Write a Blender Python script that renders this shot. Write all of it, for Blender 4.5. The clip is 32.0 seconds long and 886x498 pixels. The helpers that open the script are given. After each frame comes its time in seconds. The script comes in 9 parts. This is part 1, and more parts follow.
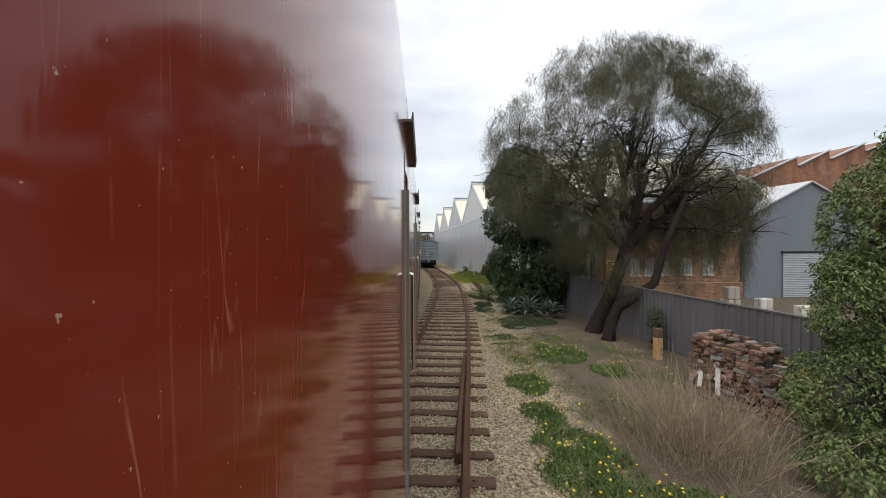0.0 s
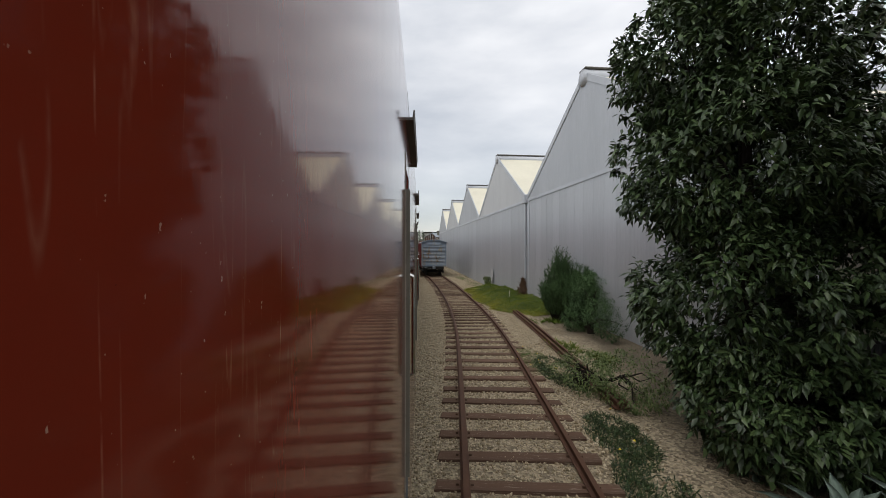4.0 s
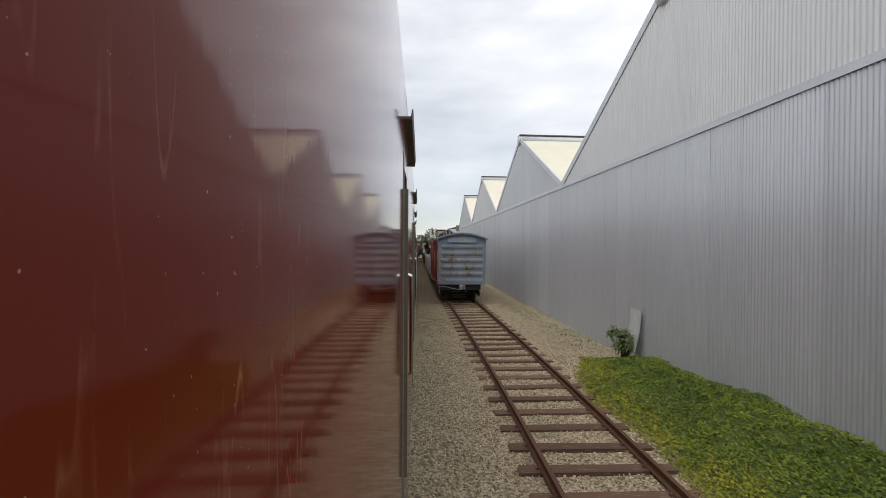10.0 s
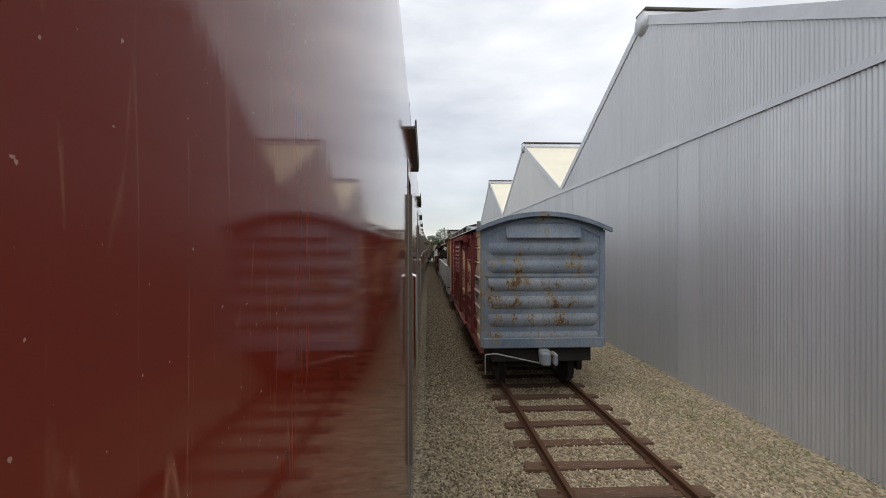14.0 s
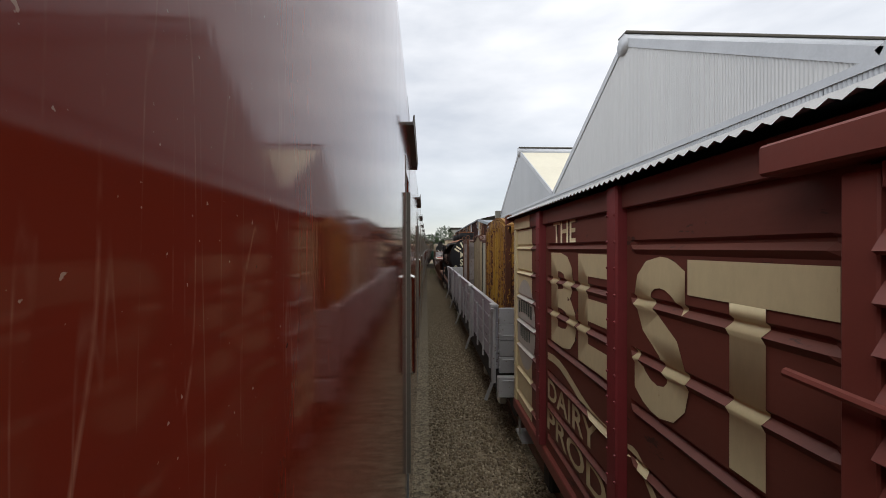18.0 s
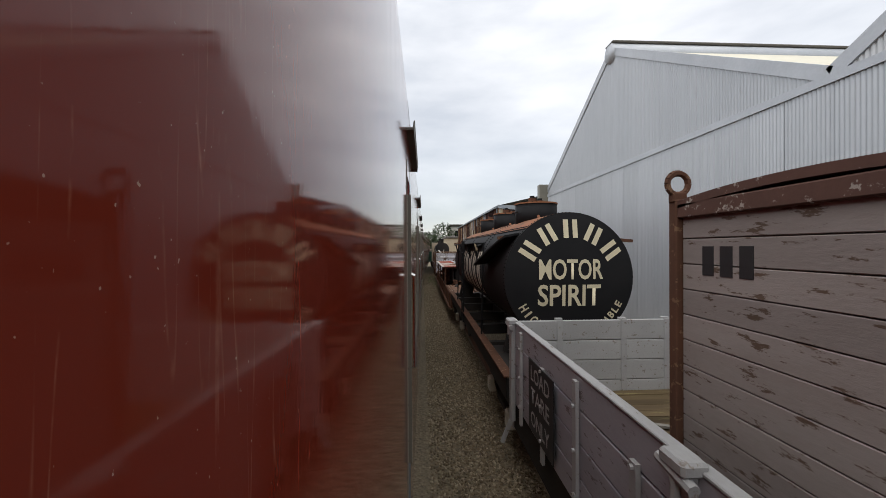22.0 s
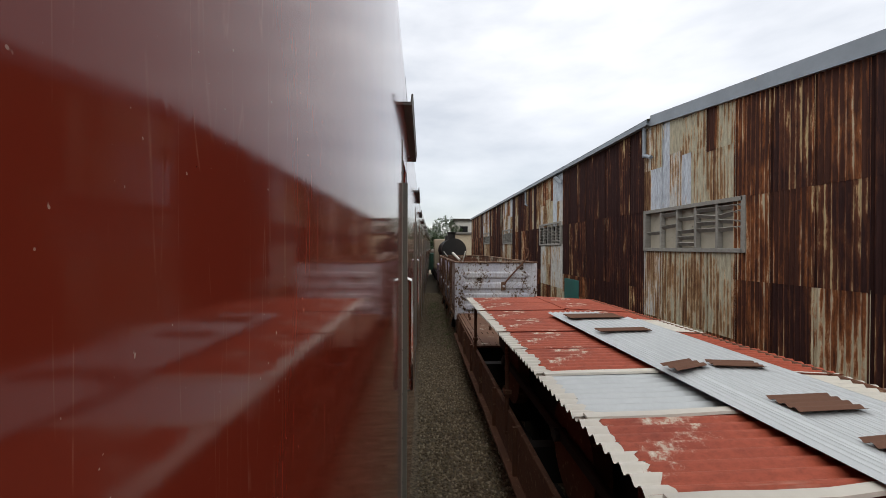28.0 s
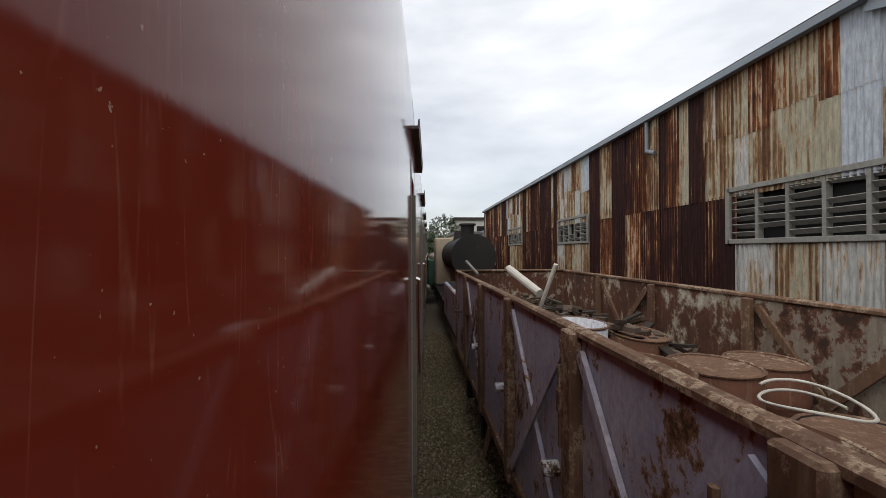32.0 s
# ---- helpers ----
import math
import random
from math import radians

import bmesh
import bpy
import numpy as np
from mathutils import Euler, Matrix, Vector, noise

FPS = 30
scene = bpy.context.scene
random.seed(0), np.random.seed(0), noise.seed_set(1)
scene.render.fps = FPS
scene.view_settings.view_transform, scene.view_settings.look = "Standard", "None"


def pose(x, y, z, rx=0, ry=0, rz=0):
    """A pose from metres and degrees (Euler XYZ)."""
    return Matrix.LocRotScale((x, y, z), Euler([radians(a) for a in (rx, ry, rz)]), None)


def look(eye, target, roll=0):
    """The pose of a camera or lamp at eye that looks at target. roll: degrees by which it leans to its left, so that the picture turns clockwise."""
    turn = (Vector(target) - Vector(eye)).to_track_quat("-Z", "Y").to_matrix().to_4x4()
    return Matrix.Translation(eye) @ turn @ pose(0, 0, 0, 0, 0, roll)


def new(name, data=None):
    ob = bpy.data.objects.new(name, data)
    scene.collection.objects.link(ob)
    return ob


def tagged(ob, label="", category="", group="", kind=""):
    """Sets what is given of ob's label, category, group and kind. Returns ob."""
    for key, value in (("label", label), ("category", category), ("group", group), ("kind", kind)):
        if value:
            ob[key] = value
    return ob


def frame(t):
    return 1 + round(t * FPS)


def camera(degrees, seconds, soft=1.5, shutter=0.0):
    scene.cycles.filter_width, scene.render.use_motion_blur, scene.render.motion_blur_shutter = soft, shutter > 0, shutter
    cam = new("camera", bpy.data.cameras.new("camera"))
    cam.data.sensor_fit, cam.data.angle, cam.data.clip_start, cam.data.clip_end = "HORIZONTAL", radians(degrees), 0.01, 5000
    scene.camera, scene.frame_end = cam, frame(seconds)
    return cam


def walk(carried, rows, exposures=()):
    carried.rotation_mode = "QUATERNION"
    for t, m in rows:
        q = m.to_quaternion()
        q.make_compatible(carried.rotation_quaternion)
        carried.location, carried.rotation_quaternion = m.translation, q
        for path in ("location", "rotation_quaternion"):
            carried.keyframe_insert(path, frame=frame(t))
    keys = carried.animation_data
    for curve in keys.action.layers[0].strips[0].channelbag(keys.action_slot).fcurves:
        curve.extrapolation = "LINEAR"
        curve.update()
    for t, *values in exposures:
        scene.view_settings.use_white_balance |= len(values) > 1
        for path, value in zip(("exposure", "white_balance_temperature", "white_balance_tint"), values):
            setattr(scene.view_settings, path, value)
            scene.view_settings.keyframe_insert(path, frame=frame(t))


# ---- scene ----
# ---- camera: slides along the flank of a long standing train ----
TRACK = (0.9056, 0.6775, -2.4549, -1.1322, 2.8873, -0.1757, -0.5809, 0.0206)


def line_x(y):
    """The sideways place of the camera's line, which runs parallel to the train's own track."""
    c = min(max(y, 0.0), 112.0)
    u = (c - 55.0) / 55.0
    slope = float(np.polyval(np.polyder(TRACK), u)) / 55.0
    return float(np.polyval(TRACK, u)) + slope * (y - c)


EYE = 3.2
cam = camera(98.6, 32.0, soft=0.5)
ROWS = [
    (0, 0.0, -6.18, -0.53, -0.16), (1, 3.65, -6.11, -0.57, -0.17), (2, 7.24, -6.1, -0.5, -0.15), (3, 10.73, -5.94, -0.41, -0.03),
    (4, 14.17, -5.72, -0.35, 0.13), (5, 17.64, -5.48, -0.28, 0.18), (6, 21.17, -5.12, -0.25, 0.15), (7, 24.68, -4.82, -0.28, 0.13),
    (8, 28.13, -4.58, -0.4, 0.06), (9, 31.54, -4.32, -0.45, 0.08), (10, 34.98, -3.82, -0.41, 0.3), (11, 38.38, -3.27, -0.34, 0.32),
    (12, 41.79, -2.79, -0.31, -0.04), (13, 45.25, -2.46, -0.23, -0.22), (14, 48.73, -2.24, -0.15, -0.06), (15, 52.22, -2.14, -0.18, 0.02),
    (16, 55.72, -2.24, -0.3, 0.0), (17, 59.26, -2.46, -0.31, -0.09), (18, 62.89, -2.5, -0.15, -0.07), (19, 66.55, -2.65, -0.29, -0.08),
    (20, 70.25, -2.91, -0.36, -0.22), (21, 74.0, -3.07, -0.31, -0.31), (22, 77.71, -3.12, -0.22, -0.27), (23, 81.41, -3.16, -0.1, -0.1),
    (24, 85.1, -3.19, -0.08, 0.01), (25, 88.77, -3.14, -0.24, 0.02), (26, 92.37, -3.22, -0.43, 0.02), (27, 95.9, -3.42, -0.47, 0.12),
    (28, 99.36, -3.46, -0.28, 0.21), (29, 102.68, -3.54, -0.28, 0.16), (30, 105.83, -3.65, -0.23, -0.06), (31, 108.9, -3.85, -0.06, -0.25),
    (32, 111.92, -4.1, 0.22, -0.26),
]


def view(y, yaw, pitch, roll):
    eye = Vector((line_x(y), y, EYE))
    a, b = radians(yaw), radians(pitch)
    return look(eye, eye + Vector((-math.sin(a) * math.cos(b), math.cos(a) * math.cos(b), math.sin(b))), roll)


walk(cam, [(t, view(y, yaw, pitch, roll)) for t, y, yaw, pitch, roll in ROWS], [(0, 0.12), (1, -0.05), (2, -0.16), (3, -0.22), (4, -0.24), (5.5, -0.1), (7, -0.06), (13, -0.08), (20, -0.04), (28, 0.0), (32, -0.05)])

# ---- light: an overcast noon, with a soft sun behind thin cloud ----
world = bpy.data.worlds.new("overcast")
scene.world = world
world.use_nodes = True
wt = world.node_tree
wt.nodes.clear()
w_out = wt.nodes.new("ShaderNodeOutputWorld")
w_bg = wt.nodes.new("ShaderNodeBackground")
w_bg2 = wt.nodes.new("ShaderNodeBackground")
w_add = wt.nodes.new("ShaderNodeAddShader")
w_sky = wt.nodes.new("ShaderNodeTexSky")
w_sky.sky_type, w_sky.sun_disc = "NISHITA", False
w_sky.sun_elevation, w_sky.sun_rotation = radians(54), radians(221)
w_bg2.inputs[1].default_value = 0.05
w_tc = wt.nodes.new("ShaderNodeTexCoord")
w_map = wt.nodes.new("ShaderNodeMapping")
w_map.inputs["Scale"].default_value = (1.6, 1.6, 5.0)
w_noise = wt.nodes.new("ShaderNodeTexNoise")
w_noise.inputs["Scale"].default_value, w_noise.inputs["Detail"].default_value = 1.7, 6.0
w_ramp = wt.nodes.new("ShaderNodeValToRGB")
w_ramp.color_ramp.elements[0].position, w_ramp.color_ramp.elements[0].color = 0.3, (0.60, 0.605, 0.615, 1)
w_ramp.color_ramp.elements[1].position, w_ramp.color_ramp.elements[1].color = 0.7, (0.97, 0.95, 0.925, 1)
w_bg.inputs[1].default_value = 0.86
wt.links.new(w_tc.outputs["Generated"], w_map.inputs["Vector"])
wt.links.new(w_map.outputs[0], w_noise.inputs["Vector"])
wt.links.new(w_noise.outputs["Fac"], w_ramp.inputs[0])
# the cloud sheet is brightest overhead, as an overcast sky is
w_sep = wt.nodes.new("ShaderNodeSeparateXYZ")
w_up = wt.nodes.new("ShaderNodeMapRange")
w_up.inputs["From Min"].default_value, w_up.inputs["From Max"].default_value = 0.15, 0.8
w_up.inputs["To Min"].default_value, w_up.inputs["To Max"].default_value = 0.78, 1.62
wt.links.new(w_tc.outputs["Generated"], w_sep.inputs[0])
wt.links.new(w_sep.outputs[2], w_up.inputs[0])
wt.links.new(w_up.outputs[0], w_bg.inputs[1])
wt.links.new(w_ramp.outputs[0], w_bg.inputs[0])
wt.links.new(w_sky.outputs[0], w_bg2.inputs[0])
wt.links.new(w_bg.outputs[0], w_add.inputs[0])
wt.links.new(w_bg2.outputs[0], w_add.inputs[1])
wt.links.new(w_add.outputs[0], w_out.inputs[0])
sun = new("sun", bpy.data.lights.new("sun", "SUN"))
sun.data.energy, sun.data.angle, sun.data.color = 1.0, radians(50), (1.0, 0.97, 0.93)
sun.matrix_world = look((-30, -34, 62), (0, 0, 0))

# ---- materials ----
def shader(name):
    m = bpy.data.materials.new(name)
    m.use_nodes = True
    nt = m.node_tree
    return m, nt, nt.nodes["Principled BSDF"]


def noise_node(nt, scale, stretch=(1, 1, 1), detail=4.0, rough=0.6, coords="Object"):
    tc = nt.nodes.new("ShaderNodeTexCoord")
    mp = nt.nodes.new("ShaderNodeMapping")
    mp.inputs["Scale"].default_value = stretch
    nz = nt.nodes.new("ShaderNodeTexNoise")
    nz.inputs["Scale"].default_value, nz.inputs["Detail"].default_value, nz.inputs["Roughness"].default_value = scale, detail, rough
    nt.links.new(tc.outputs[coords], mp.inputs["Vector"])
    nt.links.new(mp.outputs[0], nz.inputs["Vector"])
    return nz.outputs["Fac"]


def ramp_node(nt, fac, stops):
    r = nt.nodes.new("ShaderNodeValToRGB")
    e = r.color_ramp.elements
    while len(e) < len(stops):
        e.new(0.5)
    for k, (p, c) in zip(e, stops):
        k.position, k.color = p, (*c, 1) if len(c) == 3 else c
    nt.links.new(fac, r.inputs[0])
    return r.outputs[0]


def mix_node(nt, fac, a, b, mode="MIX"):
    m = nt.nodes.new("ShaderNodeMix")
    m.data_type, m.blend_type = "RGBA", mode
    for sock, v in ((m.inputs[0], fac), (m.inputs[6], a), (m.inputs[7], b)):
        if isinstance(v, (int, float)):
            sock.default_value = v
        elif isinstance(v, tuple):
            sock.default_value = (*v, 1) if len(v) == 3 else v
        else:
            nt.links.new(v, sock)
    return m.outputs[2]


def bump_node(nt, bsdf, height, strength, distance=0.01):
    b = nt.nodes.new("ShaderNodeBump")
    b.inputs["Strength"].default_value, b.inputs["Distance"].default_value = strength, distance
    nt.links.new(height, b.inputs["Height"])
    nt.links.new(b.outputs[0], bsdf.inputs["Normal"])


def random_node(nt):
    return nt.nodes.new("ShaderNodeObjectInfo").outputs["Random"]


def paint(name, base, dark, chip=None, rough=0.5, metal=0.0, chips=0.62, grain=18.0, stretch=(1, 1, 1), patch=1.1, bump=0.25, each=0.0, coat=0.0):
    """Worn paint or bare stuff: two scales of tone, chips of another colour, fine relief; each: tone steps from piece to piece."""
    m, nt, b = shader(name)
    big = noise_node(nt, patch, stretch, 3)
    fine = noise_node(nt, grain, stretch, 5, 0.65)
    col = mix_node(nt, ramp_node(nt, big, [(0.35, (0, 0, 0)), (0.7, (1, 1, 1))]), base, dark)
    col = mix_node(nt, 0.35, col, mix_node(nt, fine, tuple(0.6 * v for v in base), tuple(min(1.25 * v, 0.95) for v in base)))
    if chip:
        edge = noise_node(nt, grain * 0.28, stretch, 8, 0.7)
        col = mix_node(nt, ramp_node(nt, edge, [(chips, (0, 0, 0)), (chips + 0.035, (1, 1, 1))]), col, chip)
    if each:
        rnd = random_node(nt)
        tone = nt.nodes.new("ShaderNodeMapRange")
        tone.inputs["To Min"].default_value, tone.inputs["To Max"].default_value = 1 - each, 1 + each * 0.6
        nt.links.new(rnd, tone.inputs["Value"])
        hsv = nt.nodes.new("ShaderNodeHueSaturation")
        nt.links.new(tone.outputs[0], hsv.inputs["Value"])
        nt.links.new(col, hsv.inputs["Color"])
        col = hsv.outputs[0]
    nt.links.new(col, b.inputs["Base Color"])
    b.inputs["Roughness"].default_value, b.inputs["Metallic"].default_value = rough, metal
    b.inputs["Coat Weight"].default_value = coat
    b.inputs["Specular IOR Level"].default_value = 0.18 if rough >= 0.65 else 0.5
    bump_node(nt, b, fine, bump, 0.004)
    return m


def gloss_red():
    """Deep red carriage varnish: very glossy, with thin drip lines, specks and a slow waviness."""
    m, nt, b = shader("carriage_red")
    slow = noise_node(nt, 0.9, (1, 1, 0.6), 2)
    col = mix_node(nt, slow, (0.215, 0.027, 0.013), (0.15, 0.020, 0.010))

    def thin_lines(scale, stretch, width, breaks):
        n = noise_node(nt, scale, stretch, 2, 0.5)
        line = ramp_node(nt, n, [(0.5 - width, (0, 0, 0)), (0.5, (1, 1, 1)), (0.5 + width, (0, 0, 0))])
        gap = ramp_node(nt, noise_node(nt, breaks, (1, 1, 0.35), 4, 0.7), [(0.46, (0, 0, 0)), (0.66, (1, 1, 1))])
        return mix_node(nt, 1.0, line, gap, "MULTIPLY")

    drips = thin_lines(13.0, (1, 1, 0.09), 0.0028, 40.0)
    fine = thin_lines(36.0, (1, 1, 0.05), 0.010, 40.0)
    col = mix_node(nt, drips, col, (0.34, 0.125, 0.075))
    col = mix_node(nt, fine, col, (0.25, 0.075, 0.045))
    speck = noise_node(nt, 210.0, (1, 1, 0.8), 2)
    col = mix_node(nt, ramp_node(nt, speck, [(0.73, (0, 0, 0)), (0.76, (0.7, 0.7, 0.7))]), col, (0.50, 0.34, 0.25))
    pit = noise_node(nt, 120.0, (1, 1, 0.7), 2)
    pits = ramp_node(nt, pit, [(0.19, (1, 1, 1)), (0.20, (0, 0, 0))])
    col = mix_node(nt, pits, col, (0.03, 0.008, 0.006))
    nt.links.new(col, b.inputs["Base Color"])
    haze = noise_node(nt, 30.0, (1, 1, 0.03), 4, 0.7)
    nt.links.new(ramp_node(nt, haze, [(0.35, (0.05, 0.05, 0.05)), (0.8, (0.13, 0.13, 0.13))]), b.inputs["Roughness"])
    b.inputs["IOR"].default_value = 1.40

    def add(a, c, k):
        n = nt.nodes.new("ShaderNodeMath")
        n.operation, n.inputs[1].default_value = "MULTIPLY_ADD", k
        nt.links.new(a, n.inputs[0])
        nt.links.new(c, n.inputs[2])
        return n.outputs[0]

    wav = noise_node(nt, 2.6, (1, 1, 0.5), 2)
    wav = add(noise_node(nt, 5.5, (1, 1, 0.8), 2), wav, 0.3)
    wav = add(noise_node(nt, 110.0, (1, 1, 0.3), 3), wav, 0.16)
    wav = add(noise_node(nt, 14.0, (1, 1, 0.05), 2), wav, 0.12)
    wav = add(drips, wav, 0.03)
    bump_node(nt, b, wav, 0.075, 0.005)
    return m


def by_island(name, a, b_, rough=0.9, extra=None, patch=None):
    """One colour to another over the separate pieces of a joined mesh."""
    m, nt, b = shader(name)
    geo = nt.nodes.new("ShaderNodeNewGeometry")
    stops = [(0.0, a), (1.0, b_)] if not extra else [(0.0, a), (0.55, b_), (1.0, extra)]
    col = ramp_node(nt, geo.outputs["Random Per Island"], stops)
    col = mix_node(nt, 0.3, col, mix_node(nt, noise_node(nt, 6.0), a, b_))
    if patch:
        col = mix_node(nt, ramp_node(nt, noise_node(nt, 0.75, (1, 1, 1), 4), [(0.42, (0, 0, 0)), (0.62, (0.6, 0.6, 0.6))]), col, patch)
    nt.links.new(col, b.inputs["Base Color"])
    b.inputs["Roughness"].default_value = rough
    b.inputs["Specular IOR Level"].default_value = 0.2 if rough > 0.45 else 0.4
    return m


def rusty_sheet(name, zinc, rust, deep, level, spread=0.25):
    """Galvanised corrugated iron, rusted in downward streaks; each sheet has its own degree of rust."""
    m, nt, b = shader(name)
    tc = nt.nodes.new("ShaderNodeTexCoord")
    rnd = random_node(nt)
    off = nt.nodes.new("ShaderNodeVectorMath")
    off.operation = "ADD"
    comb = nt.nodes.new("ShaderNodeCombineXYZ")
    mul = nt.nodes.new("ShaderNodeMath")
    mul.operation, mul.inputs[1].default_value = "MULTIPLY", 57.0
    nt.links.new(rnd, mul.inputs[0])
    nt.links.new(mul.outputs[0], comb.inputs[0])
    nt.links.new(mul.outputs[0], comb.inputs[1])
    nt.links.new(tc.outputs["Object"], off.inputs[0])
    nt.links.new(comb.outputs[0], off.inputs[1])

    def streak(scale, stretch, detail):
        mp = nt.nodes.new("ShaderNodeMapping")
        mp.inputs["Scale"].default_value = stretch
        nz = nt.nodes.new("ShaderNodeTexNoise")
        nz.inputs["Scale"].default_value, nz.inputs["Detail"].default_value, nz.inputs["Roughness"].default_value = scale, detail, 0.7
        nt.links.new(off.outputs[0], mp.inputs[0])
        nt.links.new(mp.outputs[0], nz.inputs["Vector"])
        return nz.outputs["Fac"]

    s1, s2 = streak(9.0, (1, 1, 0.06), 7), streak(2.0, (1, 1, 0.34), 6)
    both = nt.nodes.new("ShaderNodeMath")
    both.operation = "ADD"
    nt.links.new(s1, both.inputs[0])
    nt.links.new(s2, both.inputs[1])
    shift = nt.nodes.new("ShaderNodeMath")
    shift.operation, shift.inputs[1].default_value = "MULTIPLY_ADD", spread
    nt.links.new(rnd, shift.inputs[0])
    nt.links.new(both.outputs[0], shift.inputs[2])
    # rust keeps to every other flute, which also paints in their missing shading
    yy = nt.nodes.new("ShaderNodeSeparateXYZ")
    nt.links.new(tc.outputs["Object"], yy.inputs[0])
    turn = nt.nodes.new("ShaderNodeMath")
    turn.operation, turn.inputs[1].default_value = "MULTIPLY", 2 * math.pi / 0.095
    nt.links.new(yy.outputs[1], turn.inputs[0])
    wave = nt.nodes.new("ShaderNodeMath")
    wave.operation = "COSINE"
    nt.links.new(turn.outputs[0], wave.inputs[0])
    fl = nt.nodes.new("ShaderNodeMath")
    fl.operation, fl.inputs[1].default_value = "MULTIPLY_ADD", 0.10
    nt.links.new(wave.outputs[0], fl.inputs[0])
    nt.links.new(shift.outputs[0], fl.inputs[2])
    lap = nt.nodes.new("ShaderNodeMapRange")
    lap.inputs["From Min"].default_value, lap.inputs["From Max"].default_value = 0.02, 0.075
    lap.inputs["To Min"].default_value, lap.inputs["To Max"].default_value = -0.17, 0.0
    nt.links.new(yy.outputs[1], lap.inputs[0])
    lapped = nt.nodes.new("ShaderNodeMath")
    nt.links.new(fl.outputs[0], lapped.inputs[0])
    nt.links.new(lap.outputs[0], lapped.inputs[1])
    shift = lapped
    half = nt.nodes.new("ShaderNodeMath")
    half.operation, half.inputs[1].default_value = "MULTIPLY", 0.5
    nt.links.new(shift.outputs[0], half.inputs[0])
    tan = tuple(0.45 * a + 1.0 * c for a, c in zip(zinc, rust))
    col = ramp_node(nt, half.outputs[0], [(level, zinc), (level + 0.022, tan), (level + 0.05, rust), (level + 0.14, deep)])
    col = mix_node(nt, 0.55, col, ramp_node(nt, streak(26.0, (1, 1, 0.16), 4), [(0.36, (0.35, 0.33, 0.32)), (0.62, (1.0, 1.0, 1.0))]), "MULTIPLY")
    nt.links.new(col, b.inputs["Base Color"])
    b.inputs["Roughness"].default_value = 0.72
    b.inputs["Specular IOR Level"].default_value = 0.15
    bump_node(nt, b, s1, 0.2, 0.004)
    return m


def flaked(name, base, tint, rust, dark, chip=0.58, drip=0.55, grain=9.0, rough=0.65, bump=0.3):
    """Old paint that flakes in clusters and weeps rust: tints, downward runs, chips gathered where the paint has failed."""
    m, nt, b = shader(name)
    col = mix_node(nt, ramp_node(nt, noise_node(nt, 1.3, (1, 1, 0.8), 4), [(0.38, (0, 0, 0)), (0.64, (1, 1, 1))]), base, tint)
    run = ramp_node(nt, noise_node(nt, 16.0, (1, 1, 0.07), 5, 0.65), [(drip, (0, 0, 0)), (drip + 0.16, (0.75, 0.75, 0.75))])
    col = mix_node(nt, run, col, tuple(0.45 * a + 0.55 * c for a, c in zip(base, rust)))
    grime = ramp_node(nt, noise_node(nt, 34.0, (1, 1, 0.5), 6, 0.7), [(0.3, (0.62, 0.6, 0.57)), (0.6, (1, 1, 1))])
    col = mix_node(nt, 0.8, col, grime, "MULTIPLY")
    where = noise_node(nt, 1.9, (1, 1, 0.7), 3)
    edge = noise_node(nt, grain, (1, 1, 0.8), 10, 0.72)
    both = nt.nodes.new("ShaderNodeMath")
    both.operation, both.inputs[1].default_value = "MULTIPLY_ADD", 0.55
    half = nt.nodes.new("ShaderNodeMath")
    half.operation, half.inputs[1].default_value = "MULTIPLY", 0.45
    nt.links.new(where, half.inputs[0])
    nt.links.new(edge, both.inputs[0])
    nt.links.new(half.outputs[0], both.inputs[2])
    halo = ramp_node(nt, both.outputs[0], [(chip - 0.035, (0, 0, 0)), (chip, (0.7, 0.7, 0.7))])
    col = mix_node(nt, halo, col, tuple(0.5 * a + 0.5 * c for a, c in zip(base, rust)))
    col = mix_node(nt, ramp_node(nt, both.outputs[0], [(chip, (0, 0, 0)), (chip + 0.012, (1, 1, 1))]), col, rust)
    col = mix_node(nt, ramp_node(nt, both.outputs[0], [(chip + 0.03, (0, 0, 0)), (chip + 0.06, (1, 1, 1))]), col, dark)
    nt.links.new(col, b.inputs["Base Color"])
    b.inputs["Roughness"].default_value, b.inputs["Specular IOR Level"].default_value = rough, 0.25
    bump_node(nt, b, edge, bump, 0.004)
    return m


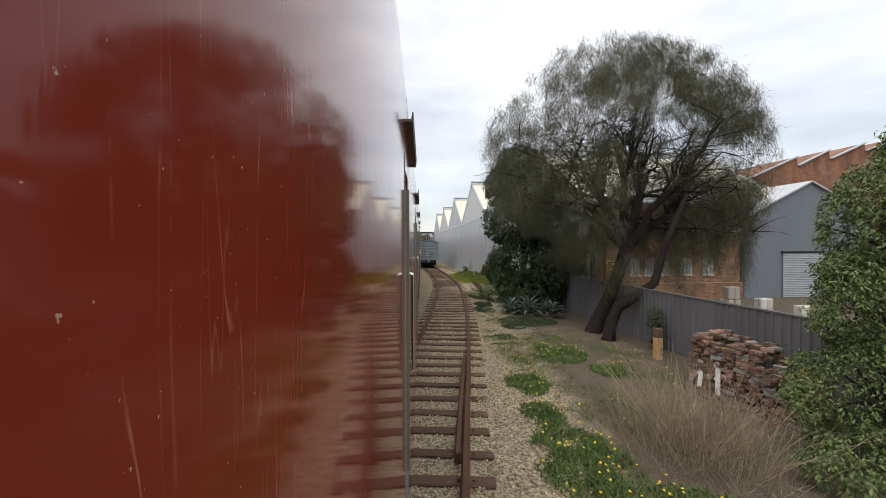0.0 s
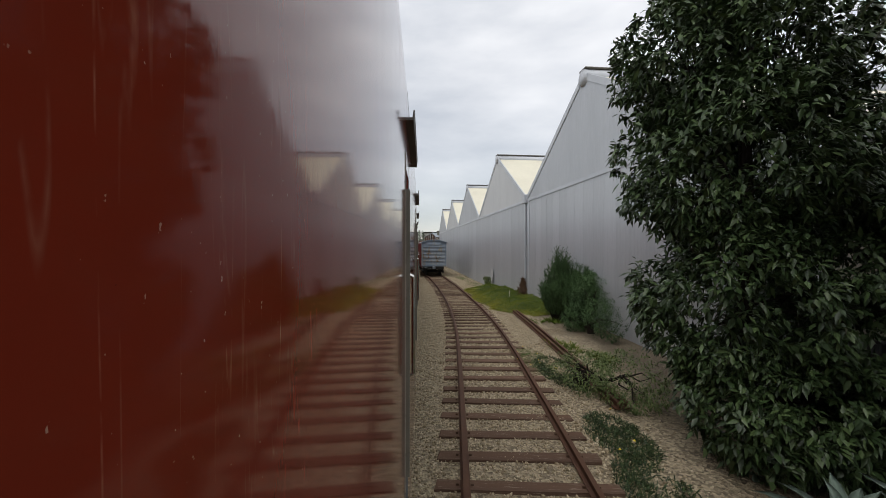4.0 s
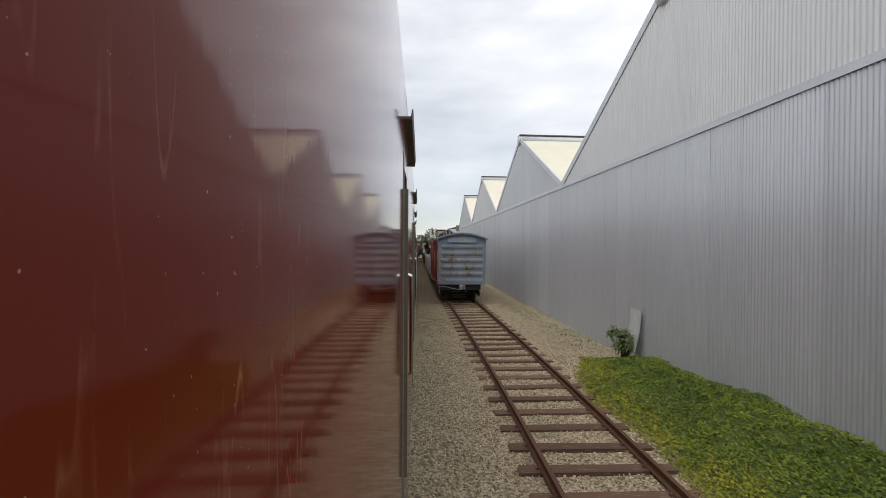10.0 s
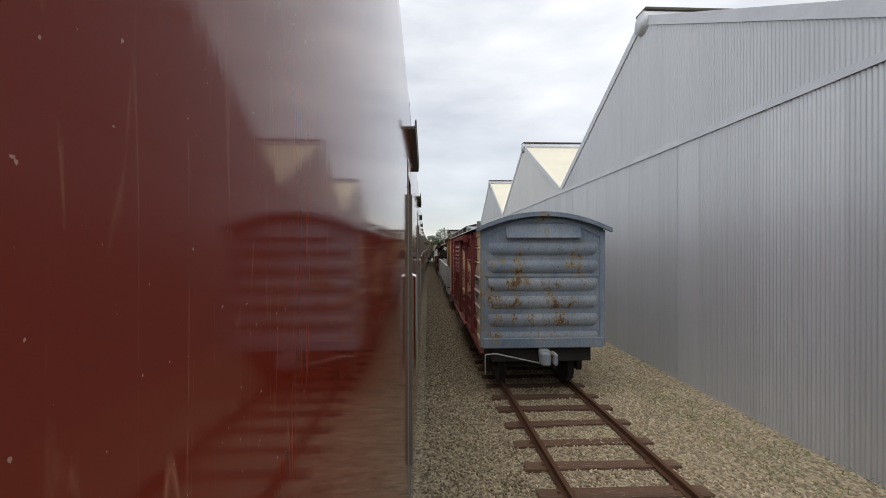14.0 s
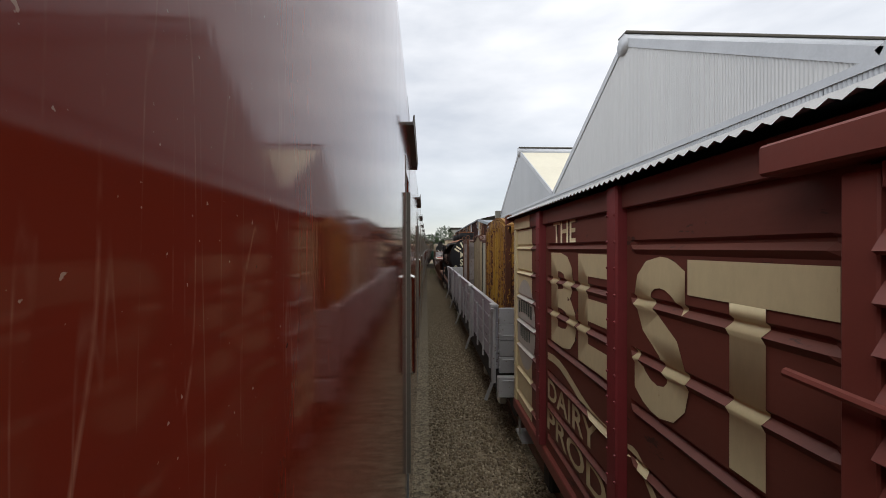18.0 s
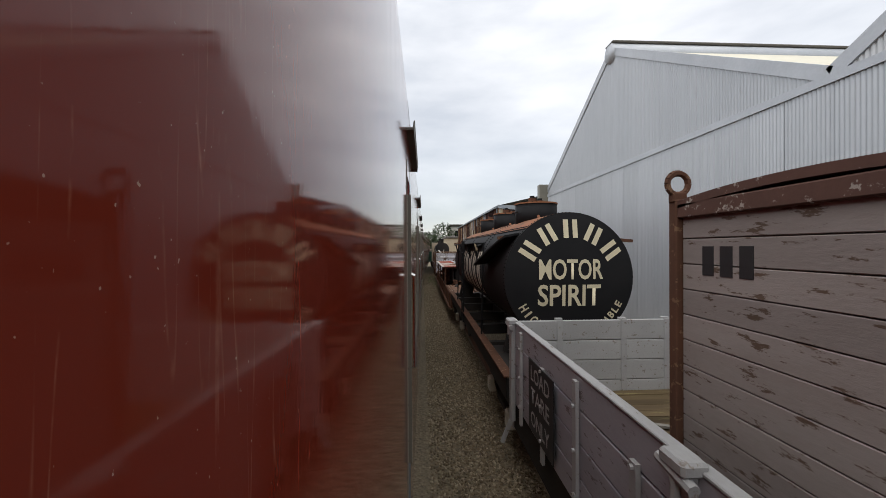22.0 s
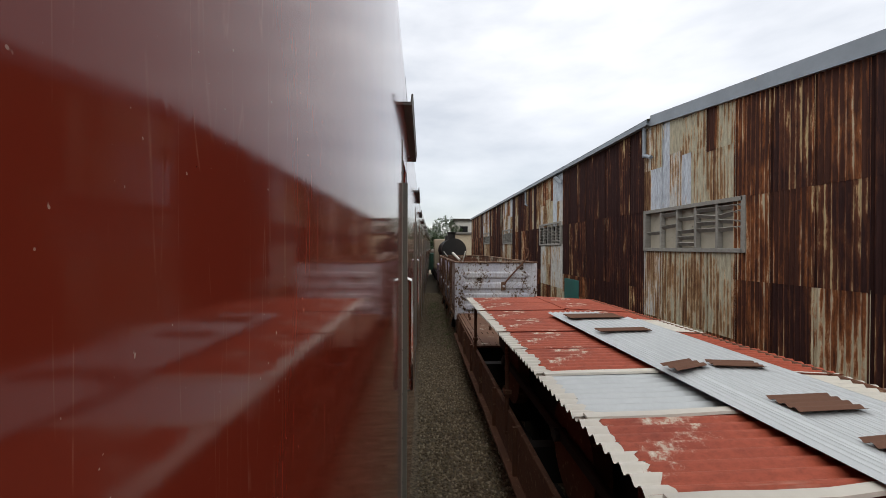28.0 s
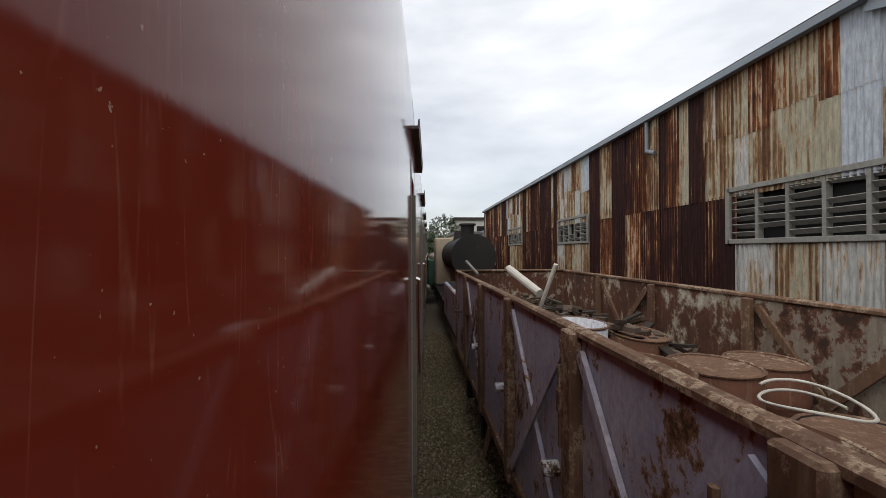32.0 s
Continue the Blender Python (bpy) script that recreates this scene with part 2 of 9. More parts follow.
def brickwork(name, a, c, mortar):
    """Old stretcher-bond brick seen from far off, on upright walls along x or y."""
    m, nt, b = shader(name)
    tc = nt.nodes.new("ShaderNodeTexCoord")
    xyz = nt.nodes.new("ShaderNodeSeparateXYZ")
    nt.links.new(tc.outputs["Object"], xyz.inputs[0])
    run = nt.nodes.new("ShaderNodeMath")
    nt.links.new(xyz.outputs[0], run.inputs[0])
    nt.links.new(xyz.outputs[1], run.inputs[1])
    flat_ = nt.nodes.new("ShaderNodeCombineXYZ")
    nt.links.new(run.outputs[0], flat_.inputs[0])
    nt.links.new(xyz.outputs[2], flat_.inputs[1])
    br = nt.nodes.new("ShaderNodeTexBrick")
    nt.links.new(flat_.outputs[0], br.inputs["Vector"])
    br.inputs["Color1"].default_value, br.inputs["Color2"].default_value, br.inputs["Mortar"].default_value = (*a, 1), (*c, 1), (*mortar, 1)
    for key, value in (("Scale", 1.0), ("Brick Width", 0.24), ("Row Height", 0.086), ("Mortar Size", 0.008), ("Mortar Smooth", 0.3)):
        br.inputs[key].default_value = value
    stain = ramp_node(nt, noise_node(nt, 0.9, (1, 1, 0.6), 6, 0.65), [(0.35, (0.55, 0.53, 0.5)), (0.62, (1.15, 1.08, 1.0))])
    col = mix_node(nt, 1.0, br.outputs["Color"], stain, "MULTIPLY")
    pale = ramp_node(nt, noise_node(nt, 2.3, (1, 1, 0.5), 6, 0.7), [(0.6, (0, 0, 0)), (0.7, (0.6, 0.6, 0.6))])
    nt.links.new(mix_node(nt, pale, col, (0.40, 0.33, 0.25)), b.inputs["Base Color"])
    b.inputs["Roughness"].default_value = 0.92
    bump_node(nt, b, br.outputs["Fac"], -0.4, 0.01)
    return m


def zinc_sheet(name, base, dark, metal, rough, each=0.06):
    m = paint(name, base, dark, None, rough, metal, 0.6, 9.0, (1, 1, 0.12), 0.35, 0.08, each)
    return m


M_RED = gloss_red()
M_ROOF_GREY = paint("carriage_roof_grey", (0.30, 0.30, 0.30), (0.2, 0.2, 0.2), None, 0.6)
M_BLACK = paint("underframe_black", (0.022, 0.021, 0.02), (0.035, 0.03, 0.026), (0.08, 0.045, 0.028), 0.7, 0, 0.66)
M_CREAMFRAME = paint("door_cream_grey", (0.32, 0.30, 0.24), (0.22, 0.21, 0.18), None, 0.35)
M_OLIVE = paint("olive_grey_paint", (0.20, 0.19, 0.15), (0.14, 0.135, 0.11), None, 0.4)
M_CHROME = paint("chrome", (0.75, 0.74, 0.7), (0.6, 0.58, 0.52), None, 0.18, 1.0)
M_STONES = by_island("ballast_stones", (0.15, 0.112, 0.066), (0.46, 0.375, 0.245), 0.9, (0.76, 0.66, 0.49))
M_STONES_DARK = by_island("dirty_ballast_stones", (0.10, 0.075, 0.045), (0.26, 0.20, 0.125), 0.9, (0.54, 0.45, 0.32))
M_DIRT = paint("bare_earth", (0.20, 0.145, 0.095), (0.11, 0.085, 0.06), (0.27, 0.22, 0.16), 0.95, 0, 0.6, 8.0, (1, 1, 1), 0.6, 0.6)
M_TIE = paint("sleeper_timber", (0.15, 0.088, 0.058), (0.085, 0.054, 0.039), (0.25, 0.195, 0.145), 0.85, 0, 0.58, 40, (0.25, 4, 4), 0.8, 0.6, 0.3)
M_RAIL = paint("rail_rust", (0.12, 0.060, 0.036), (0.075, 0.040, 0.028), None, 0.7, 0.2)
M_ZINC = zinc_sheet("silver_cladding", (0.485, 0.50, 0.52), (0.40, 0.415, 0.435), 0.4, 0.36)
M_ZINC2 = zinc_sheet("pale_cladding", (0.56, 0.565, 0.565), (0.48, 0.485, 0.49), 0.35, 0.42)
M_FLASH = paint("flashing", (0.50, 0.52, 0.55), (0.40, 0.42, 0.45), None, 0.45, 0.3)
M_OLDFLASH = paint("weathered_flashing", (0.23, 0.26, 0.29), (0.16, 0.18, 0.20), (0.30, 0.24, 0.17), 0.55, 0.2, 0.64, 12)
M_CREAMROOF = paint("cream_roof_sheet", (0.70, 0.66, 0.52), (0.61, 0.57, 0.45), None, 0.6, 0, 0.6, 9, (1, 1, 1), 0.5)
M_DARKCAP = paint("dark_capping", (0.09, 0.08, 0.07), (0.15, 0.14, 0.12), None, 0.6)

M_STEEL_STEP = paint("grey_step", (0.16, 0.18, 0.20), (0.10, 0.11, 0.13), (0.4, 0.4, 0.4), 0.5, 0.3, 0.62, 60.0)

# ---- mesh helpers ----
def mesh_of(name, bm, material, smooth=False):
    me = bpy.data.meshes.new(name)
    bm.to_mesh(me)
    bm.free()
    for mt in material if isinstance(material, (list, tuple)) else (material,):
        me.materials.append(mt)
    if smooth:
        me.polygons.foreach_set("use_smooth", [True] * len(me.polygons))
    return me


def part(name, bm, material, parent=None, label="", smooth=False, kind=""):
    ob = new(name, mesh_of(name, bm, material, smooth))
    if parent is not None:
        ob.parent = parent
    return tagged(ob, label, kind=kind)


def piece(name, me, parent, m):
    ob = new(name, me)
    ob.parent = parent
    ob.matrix_basis = m
    return ob


def raw(name, verts, faces, material, parent=None, label="", smooth=False, kind=""):
    me = bpy.data.meshes.new(name)
    me.from_pydata(verts, [], faces)
    me.materials.append(material)
    if smooth:
        me.polygons.foreach_set("use_smooth", [True] * len(me.polygons))
    ob = new(name, me)
    if parent is not None:
        ob.parent = parent
    return tagged(ob, label, kind=kind)


def thing(name, label, category, at=(0, 0, 0), group="", kind=""):
    ob = new(name)
    ob.location = at
    ob.empty_display_size = 0.1
    return tagged(ob, label, category, group, kind)


def slab(bm, x0, x1, y0, y1, z0, z1, bevel=0.0):
    """A block between two corners, added to bm."""
    g = bmesh.ops.create_cube(bm, size=1)
    vs = g["verts"]
    for v in vs:
        v.co = Vector(((x0 + x1) / 2 + v.co.x * (x1 - x0), (y0 + y1) / 2 + v.co.y * (y1 - y0), (z0 + z1) / 2 + v.co.z * (z1 - z0)))
    if bevel:
        es = list({e for v in vs for e in v.link_edges})
        bmesh.ops.bevel(bm, geom=es, offset=bevel, segments=1, affect="EDGES", profile=0.5)
    return vs


def block(x0, x1, y0, y1, z0, z1, bevel=0.0):
    bm = bmesh.new()
    slab(bm, x0, x1, y0, y1, z0, z1, bevel)
    return bm


def rod(bm, a, b, r, n=8, r2=None):
    """A round bar from a to b."""
    a, b = Vector(a), Vector(b)
    d = b - a
    m = Matrix.Translation((a + b) / 2) @ d.to_track_quat("Z", "Y").to_matrix().to_4x4()
    bmesh.ops.create_cone(bm, cap_ends=True, segments=n, radius1=r, radius2=r if r2 is None else r2, depth=d.length, matrix=m)


def bar(a, b, r, n=8, r2=None):
    bm = bmesh.new()
    rod(bm, a, b, r, n, r2)
    return bm


def beam(bm, a, b, w, h, up=(0, 0, 1)):
    """A square bar from a to b, w wide and h high."""
    a, b = Vector(a), Vector(b)
    d = (b - a).normalized()
    s = d.cross(Vector(up)).normalized()
    u = s.cross(d)
    vs = [bm.verts.new(p + s * (w / 2 * i) + u * (h / 2 * j)) for p in (a, b) for i, j in ((-1, -1), (1, -1), (1, 1), (-1, 1))]
    for f in ((0, 1, 2, 3), (7, 6, 5, 4), (0, 4, 5, 1), (1, 5, 6, 2), (2, 6, 7, 3), (3, 7, 4, 0)):
        bm.faces.new([vs[i] for i in f])
    bmesh.ops.recalc_face_normals(bm, faces=bm.faces)


def strut(a, b, w, h, up=(0, 0, 1)):
    bm = bmesh.new()
    beam(bm, a, b, w, h, up)
    return bm


def sweep(points, profile, closed=True):
    """A profile of (across, up) carried along points (x, y, z), across lying square to the way in plan."""
    bm = bmesh.new()
    rings = []
    for i, p in enumerate(points):
        a, b = Vector(points[max(i - 1, 0)]), Vector(points[min(i + 1, len(points) - 1)])
        d = (b - a).normalized()
        s = Vector((d.y, -d.x, 0)).normalized()
        rings.append([bm.verts.new(Vector(p) + s * u + Vector((0, 0, w))) for u, w in profile])
    n = len(profile)
    for r, q in zip(rings, rings[1:]):
        for k in range(n if closed else n - 1):
            bm.faces.new((r[k], r[(k + 1) % n], q[(k + 1) % n], q[k]))
    if closed:
        bm.faces.new(rings[0])
        bm.faces.new(list(reversed(rings[-1])))
    bmesh.ops.recalc_face_normals(bm, faces=bm.faces)
    return bm


def corrugated(width, z_low, z_high, pitch=0.076, depth=0.009, steps=4, rows=1):
    """A corrugated sheet that stands along y from 0 to width and faces -x; z_low and z_high: heights, or functions of y."""
    n = max(int(round(width / pitch)) * steps, 2)
    lo = z_low if callable(z_low) else (lambda y: z_low)
    hi = z_high if callable(z_high) else (lambda y: z_high)
    verts, faces = [], []
    for i in range(n + 1):
        y = width * i / n
        x = -depth * math.cos(2 * math.pi * i / steps)
        for r in range(rows + 1):
            f = r / rows
            verts.append((x, y, lo(y) * (1 - f) + hi(y) * f))
    k = rows + 1
    for i in range(n):
        for r in range(rows):
            a = i * k + r
            faces.append((a, a + 1, a + k + 1, a + k))
    return verts, faces


def sheet_mesh(name, v, f, material):
    me = bpy.data.meshes.new(name)
    me.from_pydata(v, [], f)
    me.materials.append(material)
    me.polygons.foreach_set("use_smooth", [True] * len(me.polygons))
    return me


def ease(a, b, y):
    u = min(max((y - a) / (b - a), 0.0), 1.0)
    return u * u * (3 - 2 * u)


# ---- the ground, one sheet to the horizon ----
def ground_z(x, y):
    z = -0.02 - 0.24 * ease(24, 40, y) - 0.22 * ease(3.9, 7.0, x) * ease(40, 50, y) * (1 - ease(98, 108, y))
    z += 0.10 * ease(4.4, 7.0, x) * ease(24, 32, y) * (1 - ease(40, 46, y))
    z -= 0.12 * ease(4.0, 6.5, x) * (1 - ease(18, 26, y))
    return z


def siding_x(y):
    ys = (-30, -8, 0, 4.7, 6.5, 11.7, 17.3, 21.3, 24.7, 29.3, 33, 37, 42, 50, 58, 70, 170)
    xs = (-4.6, -3.2, -2.2, -1.45, -1.1, -0.12, 0.80, 1.30, 1.76, 2.27, 2.55, 2.76, 2.90, 2.90, 2.75, 2.58, 2.5)
    c = lambda u: float(np.interp(u, ys, xs))
    return sum(c(y + o) for o in (-3, -2, -1, 0, 1, 2, 3)) / 7


xs = sorted(set([-3000, -600, -120, -40, -15, -8] + [round(-4 + 0.35 * i, 2) for i in range(44)] + [14, 20, 30, 60, 150, 600, 3000]))
ys = sorted(set([-3000, -600, -120, -50, -25] + [round(-12 + 0.5 * i, 2) for i in range(330)] + [160, 180, 230, 400, 900, 3000]))
gv = [(x, y, ground_z(x, y) + (0.018 * noise.noise((x * 1.7, y * 1.7, 0)) + 0.03 * noise.noise((x * 0.5, y * 0.5, 4)) if abs(y) < 170 and -5 < x < 15 else 0)) for y in ys for x in xs]
gf = [(j * len(xs) + i, j * len(xs) + i + 1, (j + 1) * len(xs) + i + 1, (j + 1) * len(xs) + i) for j in range(len(ys) - 1) for i in range(len(xs) - 1)]


def ground_material():
    m, nt, b = shader("yard_ground")
    tc = nt.nodes.new("ShaderNodeTexCoord")
    vo = nt.nodes.new("ShaderNodeTexVoronoi")
    vo.inputs["Scale"].default_value = 26.0
    nt.links.new(tc.outputs["Object"], vo.inputs["Vector"])
    sep = nt.nodes.new("ShaderNodeSeparateColor")
    nt.links.new(vo.outputs["Color"], sep.inputs[0])
    stone = mix_node(nt, sep.outputs[0], (0.46, 0.38, 0.25), (0.13, 0.102, 0.066))
    xyz = nt.nodes.new("ShaderNodeSeparateXYZ")
    nt.links.new(tc.outputs["Object"], xyz.inputs[0])
    fade = nt.nodes.new("ShaderNodeMapRange")
    fade.inputs["From Min"].default_value, fade.inputs["From Max"].default_value = 62.0, 92.0
    nt.links.new(xyz.outputs[1], fade.inputs[0])
    oily = mix_node(nt, sep.outputs[1], (0.10, 0.075, 0.047), (0.22, 0.172, 0.11))
    stone = mix_node(nt, fade.outputs[0], stone, oily)
    wob = nt.nodes.new("ShaderNodeMath")
    wob.operation, wob.inputs[1].default_value = "MULTIPLY_ADD", 2.4
    nt.links.new(noise_node(nt, 0.8, (1, 1, 1), 4), wob.inputs[0])
    nt.links.new(xyz.outputs[0], wob.inputs[2])
    side = nt.nodes.new("ShaderNodeMath")
    side.operation = "SUBTRACT"
    curve = nt.nodes.new("ShaderNodeMapRange")
    curve.inputs["From Min"].default_value, curve.inputs["From Max"].default_value = 0.0, 26.0
    curve.inputs["To Min"].default_value, curve.inputs["To Max"].default_value = 0.6, 5.4
    nt.links.new(xyz.outputs[1], curve.inputs[0])
    nt.links.new(wob.outputs[0], side.inputs[0])
    nt.links.new(curve.outputs[0], side.inputs[1])
    earth_f = nt.nodes.new("ShaderNodeMapRange")
    earth_f.inputs["From Min"].default_value, earth_f.inputs["From Max"].default_value = 0.7, 1.7
    nt.links.new(side.outputs[0], earth_f.inputs[0])
    near = nt.nodes.new("ShaderNodeMapRange")
    near.inputs["From Min"].default_value, near.inputs["From Max"].default_value = 36.0, 24.0
    nt.links.new(xyz.outputs[1], near.inputs[0])
    both = nt.nodes.new("ShaderNodeMath")
    both.operation = "MULTIPLY"
    nt.links.new(earth_f.outputs[0], both.inputs[0])
    nt.links.new(near.outputs[0], both.inputs[1])
    soil = mix_node(nt, noise_node(nt, 3.0, (1, 1, 1), 8, 0.7), (0.065, 0.05, 0.032), (0.135, 0.103, 0.066))
    soil = mix_node(nt, ramp_node(nt, noise_node(nt, 30.0, (1, 1, 1), 3), [(0.62, (0, 0, 0)), (0.68, (1, 1, 1))]), soil, (0.26, 0.215, 0.15))
    nt.links.new(mix_node(nt, both.outputs[0], stone, soil), b.inputs["Base Color"])
    b.inputs["Roughness"].default_value = 0.95
    bump_node(nt, b, vo.outputs["Distance"], 0.8, 0.03)
    return m


ground = raw("ground", gv, gf, ground_material(), None, "gravel and bare earth of a railway yard", True)
tagged(ground, "", "ground", "", "structure")

# ---- the siding: rails and sleepers ----
RAIL_PROFILE = [(-0.065, 0), (0.065, 0), (0.065, 0.012), (0.012, 0.03), (0.010, 0.10), (0.034, 0.112), (0.034, 0.14), (-0.034, 0.14), (-0.034, 0.112), (-0.010, 0.10), (-0.012, 0.03), (-0.065, 0.012)]
siding = thing("railway_track", "rusty broad-gauge siding on timber sleepers in pale ballast", "railway track", kind="structure")
for off in (-0.835, 0.835):
    pts = [(siding_x(y) + off, y, ground_z(siding_x(y), y) + 0.045) for y in np.arange(-8, 146, 0.8)]
    part("rail", sweep(pts, RAIL_PROFILE), M_RAIL, siding)
pts = [(siding_x(y) + 0.72, y, ground_z(siding_x(y), y) + 0.045) for y in np.arange(5.5, 10.6, 0.5)]
part("check_rail", sweep(pts, RAIL_PROFILE), M_RAIL, siding, "short worn check rail")
rng = random.Random(3)
tie_meshes = []
for k in range(5):
    bm = block(-1.22, 1.22, -0.115, 0.115, -0.07, 0.045, 0.012)
    for v in bm.verts:
        v.co += Vector((rng.uniform(-0.03, 0.03) if abs(v.co.x) > 1 else 0, rng.uniform(-0.012, 0.012), rng.uniform(-0.008, 0.006)))
    for sx in (-0.835, 0.835):
        for o in (-0.1, 0.1):
            slab(bm, sx + o - 0.02, sx + o + 0.02, -0.02, 0.02, 0.04, 0.075)
    tie_meshes.append(mesh_of("sleeper", bm, M_TIE))
y = -6.0
while y < 62:
    x = siding_x(y)
    turn = math.atan2(siding_x(y - 0.3) - siding_x(y + 0.3), 0.6)
    piece("sleeper", rng.choice(tie_meshes), siding, Matrix.Translation((x, y, ground_z(x, y) + rng.uniform(-0.012, 0.006))) @ Matrix.Rotation(turn + rng.uniform(-0.02, 0.02), 4, "Z"))
    y += 0.70 + rng.uniform(-0.04, 0.04)

# ---- the sawtooth sheds ----
WALL_X, BAY, VALLEY0, RIDGE_OFF, Z_VALLEY, Z_RIDGE, Z_BASE = 7.05, 15.45, 22.2, 7.75, 6.22, 10.6, -0.75
workshop = thing("workshop_shed", "long silver corrugated workshop with a row of sawtooth gables", "shed", kind="structure")


def gable_z(y):
    u = (y - VALLEY0) % BAY
    if u < RIDGE_OFF:
        return Z_VALLEY + (Z_RIDGE - Z_VALLEY) * u / RIDGE_OFF
    return Z_RIDGE - (Z_RIDGE - Z_VALLEY) * (u - RIDGE_OFF) / (BAY - RIDGE_OFF)


W0, W1 = VALLEY0, VALLEY0 + 5 * BAY
v, f = corrugated(0.858, Z_BASE, 6.12, 0.078, 0.015, 6)
low_sheet = sheet_mesh("wall_sheet", v, f, M_ZINC)
n_sheets = int((W1 - W0) / 0.8583)
# Unseen backing added to stop light slits through the sheet joints.
part("wall_lining", block(WALL_X + 0.04, WALL_X + 0.08, W0 + 0.16, W1 - 0.16, Z_BASE, 6.1), M_ZINC, workshop)
for i in range(n_sheets):
    piece("wall_sheet", low_sheet, workshop, Matrix.Translation((WALL_X + (0.003 if i % 2 else 0), W0 + i * 0.8583, 0)) @ Matrix.Diagonal((1, 1.012 if i % 6 else 0.988, 1, 1)))
for b_i in range(5):
    y0 = VALLEY0 + b_i * BAY
    v, f = corrugated(BAY, lambda u: 6.14, lambda u: max(gable_z(y0 + min(u, BAY - 1e-4)) - 0.02, 6.15), 0.0858, 0.010, 6)
    me = sheet_mesh("gable_sheet", v, f, M_ZINC2 if b_i % 2 else M_ZINC)
    piece("gable_sheet", me, workshop, Matrix.Translation((WALL_X + 0.004, y0, 0)))
    # verge capping down both slopes
    up, dn = (WALL_X, y0, Z_VALLEY), (WALL_X, y0 + BAY, Z_VALLEY)
    top = (WALL_X, y0 + RIDGE_OFF, Z_RIDGE)
    for a, c in ((up, top), (top, dn)):
        part("verge_capping", strut((a[0], a[1], a[2] - 0.02), (c[0], c[1], c[2] - 0.02), 0.07, 0.26), M_FLASH, workshop)
    # roof slopes: translucent cream sheet towards the sun, grey behind
    bm = bmesh.new()
    q = [bm.verts.new(p) for p in ((WALL_X + 0.05, y0, Z_VALLEY), (WALL_X + 0.05, y0 + RIDGE_OFF, Z_RIDGE), (WALL_X + 17, y0 + RIDGE_OFF, Z_RIDGE), (WALL_X + 17, y0, Z_VALLEY))]
    bm.faces.new(q)
    bmesh.ops.subdivide_edges(bm, edges=bm.edges, cuts=2)
    part("roof_slope", bm, M_CREAMROOF, workshop, "cream translucent roof sheeting")
    bm = bmesh.new()
    q = [bm.verts.new(p) for p in ((WALL_X + 0.05, y0 + RIDGE_OFF, Z_RIDGE), (WALL_X + 0.05, y0 + BAY, Z_VALLEY), (WALL_X + 17, y0 + BAY, Z_VALLEY), (WALL_X + 17, y0 + RIDGE_OFF, Z_RIDGE))]
    bm.faces.new(q)
    part("roof_slope", bm, M_FLASH, workshop)
    bm = bmesh.new()
    rod(bm, (WALL_X - 0.08, y0 + RIDGE_OFF, Z_RIDGE - 0.12), (WALL_X + 17, y0 + RIDGE_OFF, Z_RIDGE - 0.12), 0.36, 14)
    part("ridge_capping", bm, M_FLASH, workshop, smooth=True)
    part("ridge_strip", block(WALL_X - 0.09, WALL_X + 17, y0 + RIDGE_OFF - 0.3, y0 + RIDGE_OFF + 0.3, Z_RIDGE + 0.18, Z_RIDGE + 0.26, 0.03), M_DARKCAP, workshop)
part("flashing", strut((WALL_X - 0.025, W0, 6.12), (WALL_X - 0.025, W1, 6.12), 0.03, 0.16), M_FLASH, workshop)
part("end_wall", block(WALL_X + 0.02, WALL_X + 17, W1 - 0.15, W1, Z_BASE, Z_VALLEY), M_ZINC, workshop)
part("end_wall", block(WALL_X + 0.02, WALL_X + 17, W0, W0 + 0.15, Z_BASE, Z_VALLEY), M_ZINC, workshop)
for y0 in (VALLEY0 + BAY,):
    # square downpipe and rainhead in the valley
    part("downpipe", block(WALL_X - 0.13, WALL_X - 0.03, y0 - 0.06, y0 + 0.06, 1.2, 6.0, 0.01), M_FLASH, workshop)
    part("rainhead", block(WALL_X - 0.24, WALL_X - 0.02, y0 - 0.22, y0 + 0.22, 5.95, 6.5, 0.03), M_FLASH, workshop)
    for z in (2.6, 4.4):
        part("pipe_bracket", block(WALL_X - 0.18, WALL_X - 0.01, y0 - 0.09, y0 + 0.09, z, z + 0.05), M_FLASH, workshop)
part("cover_strip", block(WALL_X - 0.05, WALL_X - 0.012, VALLEY0 + BAY - 0.62, VALLEY0 + BAY - 0.42, Z_BASE, 6.1, 0.01), M_FLASH, workshop)

# ---- the train that stands beside the path ----
GAP = 0.11


def train_x(y):
    return line_x(y) - GAP


SIDE = [(0.0, 0.95), (0.0, 1.6), (0.0, 2.6), (0.0, 3.4), (0.0, 4.2), (-0.012, 4.38), (-0.05, 4.5), (-0.30, 4.72), (-0.80, 4.92), (-1.45, 5.0), (-2.10, 4.92), (-2.6, 4.72), (-2.85, 4.5), (-2.9, 4.2), (-2.9, 0.95)]
def along(y0, y1, u0, u1, z0, z1):
    """A block that follows the train's flank: u is the distance out from it."""
    return sweep([(train_x(y0), y0, 0), (train_x(y1), y1, 0)], [(u0, z0), (u1, z0), (u1, z1), (u0, z1)])


